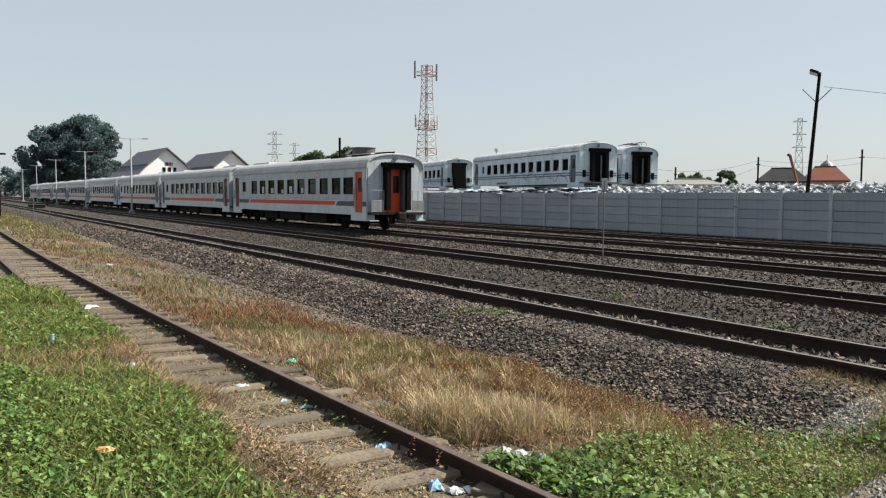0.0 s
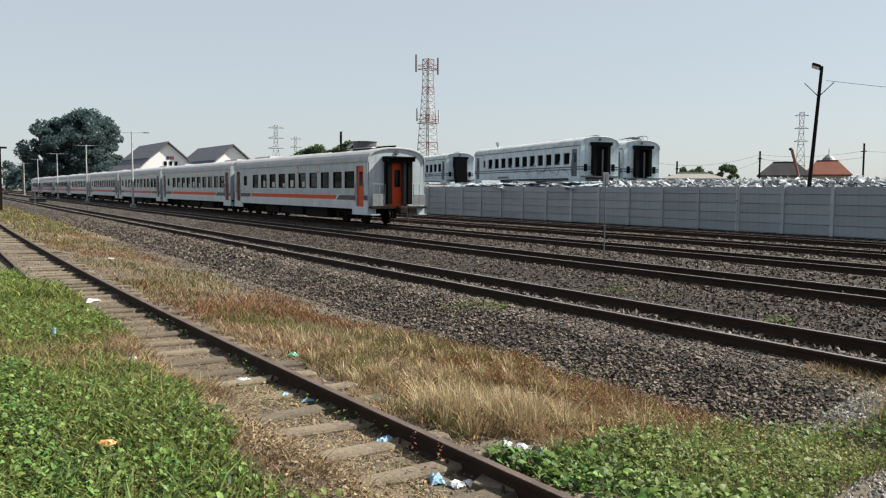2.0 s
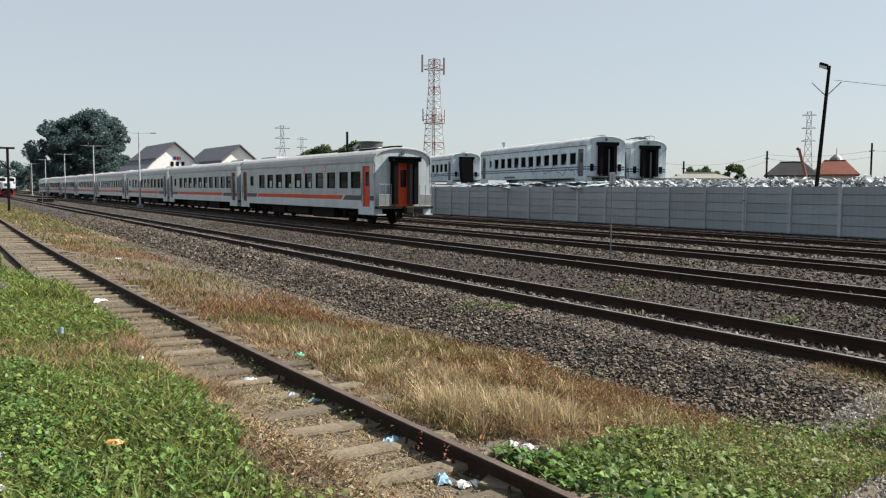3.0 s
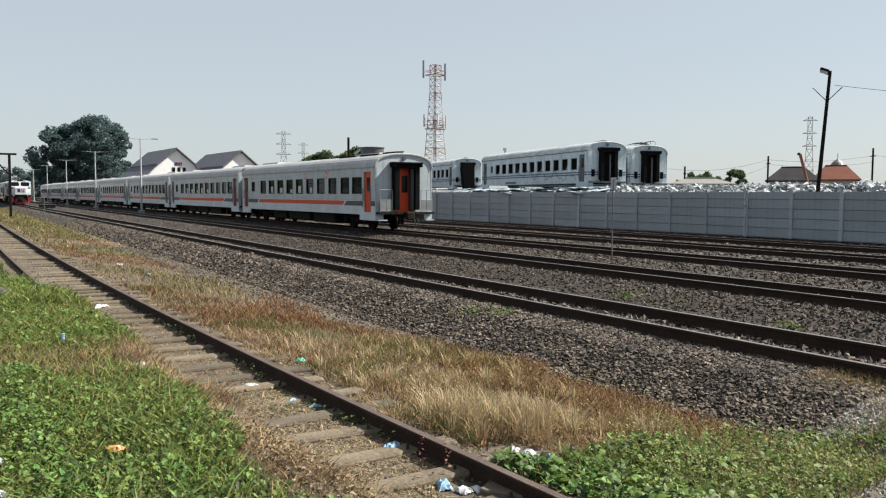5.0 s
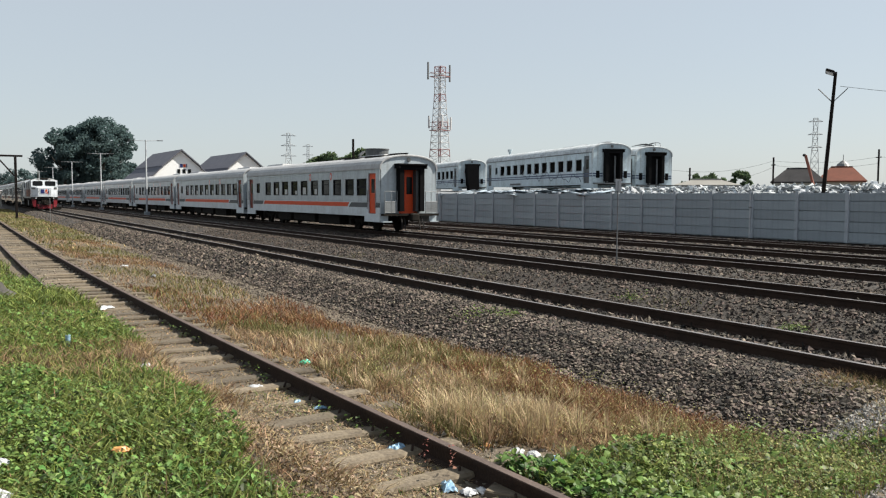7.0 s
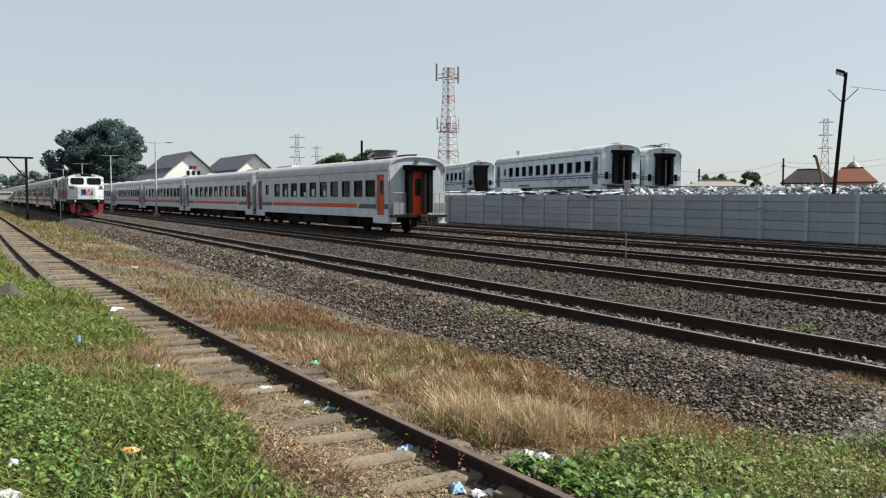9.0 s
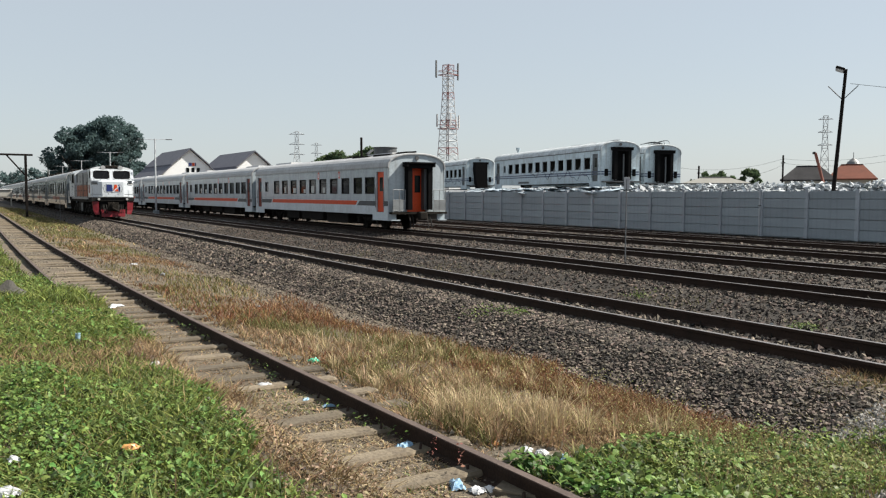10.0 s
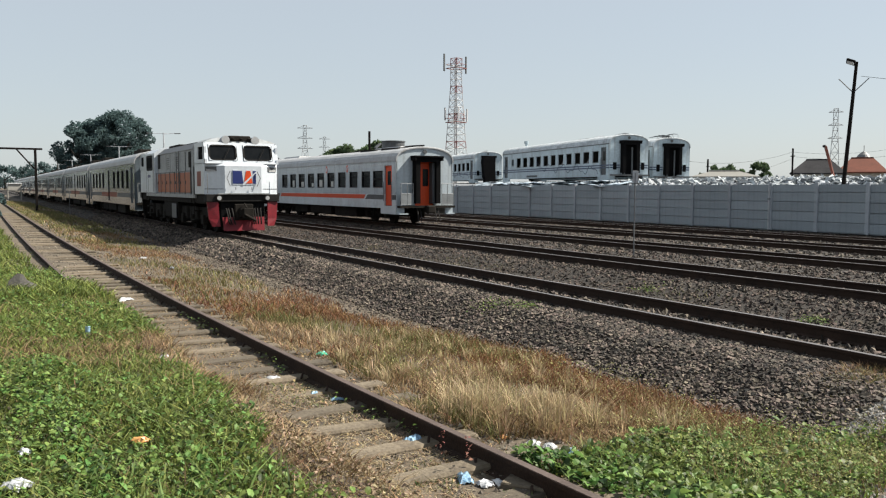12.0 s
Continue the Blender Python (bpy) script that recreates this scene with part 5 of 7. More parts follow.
def blades(name, xy, height, width, lean, material, label, seed):
    """Grass: each blade two narrowing quads, bent over."""
    x, y = xy
    r = np.random.default_rng(seed)
    n = len(x)
    h = height * (0.45 + 0.8 * r.random(n)) * (1 + 0.35 * patches(x, y, 1.7, seed))
    a, b = r.random(n) * 2 * np.pi, r.random(n) * 2 * np.pi
    l = lean * h * (0.3 + r.random(n))
    w = width * (0.6 + 0.8 * r.random(n)) * 0.5
    z = ground_zs(x, y) - 0.01
    wx, wy, dx, dy = np.cos(a) * w, np.sin(a) * w, np.cos(b) * l, np.sin(b) * l
    P = np.stack([np.stack([x - wx, y - wy, z], 1), np.stack([x + wx, y + wy, z], 1),
                  np.stack([x + wx * 0.8 + dx * 0.35, y + wy * 0.8 + dy * 0.35, z + h * 0.6], 1), np.stack([x - wx * 0.8 + dx * 0.35, y - wy * 0.8 + dy * 0.35, z + h * 0.6], 1),
                  np.stack([x + wx * 0.12 + dx, y + wy * 0.12 + dy, z + h * 0.95], 1), np.stack([x - wx * 0.12 + dx, y - wy * 0.12 + dy, z + h * 0.95], 1)], 1)
    f = (np.arange(n)[:, None, None] * 6 + np.array([(0, 1, 2, 3), (3, 2, 4, 5)])[None]).reshape(-1, 4)
    return mass(name, P.reshape(-1, 3), f, material, label, "grass")


def leaves(name, xy, height, size, material, label, seed, category="weeds", full=False):
    """Broad leaves held up at random heights, each a folded kite, or with a rounder outline."""
    x, y = xy
    r = np.random.default_rng(seed)
    n = len(x)
    z = ground_zs(x, y) + height * (0.15 + 0.95 * r.random(n) ** 0.7) * (1 + 0.35 * patches(x, y, 2.0, seed))
    a, t = r.random(n) * 2 * np.pi, r.normal(0, 0.5, n)
    s = size * (0.45 + 1.1 * r.random(n) ** 1.3)
    ca, sa = np.cos(a), np.sin(a)
    roll = r.normal(0, 0.5, n)
    def pt(u, v, k):
        X, Y, Z = u * s, v * s, (np.sin(t) * u + np.sin(roll) * v + k) * s
        return np.stack([x + X * ca - Y * sa, y + X * sa + Y * ca, z + Z], 1)
    if full:
        P = [pt(0, 0, 0), pt(-0.08, -0.3, 0.08), pt(0.38, -0.47, 0.16), pt(0.82, -0.25, 0.02), pt(1.05, 0, -0.14), pt(0.82, 0.25, 0.02), pt(0.38, 0.47, 0.16), pt(-0.08, 0.3, 0.08), pt(0.45, 0, 0.02)]
        q = np.array([(0, 1, 2, 8), (8, 2, 3, 4), (0, 8, 6, 7), (8, 4, 5, 6)])
    else:
        P = [pt(-0.1, 0, 0), pt(0.4, -0.42, 0.12), pt(0.9, -0.12, -0.03), pt(1.0, 0, -0.12), pt(0.9, 0.12, -0.03), pt(0.4, 0.42, 0.12)]
        q = np.array([(0, 1, 2, 3), (0, 3, 4, 5)])
    f = (np.arange(n)[:, None, None] * len(P) + q[None]).reshape(-1, 4)
    return mass(name, np.stack(P, 1).reshape(-1, 3), f, material, label, category)


def left_edge(y):
    return np.interp(y, [3, 6, 8, 9.2, 11, 17, 20, 30, 60], [1.7, 1.72, 1.8, 1.4, 2.0, 1.75, 1.0, 0.85, 0.4])


def in_left(x, y, u):
    bare = (np.abs(y - 9.4 - 0.25 * np.sin(x * 3)) < 0.75) & (x > -1.2)
    return (x < left_edge(y) + 0.22 * patches(x, y, 3.1)) & ~(bare & (u > 0.5))


M_WEED = mat("yellowish_weed", (0.095, 0.145, 0.038), (0.155, 0.185, 0.06), 0.6, scale=0.8, fine=3, bump=0, island=0.6, trans=0.35, spec=0.2)
_gl = "green grass and low weeds beside the siding"
blades("green_grass", scatter(78000, -2.6, 2.3, 3.6, 15, 21, 1.15, in_left), 0.10, 0.017, 1.15, M_GRASS, _gl, 21)
blades("green_grass", scatter(42000, -4, 2.3, 14, 55, 22, 1.2, in_left), 0.17, 0.026, 1.0, M_GRASS, _gl, 22)
leaves("weeds", scatter(34000, -2.2, 2.1, 3.6, 9.0, 23, 1.0, lambda x, y, u: in_left(x, y, u) & (patches(x, y, 1.1, 2.0) + (8.6 - y) * 0.3 > 0.15) & ((x < 0.6 + 0.5 * patches(x, y, 1.9, 5.0)) | (u < 0.4))), 0.12, 0.027, M_LEAF, "leafy green weeds among the grass", 23, full=True)
leaves("weeds", scatter(12000, -3, 2.1, 9.5, 20, 24, 1.0, lambda x, y, u: in_left(x, y, u) & (patches(x, y, 0.9, 4.0) > -0.1)), 0.15, 0.036, M_LEAF, "leafy green weeds among the grass", 24)
blades("dry_stalks", scatter(11000, -2.4, 2.2, 3.6, 14, 25, 1.0, lambda x, y, u: (x < left_edge(y) + 0.3) & ((np.abs(y - 9.4) < 0.9) | (u < 0.22))), 0.15, 0.008, 1.2, M_DRY, "dry straw-coloured stalks in the grass", 25)

blades("green_grass", scatter(9000, -6, 1.6, -5, 4.2, 83, 1.0, lambda x, y, u: (x * x + y * y > 0.5) & (patches(x, y, 0.8, 3.0) > -0.35) & ((y < 3.6) | (x < -2.4))), 0.13, 0.014, 0.9, M_GRASS, _gl, 83)
blades("green_grass", scatter(9000, -9, -2.4, 3, 30, 84, 1.1, lambda x, y, u: patches(x, y, 0.5, 3.0) > -0.4), 0.18, 0.02, 0.9, M_GRASS, _gl, 84)
blades("green_grass", scatter(2500, -2.2, 1.7, 3.6, 8.6, 85, 1.0, lambda x, y, u: in_left(x, y, u) & ((patches(x, y, 2.1, 4.0) > 0.15) | (x > 0.9))), 0.17, 0.014, 1.1, M_WEED, "tufts of lighter green grass in the weeds", 85)
blades("green_grass", scatter(12000, -2.6, 1.9, 1.0, 3.7, 95, 1.0, lambda x, y, u: (x * x + y * y > 1.0) & (x < 1.7 + 0.25 * patches(x, y, 3.1)) & (u < (y - 0.8 + 0.5 * patches(x, y, 2.3, 2.0)) / 2.4)), 0.11, 0.015, 1.1, M_GRASS, _gl, 95)
# broad-leaved patch by the rail
in_patch = lambda x, y, u: (y < np.interp(x, [3.2, 4.05, 4.6, 5.2, 5.8, 6.3, 6.6, 7.4], [4.7, 4.65, 4.75, 4.85, 4.75, 4.2, 3.95, 3.7]) + 0.12 * patches(x, y, 4.0)) & (x > siding_near(y) + 0.22) & (y > np.interp(x, [3.2, 4.4, 4.9, 5.6, 7.0], [2.4, 2.9, 3.2, 3.35, 3.7]))
siding_near = lambda y: 2.3 + np.exp(-y / 13.0)
leaves("broadleaf_weeds", scatter(15000, 3.1, 7.2, 2.4, 5.0, 31, 1.0, lambda x, y, u: in_patch(x, y, u) & ((x < 4.75 + 0.3 * patches(x, y, 2.0, 1.0)) | (u < 0.22))), 0.12, 0.044, M_LEAF, "broad-leaved bright green weeds beside the rail", 31, full=True)
leaves("broadleaf_weeds", scatter(16000, 3.6, 7.4, 2.4, 5.0, 32, 1.0, lambda x, y, u: in_patch(x, y, u) & (x > 4.2)), 0.13, 0.024, M_WEED, "low yellowish-green weeds with small leaves", 32)
blades("green_grass", scatter(9000, 3.2, 7.4, 2.4, 5.1, 33, 1.0, in_patch), 0.14, 0.008, 0.7, M_GRASS, "green grass between the weeds", 33)
blades("dry_seed_stalks", scatter(3000, 4.2, 7.6, 3.2, 5.0, 34, 1.0, in_patch), 0.2, 0.006, 0.5, M_DRY, "thin pale seed stalks over the weeds", 34)

# dry grass between siding and main track
bare = lambda x, y: patches(x, y, 0.9, 9.0) + 0.5 * patches(x, y, 2.7, 3.0) < -0.55 - np.clip((9.5 - y) * 0.5, 0, 1.5)
far_side = lambda x, y: (x > siding_near(y) + 0.35 + 0.25 * patches(x, y, 2.1, 4.0)) & ~bare(x, y)
edge_r = lambda x, y: x < 6.05 + 0.25 * patches(x, y, 1.6) - np.where(y > 8, np.minimum((y - 8) * 0.14, 0.75), 0)
is_red = lambda x, y: (x - 4.9 - 0.5 * patches(x, y, 0.55, 1.0) + 0.03 * (y - 8) * (y < 12)) > 0
blades("dry_grass", scatter(17000, 3.1, 6.2, 4.7, 12, 41, 1.1, lambda x, y, u: far_side(x, y) & edge_r(x, y) & (~is_red(x, y) | (u < 0.15)) & (patches(x, y, 1.1, 3.0) > -0.55)), 0.10, 0.009, 1.3, M_DRY, "tall dry straw-coloured grass", 41)
blades("dry_grass", scatter(3600, 3.5, 5.2, 4.9, 7.6, 45, 1.0, lambda x, y, u: far_side(x, y) & (patches(x, y, 2.2, 1.0) > 0.0)), 0.20, 0.008, 0.9, M_DRY, "tall dry straw-coloured grass", 45)
blades("red_brown_grass", scatter(11000, 3.3, 6.35, 4.7, 13, 42, 1.1, lambda x, y, u: far_side(x, y) & edge_r(x, y) & (is_red(x, y) | (u < 0.12))), 0.14, 0.008, 0.9, M_REDGRASS, "low red-brown dried grass", 42)
blades("dry_grass", scatter(10000, 2.6, 6.0, 12, 45, 43, 1.3, lambda x, y, u: far_side(x, y) & edge_r(x, y) & (patches(x, y, 0.5, 2.0) < 0.25)), 0.10, 0.014, 1.1, M_DRY, "short dry grass along the siding", 43)
blades("red_brown_grass", scatter(13000, 2.9, 6.0, 12, 40, 44, 1.3, lambda x, y, u: far_side(x, y) & edge_r(x, y) & (patches(x, y, 0.45, 1.0) > 0.05)), 0.10, 0.014, 1.1, M_REDGRASS, "low red-brown dried grass", 44)
M_SEED = mat("seed_heads", (0.34, 0.33, 0.14), (0.25, 0.25, 0.10), 0.8, scale=0.7, fine=3, bump=0, island=0.4, trans=0.3, spec=0.1)
M_OLIVE = mat("olive_grass", (0.105, 0.108, 0.036), (0.165, 0.15, 0.062), 0.7, scale=0.7, fine=3, bump=0, island=0.35, trans=0.25, spec=0.2)
blades("olive_grass", scatter(15000, 2.6, 6.0, 8, 70, 46, 1.2, lambda x, y, u: far_side(x, y) & edge_r(x, y) & (patches(x, y, 0.6, 5.0) > 0.0)), 0.13, 0.018, 0.8, M_OLIVE, "yellow-green grass along the siding", 46)
_far = lambda x, y: patches(x, y, 0.22, 5.0) + 0.6 * patches(x, y, 0.5, 2.0)
blades("olive_grass", scatter(9000, 2.6, 6.0, 32, 130, 47, 1.1, lambda x, y, u: (_far(x, y) > -0.35) & (u < (y - 28) / 30)), 0.15, 0.045, 0.9, M_OLIVE, "yellow-green grass along the siding", 47)
blades("dry_grass", scatter(4000, 2.6, 6.0, 30, 130, 78, 1.1, lambda x, y, u: (_far(x, y) < 0.2) & (u < (y - 25) / 30)), 0.14, 0.04, 1.0, M_DRY, "short dry grass along the siding", 78)
blades("red_brown_grass", scatter(9000, 4.6, 6.2, 4.6, 9.5, 79, 1.0, lambda x, y, u: (x > 5.0 + 0.35 * patches(x, y, 1.3, 3.0) - (y < 6) * 0.4) & edge_r(x, y)), 0.13, 0.008, 0.9, M_REDGRASS, "low red-brown dried grass", 79)
blades("dry_grass", scatter(5500, 3.4, 6.0, 4.5, 6.4, 80, 1.0, lambda x, y, u: (x > siding_near(y) + 0.35) & (x < 5.7 + 0.3 * patches(x, y, 1.6))), 0.10, 0.009, 1.2, M_DRY, "dry straw-coloured grass beside the weeds", 80)
leaves("seed_heads", scatter(5000, 4.3, 7.6, 3.0, 4.9, 81, 1.0, in_patch), 0.24, 0.013, M_SEED, "pale yellow seed heads over the weeds", 81)
leaves("rail_weeds", scatter(2600, 2.3, 3.3, 4.5, 13, 82, 1.2, lambda x, y, u: (np.abs(x - siding_near(y) + 0.13) < 0.07) & (patches(x, y, 2.4, 6.0) > 0.1)), 0.10, 0.022, M_LEAF, "small weeds along the rusty rail", 82)
blades("olive_grass", scatter(2600, 9.9, 11.8, 10, 26, 48, 1.0, lambda x, y, u: patches(x, y, 0.9, 1.0) > 0.15), 0.10, 0.010, 0.8, M_OLIVE, "thin grass in the ballast", 48)
blades("dry_stalks", scatter(3200, -1.8, 2.0, 8.4, 10.3, 76), 0.10, 0.008, 1.6, M_DRY, "flattened dry straw in the grass", 76)
blades("dry_stalks", scatter(3500, 1.3, 2.2, 3.4, 8.0, 77), 0.09, 0.008, 1.6, M_DRY, "flattened dry straw at the grass edge", 77)
leaves("dry_leaves", scatter(3200, 1.7, 3.5, 3.2, 14, 72, 1.3), 0.02, 0.022, M_DRY, "dry leaves and scraps over the siding bed", 72, "dry leaves")
blades("dry_grass", scatter(2600, 6.5, 8.2, 3.6, 5.2, 73), 0.10, 0.008, 0.9, M_DRY, "short dry grass over the gravel", 73)
blades("olive_grass", scatter(2200, 6.3, 8.2, 3.4, 5.0, 74), 0.10, 0.008, 0.9, M_OLIVE, "short yellow-green grass over the gravel", 74)
blades("olive_grass", scatter(10000, 3.2, 5.6, 4.8, 12, 75, 1.1, lambda x, y, u: far_side(x, y) & (patches(x, y, 1.4, 7.0) > 0.1)), 0.17, 0.008, 0.9, M_OLIVE, "yellow-green grass among the straw", 75)
blades("dry_stalks", scatter(12000, 1.6, 3.5, 3.2, 16, 49, 1.3), 0.035, 0.008, 3.0, M_DRY, "dry straw scattered over the sleepers", 49)
for _i, (_a, _b, _s) in enumerate(((6.98, 10.8, 0.22), (7.25, 10.3, 0.12), (11.5, 12.1, 0.18), (11.25, 8.2, 0.14))):
    _r = np.random.default_rng(60 + _i)
    leaves("weed_tuft", (_a + _r.normal(0, _s * 0.8, 130), _b + _r.normal(0, _s, 130)), 0.12, 0.032, M_WEED, "small green weed tuft in the ballast", 60 + _i)
_r = np.random.default_rng(71)
M_PINK = mat("red_weed", (0.17, 0.05, 0.04), (0.24, 0.10, 0.07), 0.7, bump=0, island=0.3, trans=0.2)
_px, _py = np.repeat([2.80, 2.82], 16), np.repeat([4.98, 4.66], 16)
leaves("red_weed", (_px + _r.normal(0, 0.02, 32), _py + _r.normal(0, 0.025, 32)), 0.2, 0.022, M_PINK, "thin reddish weed beside the rail", 71)
M_STRAW = mat("pale_straw", (0.46, 0.375, 0.24), (0.30, 0.225, 0.13), 0.8, scale=0.9, fine=3, bump=0, island=0.5, trans=0.3, spec=0.15)


def fans(name, centres, per, height, width, material, label, seed):
    """Tufts: blades that spring from one foot and lean outwards."""
    r = np.random.default_rng(seed)
    cx, cy = (np.repeat(c, per) for c in centres)
    n = len(cx)
    a = r.random(n) * 2 * np.pi
    out = np.abs(r.normal(0, 0.5, n))
    h = height * (0.55 + 0.6 * r.random(n))
    x, y = cx + 0.05 * np.cos(a) * r.random(n), cy + 0.05 * np.sin(a) * r.random(n)
    z = ground_zs(x, y) - 0.01
    w = width * (0.6 + 0.7 * r.random(n)) * 0.5
    wx, wy, dx, dy = -np.sin(a) * w, np.cos(a) * w, np.cos(a) * h * out, np.sin(a) * h * out
    P = np.stack([np.stack([x - wx, y - wy, z], 1), np.stack([x + wx, y + wy, z], 1), np.stack([x + wx * 0.8 + dx * 0.4, y + wy * 0.8 + dy * 0.4, z + h * 0.6], 1),
                  np.stack([x - wx * 0.8 + dx * 0.4, y - wy * 0.8 + dy * 0.4, z + h * 0.6], 1), np.stack([x + wx * 0.15 + dx, y + wy * 0.15 + dy, z + h * 0.92], 1),
                  np.stack([x - wx * 0.15 + dx, y - wy * 0.15 + dy, z + h * 0.92], 1)], 1)
    f = (np.arange(n)[:, None, None] * 6 + np.array([(0, 1, 2, 3), (3, 2, 4, 5)])[None]).reshape(-1, 4)
    return mass(name, P.reshape(-1, 3), f, material, label, "grass")


_r = np.random.default_rng(94)
fans("straw_tufts", (np.concatenate([3.62 + _r.normal(0, 0.14, 16), 4.25 + _r.normal(0, 0.16, 18), 3.95 + _r.normal(0, 0.3, 10)]), np.concatenate([5.95 + _r.normal(0, 0.22, 16), 5.45 + _r.normal(0, 0.2, 18), 5.7 + _r.normal(0, 0.3, 10)])), 42, 0.31, 0.006, M_STRAW, "pale fans of tall dry straw", 94)
fans("straw_tufts", scatter(30, 3.6, 5.3, 4.85, 6.6, 86, 1.0, lambda x, y, u: (x > siding_near(y) + 0.5) & (patches(x, y, 2.2, 1.0) > -0.15)), 46, 0.27, 0.006, M_STRAW, "pale tufts of tall dry straw", 86)
fans("straw_tufts", scatter(60, 3.4, 5.6, 7.0, 10.5, 93, 1.0, lambda x, y, u: x > siding_near(y) + 0.6), 30, 0.20, 0.009, M_STRAW, "pale tufts of dry straw", 93)
M_DEADLEAF = mat("dead_leaf", (0.115, 0.084, 0.058), (0.25, 0.195, 0.13), 0.85, scale=2, fine=9, bump=0, island=0.8, trans=0.1, spec=0.15)
leaves("dry_leaves", scatter(4500, 1.7, 3.2, 3.0, 8.5, 87, 1.2, lambda x, y, u: (x < siding_near(y) - 0.06) & (patches(x, y, 3.0, 5.0) > -0.35)), 0.014, 0.019, M_DEADLEAF, "curled brown dead leaves over the siding bed", 87, "dry leaves")
leaves("dead_weeds", scatter(2200, 1.5, 2.25, 3.3, 6.6, 88, 1.0, lambda x, y, u: np.abs(x - 1.9 - 0.15 * patches(x, y, 2.0)) < 0.24), 0.09, 0.022, M_DEADLEAF, "dried brown weeds at the grass edge", 88)
blades("dry_stalks", scatter(4500, 1.75, 3.1, 3.0, 7.5, 90, 1.1, lambda x, y, u: x < siding_near(y) - 0.1), 0.04, 0.007, 3.2, M_STRAW, "dry straw lying over the siding bed", 90)
leaves("seed_heads", scatter(4000, 3.6, 6.0, 4.8, 8.5, 91, 1.0, lambda x, y, u: (x > siding_near(y) + 0.5) & edge_r(x, y)), 0.2, 0.012, M_SEED, "small pale seed heads over the dry grass", 91)
blades("red_brown_grass", scatter(5000, 3.1, 5.6, 8.5, 16, 92, 1.1, lambda x, y, u: (x > siding_near(y) + 0.55) & (patches(x, y, 0.8, 6.0) > 0.0)), 0.13, 0.010, 1.0, M_REDGRASS, "low red-brown dried grass", 92)
blades("green_grass", scatter(2200, 1.9, 2.9, 3.2, 8.5, 89, 1.0, lambda x, y, u: (x < siding_near(y) - 0.1) & (patches(x, y, 2.6, 8.0) > 0.2)), 0.05, 0.008, 1.2, M_WEED, "small grass between the sleepers", 89)


# ---- litter ----
def litter(name, x, y, s, material, label, seed, z=None, flat=0.45):
    """Bags, papers and wrappers are crumpled thin sheets, the rest lumps."""
    base = (float(ground_zs(x, y)) if z is None else z) + 0.005
    if not any(w in name for w in ("bag", "sheet", "wrapper", "paper", "scrap")):
        return thing(name, Geo().blob((x, y, base), s * 0.62, s * 0.5, s * flat * 0.7, seed, 0.4), material, label, "litter", "scattered litter")
    r = random.Random(seed)
    n, a = 7, r.uniform(0, 3.14)
    long = 1.9 if "sheet" in name or "scrap" in name else 1.2
    top = []
    for j in range(n):
        for i in range(n):
            u, v = i / (n - 1) - 0.5, j / (n - 1) - 0.5
            edge = max(abs(u), abs(v)) * 2
            p, q = (u * long + r.uniform(-0.09, 0.09)) * s * 1.25, (v * 0.95 + r.uniform(-0.09, 0.09)) * s * 1.25
            top.append((x + p * math.cos(a) - q * math.sin(a), y + p * math.sin(a) + q * math.cos(a), base + s * ((1 - edge ** 2) * 0.38 + r.uniform(0.0, 0.3))))
    fs = [(j * n + i, j * n + i + 1, (j + 1) * n + i + 1, (j + 1) * n + i) for j in range(n - 1) for i in range(n - 1)]
    k = n * n
    rim = list(range(n)) + [i * n + n - 1 for i in range(1, n)] + [k - 1 - i for i in range(1, n)] + [(n - 1 - i) * n for i in range(1, n - 1)]
    g = Geo().add(top + [(p, q, h - 0.003) for p, q, h in top], fs + [tuple(k + v for v in reversed(f)) for f in fs] + [(rim[i], k + rim[i], k + rim[(i + 1) % len(rim)], rim[(i + 1) % len(rim)]) for i in range(len(rim))])
    return thing(name, g, material, label, "litter", "scattered litter")


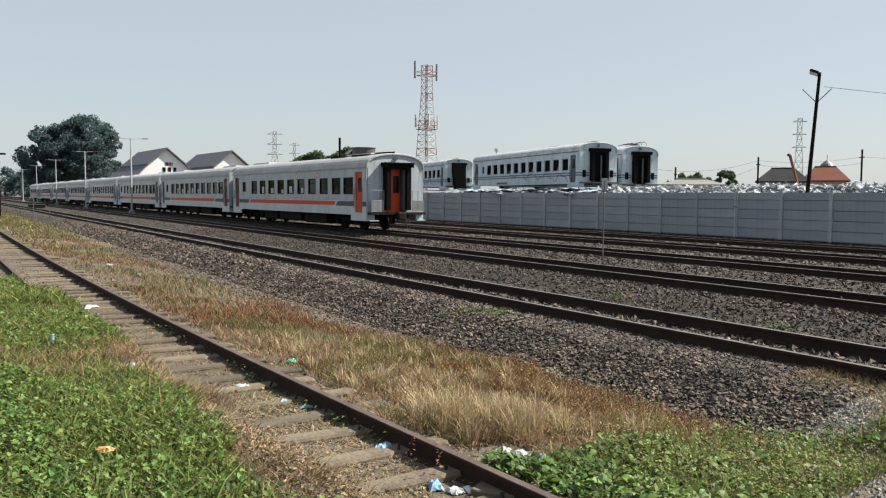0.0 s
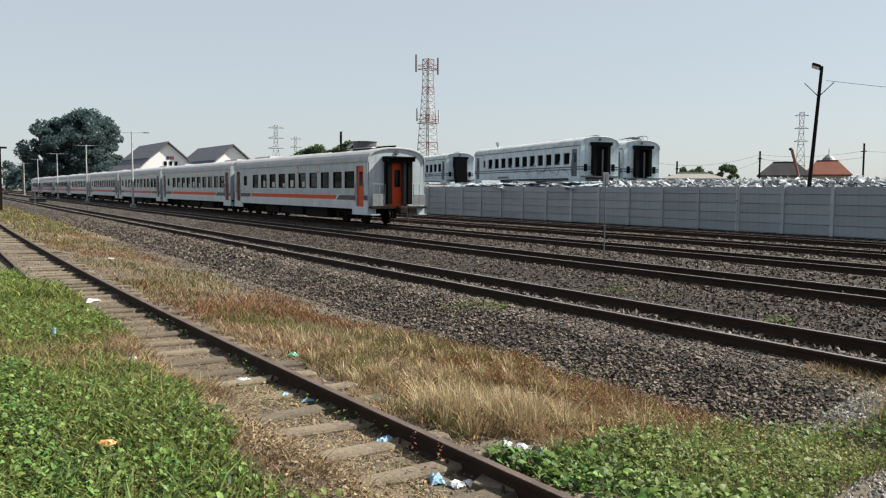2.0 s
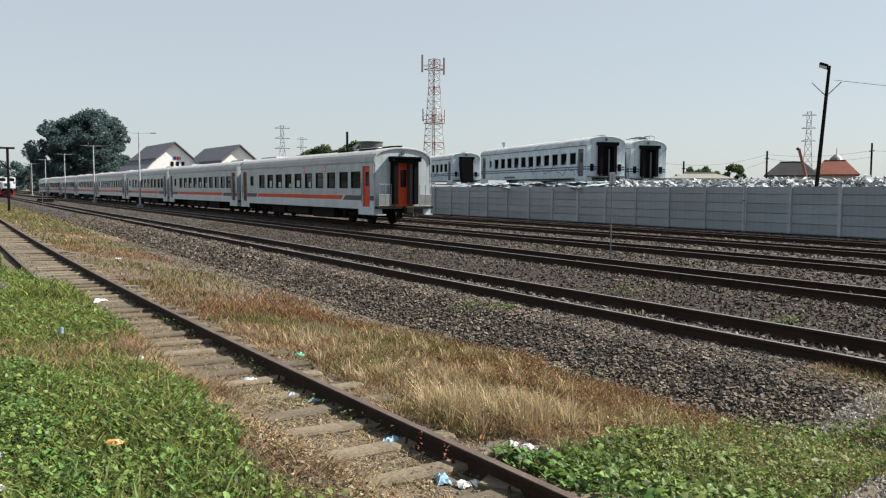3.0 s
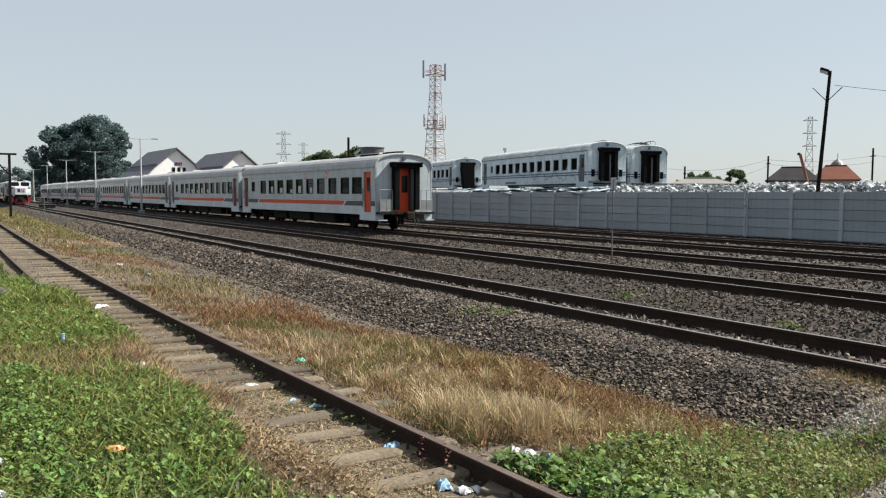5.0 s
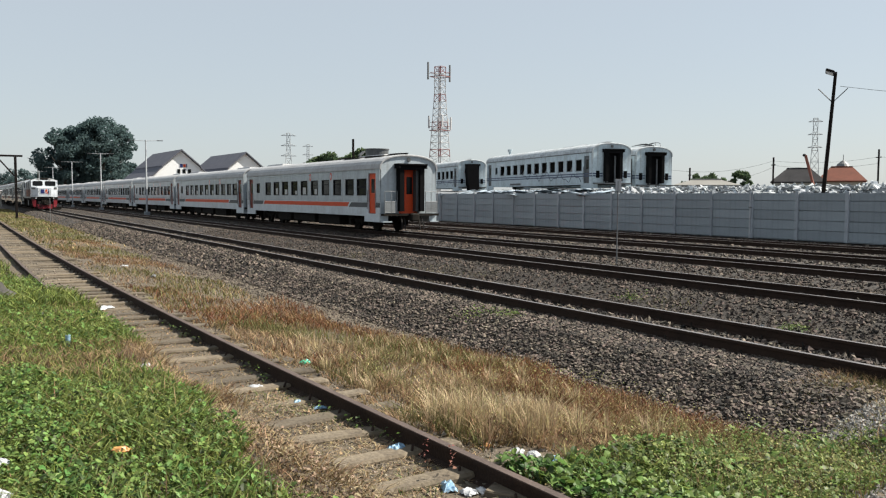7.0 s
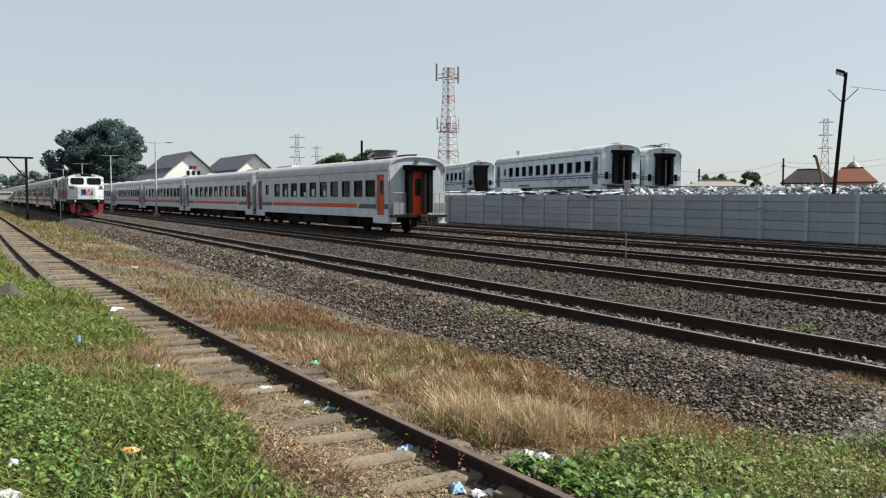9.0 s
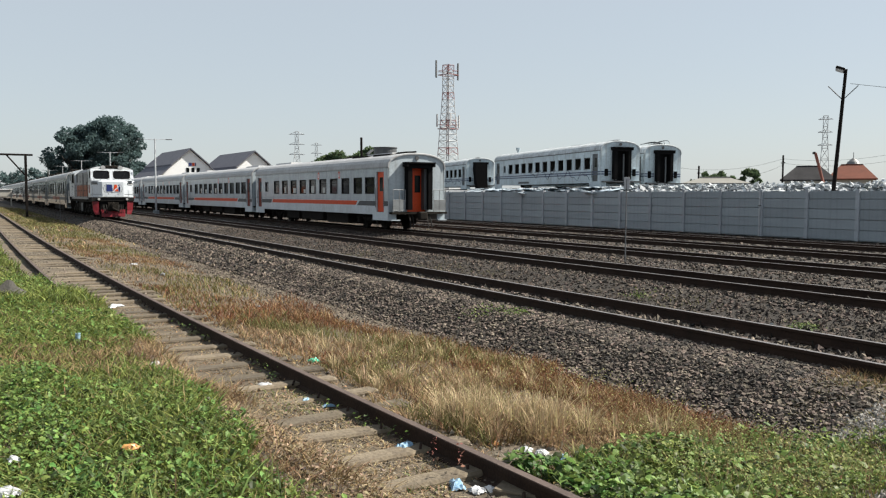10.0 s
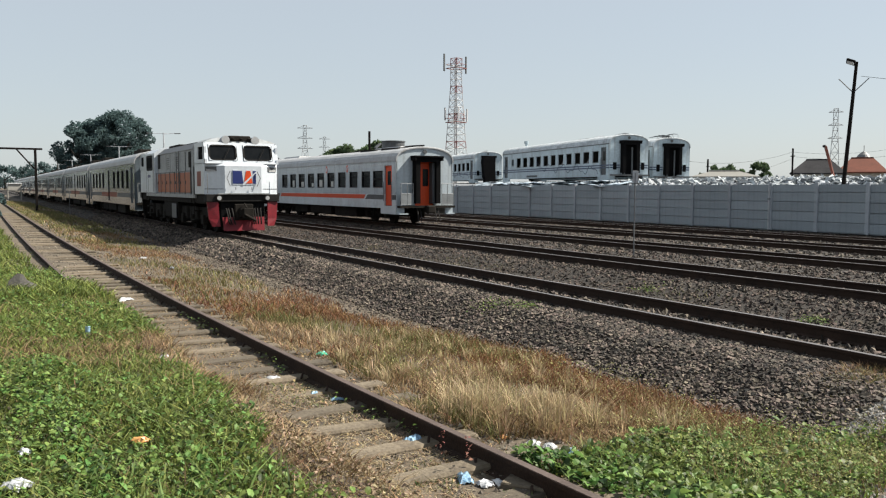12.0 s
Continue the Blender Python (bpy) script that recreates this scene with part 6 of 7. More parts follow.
for _i, (_n, _x, _y, _s, _m, _t) in enumerate((
        ("plastic_bag", 2.51, 7.93, 0.10, M_PLASTIC_W, "crumpled white plastic bag on the sleepers"), ("plastic_wrapper", 3.40, 8.89, 0.08, M_PLASTIC_G, "green plastic wrapper on the dry ground"),
        ("snack_wrapper", 0.86, 5.55, 0.07, M_PLASTIC_Y, "orange snack wrapper in the grass"), ("plastic_bag", 2.82, 5.46, 0.09, M_PLASTIC_B, "blue plastic bag beside the rail"),
        ("plastic_sheet", 2.74, 4.56, 0.075, M_PLASTIC_B, "torn blue plastic sheet between the rails"), ("plastic_scrap", 2.90, 4.38, 0.05, M_PLASTIC_W, "white plastic scrap between the rails"), ("plastic_scrap", 2.95, 4.16, 0.045, M_CREAM, "cream plastic scrap beside the rail"), ("brown_husk", 3.02, 4.33, 0.035, M_DEADLEAF, "small brown husk beside the rail"), ("yellow_fruit", 2.16, 5.15, 0.03, M_PLASTIC_Y, "small yellow fruit on the siding bed"), ("plastic_bag", 2.80, 4.40, 0.07, M_PLASTIC_W, "small white plastic bag between the rails"),
        ("plastic_cup", 3.01, 4.24, 0.04, M_PLASTIC_W, "white plastic cup beside the rail"), ("plastic_bag", 3.88, 4.66, 0.060, M_PLASTIC_B, "pale blue plastic bag at the edge of the weeds"),
        ("paper_scrap", 1.63, 8.85, 0.06, M_PLASTIC_W, "white paper scrap on dry ground"), ("paper_scrap", 2.07, 14.7, 0.12, M_PLASTIC_W, "pale torn paper on the sleepers"),
        ("plastic_bag", 1.74, 7.01, 0.07, M_PLASTIC_W, "dull white plastic bag at the grass edge"), ("dark_wrapper", 1.99, 8.29, 0.06, M_BLACK, "dark wrapper on the sleepers"),
        ("coconut_husk", 3.87, 3.67, 0.06, M_DRY, "round tan husk among the weeds"), ("plastic_scrap", 2.77, 6.88, 0.05, M_PLASTIC_B, "pale blue plastic scrap beside the rail"),
        ("plastic_scrap", 2.67, 7.18, 0.05, M_PLASTIC_B, "pale blue plastic scrap beside the rail"), ("plastic_bag", 3.63, 5.03, 0.070, M_PLASTIC_W, "white plastic bag in a litter heap"),
        ("plastic_bag", 3.72, 4.93, 0.065, M_PLASTIC_W, "white plastic bag in a litter heap"), ("plastic_bag", 3.82, 4.78, 0.060, M_PLASTIC_B, "pale blue bag in a litter heap"),
        ("food_carton", 3.70, 4.80, 0.065, M_CREAM, "cream food carton in a litter heap"), ("brick_piece", 3.62, 4.72, 0.055, M_REDTILE, "broken red brick piece in a litter heap"),
        ("plastic_wrapper", 3.50, 5.25, 0.05, M_PLASTIC_Y, "yellow wrapper in the dry grass"), ("plastic_bag", 0.12, 5.02, 0.10, M_PLASTIC_W, "white plastic bag in the grass"),
        ("plastic_bag", 0.19, 5.68, 0.06, M_PLASTIC_W, "small white bag in the grass"), ("paper_scrap", 2.95, 12.9, 0.07, M_CREAM, "pale paper scrap beside the rail"),
        ("pale_stone", 4.4, 14.2, 0.07, M_RUBBLE, "single pale stone in dry grass"), ("pale_stone", 4.0, 20.5, 0.12, M_RUBBLE, "single pale stone in dry grass"),
        ("plastic_bag", 3.9, 24.0, 0.12, M_PLASTIC_W, "white plastic bag in dry grass"), ("bright_stone", 11.2, 8.75, 0.07, M_RUBBLE, "bright stone on the ballast"))):
    litter(_n, _x, _y, _s, _m, _t, 200 + _i, z=(0.02 if _n == "snack_wrapper" else 0.01 if _x < 0.5 else None))
_c = Geo().tube((1.03, 10.26, -0.16), (1.04, 10.26, 0.07), 0.022, 0.028, n=12)
thing("blue_cup", _c, M_PLASTIC_B, "light blue plastic cup standing in the grass", "litter", "scattered litter")
_old = Geo().box(-0.5, 0.5, -0.1, 0.1, 0, 0.1, pose(0, 0, 0), 0.01)
_o = thing("concrete_block", _old, M_SLEEPER, "short weathered sleeper stub beside the rail", "sleeper")
_o.matrix_basis = pose(3.22, 3.95, -0.30, 0, 0, -55)


# ---- poles in the yard ----
def lamp_pole():
    p = root("lamp_pole", "tall thin grey double-arm lamp pole in the yard", "lamp pole", "yard lamp poles")
    part("pole", Geo().tube((0, 0, 0), (0, 0, 7.3), 0.10, 0.06, n=10), M_LPOLE, p)
    part("base", Geo().box(-0.25, 0.25, -0.25, 0.25, 0, 0.35, bev=0.03), M_WALL, p)
    for k in (-1, 1):
        arm = part("arm", Geo().tube((0, 0, 7.2), (k * 1.0, -k * 0.3, 7.25), 0.03, 0.025, n=8), M_LPOLE, p)
        part("lamp_head", Geo().box(-0.3, 0.3, -0.09, 0.09, -0.04, 0.04, pose(k * 1.25, -k * 0.37, 7.24, 0, 0, -17 if k > 0 else -17), 0.03), M_DGREY, arm)
    return p


_p = lamp_pole()
_p.matrix_basis = pose(15.75, 83.5, -0.25)
for _y in (113, 144, 175, 206):
    copy_thing(_p, pose(15.75, _y, -0.25))

_p = root("marker_post", "thin white marker post with a small blank plate", "post", m=pose(16.2, 17.65, -0.25))
part("pole", Geo().tube((0, 0, 0), (0, 0, 2.4), 0.018, n=8), M_STEEL, _p)
part("plate", Geo().box(-0.07, 0.09, -0.012, 0.012, 2.12, 2.46, pose(0, 0, 0, 0, 0, -30), 0.004), M_TOWERWHITE, _p)

_p = root("steel_portal", "dark steel portal frame over the siding", "portal", m=pose(4.15, 77.5, -0.35))
part("post", Geo().box(-0.10, 0.10, -0.10, 0.10, 0, 5.2, bev=0.015), M_DARKPOLE, _p)
part("post", Geo().box(-4.35, -4.15, -0.10, 0.10, 0, 5.2, bev=0.015), M_DARKPOLE, _p)
part("beam", Geo().box(-5.2, 0.55, -0.09, 0.09, 5.2, 5.36, bev=0.015), M_DARKPOLE, _p)
part("brace", Geo().tube((-0.08, 0, 3.6), (-1.4, 0, 5.22), 0.06, n=8), M_DARKPOLE, _p)
part("brace", Geo().tube((-4.17, 0, 3.6), (-2.9, 0, 5.22), 0.06, n=8), M_DARKPOLE, _p)

_p = root("signal_stake", "thin wooden stake with a pale foot", "post", m=pose(5.7, 66.0, -0.42))
part("stake", Geo().tube((0, 0, 0), (0, 0, 1.9), 0.02, n=6), M_STEEL, _p)

for _x, _y in ((13.6, 146.0), (10.9, 122.0)):
    _p = root("relay_box", "low dark trackside box between the tracks", "trackside box", "trackside boxes", m=pose(_x, _y, -0.3))
    part("body", Geo().box(-1.0, 1.0, -0.5, 0.5, 0, 0.45, bev=0.04), M_UNDER, _p)
    part("lid", Geo().box(-1.05, 1.05, -0.55, 0.55, 0.45, 0.52, bev=0.02), M_DGREY, _p)

_p = root("flood_light_pole", "dark leaning pole with a flood lamp behind the wall", "lamp pole", m=pose(32.75, 22.65, 1.4))
_top = Vector((0.05, -0.40, 5.75))
part("pole", Geo().tube((0, 0, 0), _top, 0.09, 0.065, n=12), M_DARKPOLE, _p)
_h = Geo().box(-0.24, 0.24, -0.19, 0.19, -0.05, 0.05, pose(-0.15, -0.27, 5.74, 22, 12, 35), 0.025)
part("lamp_head", _h, M_DARKPOLE, _p)
part("lens", Geo().box(-0.19, 0.19, -0.15, 0.15, -0.06, -0.052, pose(-0.15, -0.27, 5.74, 22, 12, 35)), M_LAMP, _p)
for _k in (-1, 1):
    part("bracket", Geo().tube((0.03, -0.31, 4.45), (0.03 + _k * 0.42, -0.31 - _k * 0.42, 5.05), 0.022, n=6), M_STEEL, _p)


def wire(p, q, sag, r=0.012, n=14):
    g = Geo()
    p, q = Vector(p), Vector(q)
    pts = [p.lerp(q, i / n) - Vector((0, 0, sag * 4 * (i / n) * (1 - i / n))) for i in range(n + 1)]
    g.loft([[(a.x + r, a.y, a.z), (a.x, a.y, a.z + r), (a.x - r, a.y, a.z), (a.x, a.y, a.z - r)] for a in pts])
    return thing("overhead_wire", g, M_DARKPOLE, "thin dark overhead wire between poles", "wire", "overhead wires")


wire((32.85, 22.05, 6.52), (45.0, 20.3, 6.42), 0.06, 0.009)


# ---- far things ----
def tree(x, y, h, w, seed, n_cl=46, n_lf=190, leaf=0.42, low=0.25, leafage=None):
    r = np.random.default_rng(seed)
    t = root("tree", "large dense dark green broadleaf tree", "tree", "far trees", m=pose(x, y, -0.3))
    g = Geo().tube((0, 0, 0), (0, 0, h * 0.45), w * 0.035 + 0.1, w * 0.02 + 0.05, n=9)
    for i in range(7):
        a = i * 0.9 + r.random()
        g.tube((0, 0, h * (0.25 + 0.03 * i)), (math.cos(a) * w * 0.33, math.sin(a) * w * 0.33, h * (0.5 + 0.05 * i)), w * 0.015 + 0.04, 0.04, n=6)
    part("trunk", g, M_BARK, t)
    c = []
    for i in range(n_cl):
        a, e, k = r.random() * 6.283, r.random(), 0.55 + 0.45 * r.random()
        z = low + (1 - low) * e
        rad = w * 0.5 * math.sqrt(max(0.08, 1 - (2 * (z - low) / (1 - low) - 0.9) ** 2 * 0.8)) * k
        c.append((math.cos(a) * rad, math.sin(a) * rad, h * z * 0.93, w * (0.07 + 0.07 * r.random())))
    c = np.array(c)
    idx = r.integers(0, n_cl, n_cl * n_lf)
    n = len(idx)
    d = r.normal(size=(n, 3))
    d /= np.linalg.norm(d, axis=1)[:, None]
    p = c[idx, :3] + d * (c[idx, 3] * (0.5 + 0.6 * r.random(n)))[:, None] * np.array([1, 1, 0.8])
    u = r.normal(size=(n, 3))
    u /= np.linalg.norm(u, axis=1)[:, None]
    v = np.cross(u, r.normal(size=(n, 3)))
    v /= np.linalg.norm(v, axis=1)[:, None]
    s = (leaf * (0.5 + r.random(n)))[:, None]
    P = np.stack([p - u * s, p - v * s * 0.5, p + u * s, p + v * s * 0.5], 1).reshape(-1, 3)
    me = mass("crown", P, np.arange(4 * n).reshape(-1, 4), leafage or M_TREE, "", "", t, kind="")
    return t


tree(28.5, 279, 23, 16, 1, n_cl=70)
tree(39.5, 279, 27, 20, 2, n_cl=110)
tree(34.0, 283, 25, 17, 3, n_cl=70)
tree(45.0, 285, 20, 11, 4, n_cl=40)
for _i, (_x, _y, _h, _w) in enumerate(((51.8, 130, 9.0, 5.0), (54.0, 129.5, 10.0, 6.5), (56.5, 128, 10.6, 7.0), (59.5, 126.5, 10.9, 6.5), (36, 345, 13, 14), (42, 335, 14, 14), (34, 315, 11, 9), (-6, 285, 9, 10), (-11, 330, 10, 14), (48, 900, 26, 44), (75, 880, 24, 44), (22, 930, 22, 44), (-5, 900, 20, 40), (105, 860, 24, 44),
                                       (70.0, 64.4, 5.0, 3.4), (71.4, 62.8, 4.8, 3.0), (73.3, 60.7, 5.3, 2.4))):
    mid = 120 < _y < 135
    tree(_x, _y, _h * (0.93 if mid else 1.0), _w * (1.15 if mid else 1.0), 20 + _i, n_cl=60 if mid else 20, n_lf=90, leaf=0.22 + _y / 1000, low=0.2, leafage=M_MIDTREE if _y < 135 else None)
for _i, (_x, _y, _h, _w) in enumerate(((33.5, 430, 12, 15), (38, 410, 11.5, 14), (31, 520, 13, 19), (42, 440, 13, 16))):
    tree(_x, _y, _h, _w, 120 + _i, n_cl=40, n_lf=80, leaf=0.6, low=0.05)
# row of trees beside the line, which the coach sides mirror
for _i, (_x, _y, _h, _w) in enumerate(((-12, 96, 8, 7), (-13, 122, 10, 9), (-16, 152, 12, 10), (-14, 190, 11, 10), (-17, 236, 13, 12))):
    tree(_x, _y, _h, _w, 140 + _i, n_cl=34, n_lf=90, leaf=0.32, low=0.1, leafage=M_NEARTREE)
tree(0.22, 30, 3.9, 1.15, 50, n_cl=22, n_lf=60, leaf=0.06, low=0.3)
_r = root("tree_stump", "dark rotten stump in the grass", "stump", m=pose(0.52, 15.2, -0.12))
part("wood", Geo().blob((0, 0, 0), 0.22, 0.16, 0.16, 91, 0.3), M_BARK, _r)


def palm(x, y, h, seed):
    r = random.Random(seed)
    t = root("palm_tree", "tall palm tree with drooping green fronds", "palm tree", "far trees", m=pose(x, y, -0.3))
    part("trunk", Geo().tube((0, 0, 0), (0.3, 0, h), 0.26, 0.18, n=8), M_BARK, t)
    for i in range(13):
        a = i * 0.4833 * 2 + r.uniform(-0.2, 0.2)
        up = r.uniform(-0.1, 1.2)
        g = Geo()
        pts = [(d, up * d * 0.8 - 0.22 * d * d) for d in (0, 0.8, 1.6, 2.4, 3.2)]
        for k in (-1, 1):
            for j in range(18):
                d = 0.2 + j * 0.17
                z = up * d * 0.8 - 0.22 * d * d
                c, s = math.cos(a), math.sin(a)
                p0, p1 = (d * c + 0.3, d * s, h + z), ((d + 0.3) * c + 0.3, (d + 0.3) * s, h + z - 0.03)
                q = (d * c - k * 0.55 * s + 0.35 * c + 0.3, d * s + k * 0.55 * c + 0.35 * s, h + z - 0.25)
                g.add([p0, p1, q], [(0, 1, 2)])
        part("frond", g, M_TREE, t)
    return t


palm(29.9, 400, 17.0, 3)


def station_house(x, y, w, length, eave, apex, turn, red=False):
    """Gabled hall; its gable stands at y = 0 and faces -y, the ridge runs back along +y."""
    hs = root("station_house", "white gabled station hall with a dark stepped tile roof", "house", "station halls", m=pose(x, y, -0.2, 0, 0, turn))
    k = (apex - eave) / (w / 2)
    part("wall", Geo().prism_y([(-w / 2, 0), (w / 2, 0), (w / 2, eave), (0, apex), (-w / 2, eave)], 0, length), M_PLASTER, hs)
    for s in (-1, 1):
        g = Geo()
        for a, b, dz in ((0, 0.52, 0.42), (0.50, 1.12, 0.12)):
            p = [(s * w / 2 * a, apex - k * w / 2 * a + dz), (s * w / 2 * b, apex - k * w / 2 * b + dz)]
            g.loft([[(p[0][0], yy, p[0][1]), (p[1][0], yy, p[1][1]), (p[1][0], yy, p[1][1] - 0.28), (p[0][0], yy, p[0][1] - 0.28)] for yy in (-0.7, length + 0.7)])
        part("roof", g, M_TILEB, hs)
    if not red:
        for i in (-1, 0, 1):
            wn = part("window", Geo().box(i * 1.15 - 0.32 + 0.6, i * 1.15 + 0.32 + 0.6, -0.08, 0.05, eave + 2.1, eave + 3.1), M_GLASS, hs)
            part("window_frame", Geo().box(i * 1.15 - 0.4 + 0.6, i * 1.15 + 0.4 + 0.6, -0.12, 0.0, eave + 2.0, eave + 2.1), M_PLASTER, wn)
        for x0, x1, m in ((-0.3, 0.3, M_NAVY), (0.4, 0.95, M_ORANGE), (1.05, 1.25, M_NAVY)):
            part("logo_bar", Geo().box(x0, x1, -0.07, 0.0, eave + 3.5, eave + 4.2), m, hs)
    else:
        part("red_band", Geo().box(-0.9, 4.4, -0.07, 0.0, eave + 2.55, eave + 2.85), M_ORANGE, hs)
        part("red_band", Geo().box(-1.2, 3.4, -0.07, 0.0, eave + 1.9, eave + 2.2), M_ORANGE, hs)
    return hs


station_house(42.3, 185, 16.5, 25, 4.6, 11.6, 2)
station_house(55.6, 181.5, 16.5, 25, 4.4, 11.3, 2, True)


def lattice(name, x, y, h, wb, wt, label, category, step, material, arms=(), red_every=0, z0=-0.3, r=0.09, group=""):
    t = root(name, label, category, group, m=pose(x, y, z0, 0, 0, 20 if red_every else -math.degrees(math.atan2(x, y))))
    n = max(3, round(h / step))
    hw = lambda z: (wb + (wt - wb) * min(1, z / (h * 0.8))) / 2
    for i in range(n):
        za, zb = h * i / n, h * (i + 1) / n
        a, b = hw(za), hw(zb)
        g = Geo()
        ca = [(-a, -a), (a, -a), (a, a), (-a, a)]
        cb = [(-b, -b), (b, -b), (b, b), (-b, b)]
        for j in range(4):
            k = (j + 1) % 4
            g.tube((*ca[j], za), (*cb[j], zb), r, n=5)
            g.tube((*ca[j], za), (*cb[k], zb), r * 0.5, n=4)
            g.tube((*ca[k], za), (*cb[j], zb), r * 0.5, n=4)
            g.tube((*cb[j], zb), (*cb[k], zb), r * 0.6, n=4)
        if red_every:
            g.tube((-0.35, 0.2, za), (-0.35, 0.2, zb), 0.09, n=4).tube((0.35, 0.2, za), (0.35, 0.2, zb), 0.09, n=4).tube((-0.35, 0.2, zb), (0.35, 0.2, zb), 0.06, n=4)
        part("section", g, M_TOWERRED if red_every and i % 4 == 3 else material, t)["kind"] = "stuff"
    for z, half in arms:
        part("cross_arm", Geo().tube((-half, 0, z), (half, 0, z), r * 1.3, n=5).tube((-half, 0, z), (0, 0, z + half * 0.35), r * 0.7, n=4).tube((half, 0, z), (0, 0, z + half * 0.35), r * 0.7, n=4), material, t)
    return t


_t = lattice("telecom_tower", 113.5, 194.3, 37.2, 5.3, 2.15, "red and white lattice telecom tower with antennas", "tower", 1.9, M_TOWERWHITE, red_every=2, r=0.11)
for _k, (_a, _z, _hh) in enumerate(((0.3, 33.5, 4.6), (3.2, 33.5, 4.6), (1.2, 20.5, 3.2), (2.6, 20.6, 3.4), (4.4, 20.8, 3.2), (5.6, 20.2, 3.4), (0.2, 20.4, 3.0))):
    _rr = 3.9 if _z > 30 else 3.0
    _c, _s = math.cos(_a - 0.35), math.sin(_a - 0.35)
    part("antenna", Geo().box(_rr * _c - 0.2, _rr * _c + 0.2, _rr * _s - 0.15, _rr * _s + 0.15, _z, _z + _hh).tube((0, 0, _z + 1.6), (_rr * _c, _rr * _s, _z + 1.6), 0.06, n=5), M_DGREY if _z > 30 else M_TOWERWHITE, _t)
for _z in (20.0, 34.5):
    _g = Geo()
    for _j in range(4):
        _q = [(-2, -2), (2, -2), (2, 2), (-2, 2)]
        _g.tube((*_q[_j], _z), (*_q[(_j + 1) % 4], _z), 0.12, n=5)
        _g.tube((*_q[_j], _z + 1.1), (*_q[(_j + 1) % 4], _z + 1.1), 0.06, n=5)
    part("platform_rail", _g, M_TOWERRED, _t)
# Steel made paler and bluer: the haze of distance is in its colour.
M_PYLON = mat("hazed_pylon_steel", (0.36, 0.385, 0.41), None, 0.7, bump=0)
for _x, _y, _h in ((136.1, 376.1, 32), (199, 512.7, 36), (286, 201.7, 33)):
    lattice("power_pylon", _x, _y, _h, 4.6 if _x > 250 else 6.0, 1.6, "grey lattice power pylon far away", "pylon", 4.0, M_PYLON, arms=[(_h * k, 2.6 if _x > 250 else 3.6) for k in (0.66, 0.81, 0.96)], r=0.12, group="power pylons")

# water tank and flood lamp beyond the standing train
_p = root("water_tank", "grey round water tank on a steel stand", "water tank", m=pose(39.4, 81, -0.2))
part("tank", Geo().tube((0, 0, 6.2), (0, 0, 7.0), 1.25, n=24).tube((0, 0, 6.95), (0, 0, 7.05), 1.33, n=24), M_DGREY, _p)
for _a, _b in ((-0.8, -0.8), (0.8, -0.8), (0.8, 0.8), (-0.8, 0.8)):
    part("leg", Geo().tube((_a, _b, 0), (_a, _b, 6.2), 0.09, n=6), M_DARKPOLE, _p)
_p = root("flood_light_pole", "dark pole with a tilted flood lamp", "lamp pole", m=pose(32.9, 72.9, -0.2))
part("pole", Geo().tube((0, 0, 0), (0, 0, 7.4), 0.12, n=8), M_DARKPOLE, _p)
part("lamp_head", Geo().box(-0.35, 0.35, -0.25, 0.25, -0.08, 0.08, pose(0.75, -0.3, 6.0, 0, -40, 0), 0.03), M_STEEL, _p)
part("arm", Geo().tube((0, 0, 5.6), (0.7, -0.3, 5.9), 0.05, n=6), M_DARKPOLE, _p)


def hip_house(x, y, w, deep, eave, apex, turn, roof, label):
    """Hipped roof over plain walls; the ridge runs along local x."""
    hs = root("house", label, "house", "houses beyond the yard", m=pose(x, y, -0.2, 0, 0, turn))
    part("wall", Geo().box(-w / 2 + 0.5, w / 2 - 0.5, -deep / 2 + 0.5, deep / 2 - 0.5, 0, eave, bev=0.02), M_CREAM, hs)
    a, b, q = w / 2, deep / 2, w * 0.22
    part("roof", Geo().add([(-a, -b, eave), (a, -b, eave), (a, b, eave), (-a, b, eave), (-q, 0, apex), (q, 0, apex), (-a, -b, eave - 0.15), (a, -b, eave - 0.15), (a, b, eave - 0.15), (-a, b, eave - 0.15)],
                           [(0, 1, 5, 4), (1, 2, 5), (2, 3, 4, 5), (3, 0, 4), (6, 7, 1, 0), (7, 8, 2, 1), (8, 9, 3, 2), (9, 6, 0, 3), (9, 8, 7, 6)]), roof, hs)
    part("ridge_tile", Geo().tube((-q, 0, apex + 0.02), (q, 0, apex + 0.02), 0.10, n=6), roof, hs)
    for i in (-1, 1):
        part("window", Geo().box(i * w * 0.2 - 0.5, i * w * 0.2 + 0.5, -deep / 2 + 0.42, -deep / 2 + 0.55, eave * 0.35, eave * 0.75), M_GLASS, hs)
    return hs


hip_house(89.0, 64.9, 6.2, 6.5, 3.9, 5.55, -54, M_TILE, "low house with a dark grey hipped tile roof")
hip_house(100.0, 66.5, 5.9, 6.5, 4.2, 6.05, -56, M_REDTILE, "low house with a red terracotta hipped roof")
hip_house(66.0, 58.8, 6.5, 4.0, 3.2, 3.75, -47, M_SHED, "low shed with a pale sheet roof")
hip_house(112.0, 56.0, 16.0, 5.0, 4.0, 4.7, -60, M_DGREY, "long low shed with a grey roof")
_p = root("mosque_dome", "small silver dome with a finial on a drum", "dome", m=pose(125, 82.9, 0.5))
part("drum", Geo().tube((0, 0, 0), (0, 0, 5.6), 1.15, n=16).box(-1.3, 1.3, -1.3, 1.3, -0.7, 4.6), M_PLASTER, _p)
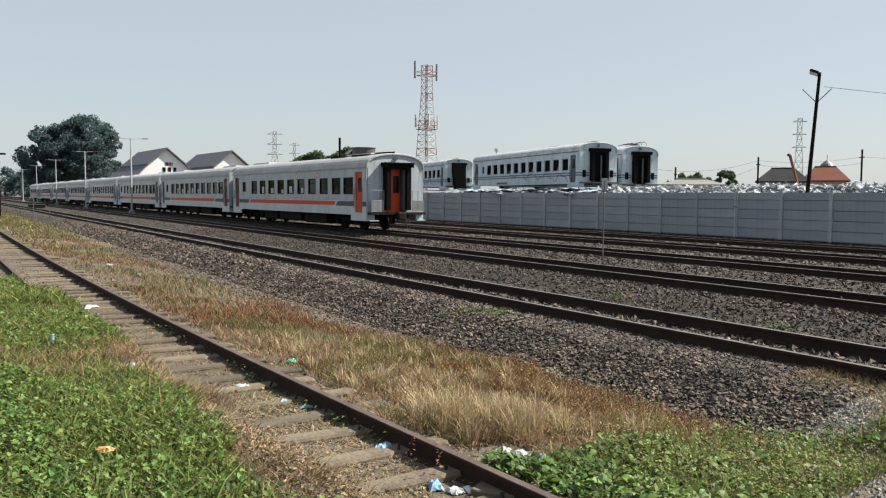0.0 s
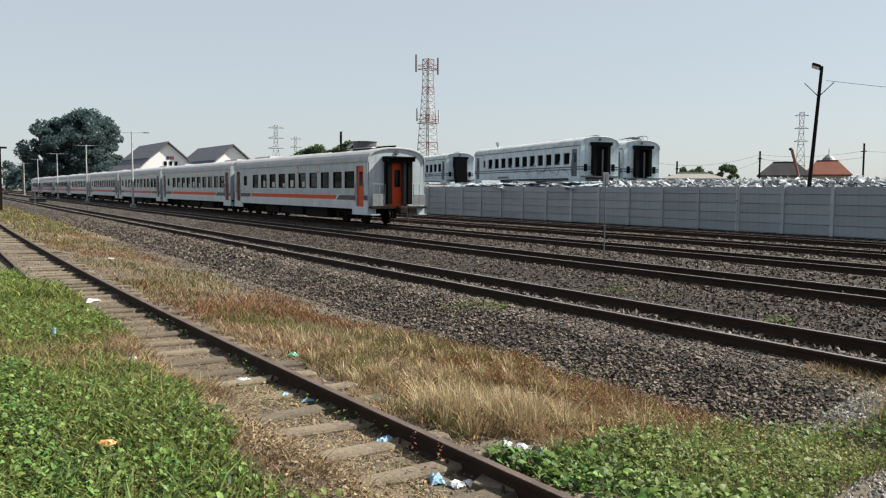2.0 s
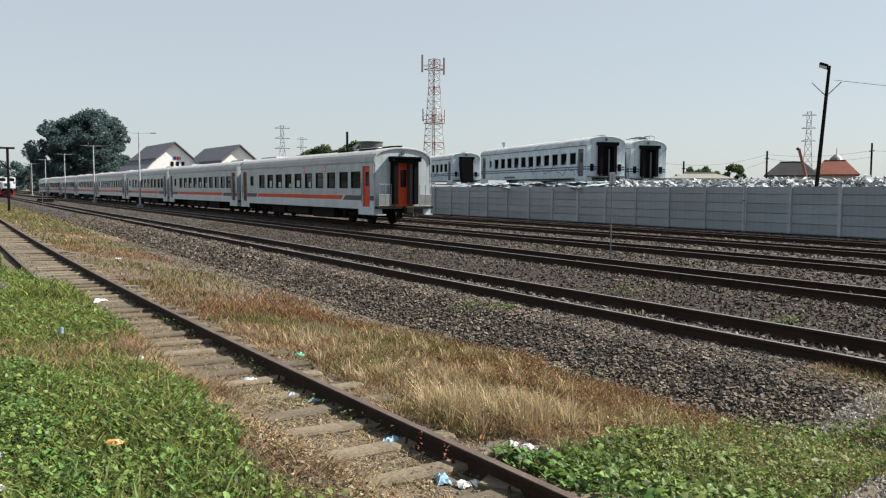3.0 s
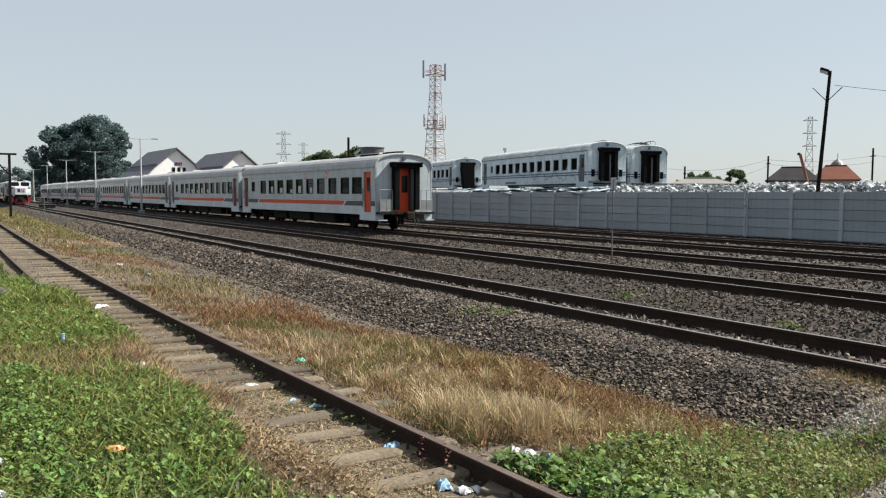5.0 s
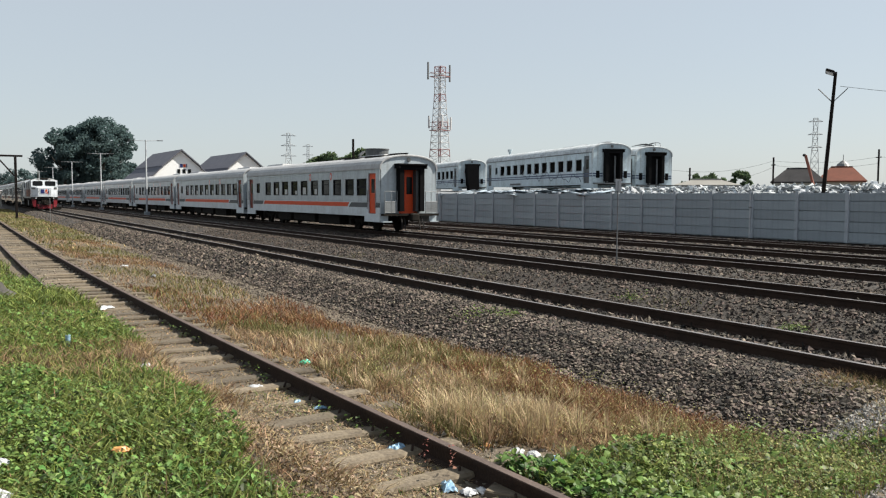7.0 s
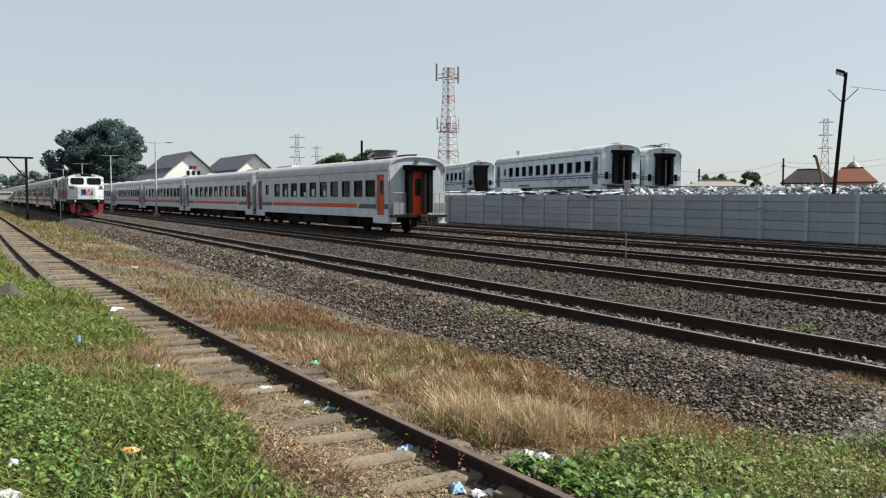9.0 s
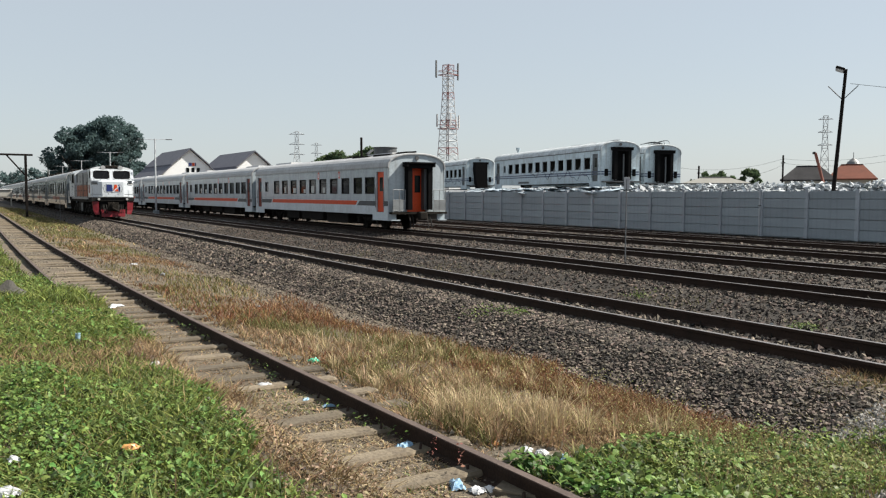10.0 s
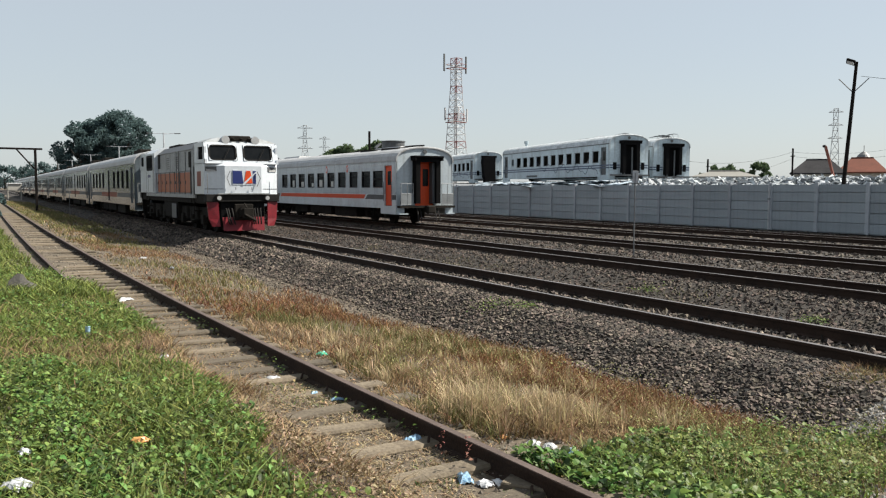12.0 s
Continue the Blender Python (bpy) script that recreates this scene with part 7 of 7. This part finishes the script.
part("dome", Geo().loft([[(1.15 * c * math.cos(i * 0.3927), 1.15 * c * math.sin(i * 0.3927), 5.6 + z * 0.85) for i in range(16)] for c, z in ((0.95, 0), (1.05, 0.5), (0.98, 1.0), (0.75, 1.5), (0.4, 1.9), (0.08, 2.2))]), M_STEEL, _p)
part("finial", Geo().tube((0, 0, 6.95), (0, 0, 8.4), 0.05, n=6), M_STEEL, _p)
M_BOOM = mat("faded_red_orange_paint", (0.20, 0.055, 0.03), (0.13, 0.04, 0.025), 0.6, scale=2, fine=10, bump=0.05)
_p = root("excavator", "orange excavator boom raised over the rubble", "excavator", m=pose(61.5, 43.0, 1.9))
part("body", Geo().box(-1.3, 1.3, -1.3, 1.3, -0.9, 0.2, bev=0.1), M_LORANGE, _p)
part("track", Geo().box(-1.5, -0.9, -1.8, 1.8, -2.0, -0.9, bev=0.15), M_BLACK, _p)
part("track", Geo().box(0.9, 1.5, -1.8, 1.8, -2.0, -0.9, bev=0.15), M_BLACK, _p)
part("boom", Geo().loft([[(-0.09, 0.05, 0.1), (0.09, 0.05, 0.1), (0.09, 0.2, 0.1), (-0.09, 0.2, 0.1)], [(-0.57, 0.82, 3.35), (-0.46, 0.76, 3.4), (-0.46, 0.9, 3.45), (-0.57, 0.98, 3.4)]]), M_BOOM, _p)
part("stick_joint", Geo().tube((-0.75, 0.85, 3.38), (-0.42, 1.0, 3.42), 0.11, n=10), M_BLACK, _p)
for _x, _y, _h in ((79.2, 61, 6.3), (85.2, 52.4, 7.0), (73.5, 68.0, 5.2), (62.5, 64.3, 6.0)):
    _p = root("utility_pole", "thin dark utility pole with a short cross-arm", "utility pole", "utility poles", m=pose(_x, _y, -0.2))
    part("pole", Geo().tube((0, 0, 0), (0, 0, _h + 0.2), 0.10, n=8), M_DARKPOLE, _p)
    part("cross_arm", Geo().box(-0.5, 0.5, -0.05, 0.05, _h - 0.7, _h - 0.6, pose(0, 0, 0, 0, 0, 60)), M_DARKPOLE, _p)
wire((79.2, 61, 5.9), (85.2, 52.4, 6.2), 0.4, 0.011)
wire((79.2, 61, 5.4), (85.2, 52.4, 5.5), 0.4, 0.011)
wire((85.2, 52.4, 6.2), (92, 42, 6.4), 0.4, 0.011)
wire((79.2, 61, 5.9), (62.5, 64.3, 5.2), 1.0, 0.011)
wire((79.2, 61, 5.2), (66, 58, 3.2), 0.3, 0.011)
_p = root("trackside_hut", "small cream hut on short posts beside the track", "hut", m=pose(4.85, 149, -0.3))
part("body", Geo().box(-1.0, 1.0, 0, 2.2, 1.5, 2.6, bev=0.03), M_CREAM, _p)
for _a, _b in ((-0.95, 0.1), (0.95, 0.1), (-0.95, 2.1), (0.95, 2.1)):
    part("post", Geo().box(_a - 0.07, _a + 0.07, _b - 0.07, _b + 0.07, 0, 1.5), M_CREAM, _p)
part("roof", Geo().box(-1.1, 1.1, -0.15, 2.35, 2.6, 2.7, bev=0.02), M_PLASTER, _p)
_p = root("drain_pipe", "pale vertical pipe fixed to the wall", "pipe", m=pose(WALL_X - 0.16, 25.55, -0.16))
part("pipe", Geo().tube((0, 0, 0), (0, 0, 2.1), 0.045, n=8), M_TOWERWHITE, _p)
part("clamp", Geo().box(-0.06, 0.08, -0.06, 0.06, 1.4, 1.45), M_STEEL, _p)


# ---- movement ----
def loco_y(t):
    """Way of the locomotive's face along the main track."""
    return 205.49 - 14.298 * t - 0.0268 * t * t


def motions():
    ts = [i * 0.5 for i in range(25)]
    walk(LOCO, [(t, pose(T1, loco_y(t), 0)) for t in ts])
    for i, c in enumerate(ARRIVING):
        walk(c, [(t, pose(T1, loco_y(t) + 14.95 + 20.92 * i, 0)) for t in ts])
    wheels = [(a, 0.457) for a in AXLES] + [(o, 0.39) for c in ARRIVING for o in c.children_recursive if o.name.startswith("wheelset")]
    for a, r in wheels:
        y, z = a.location.y, a.location.z
        walk(a, [(i / 30, pose(0, y, z, math.degrees((205.49 - loco_y(i / 30)) / r), 0, 0)) for i in range(361)])


motions()
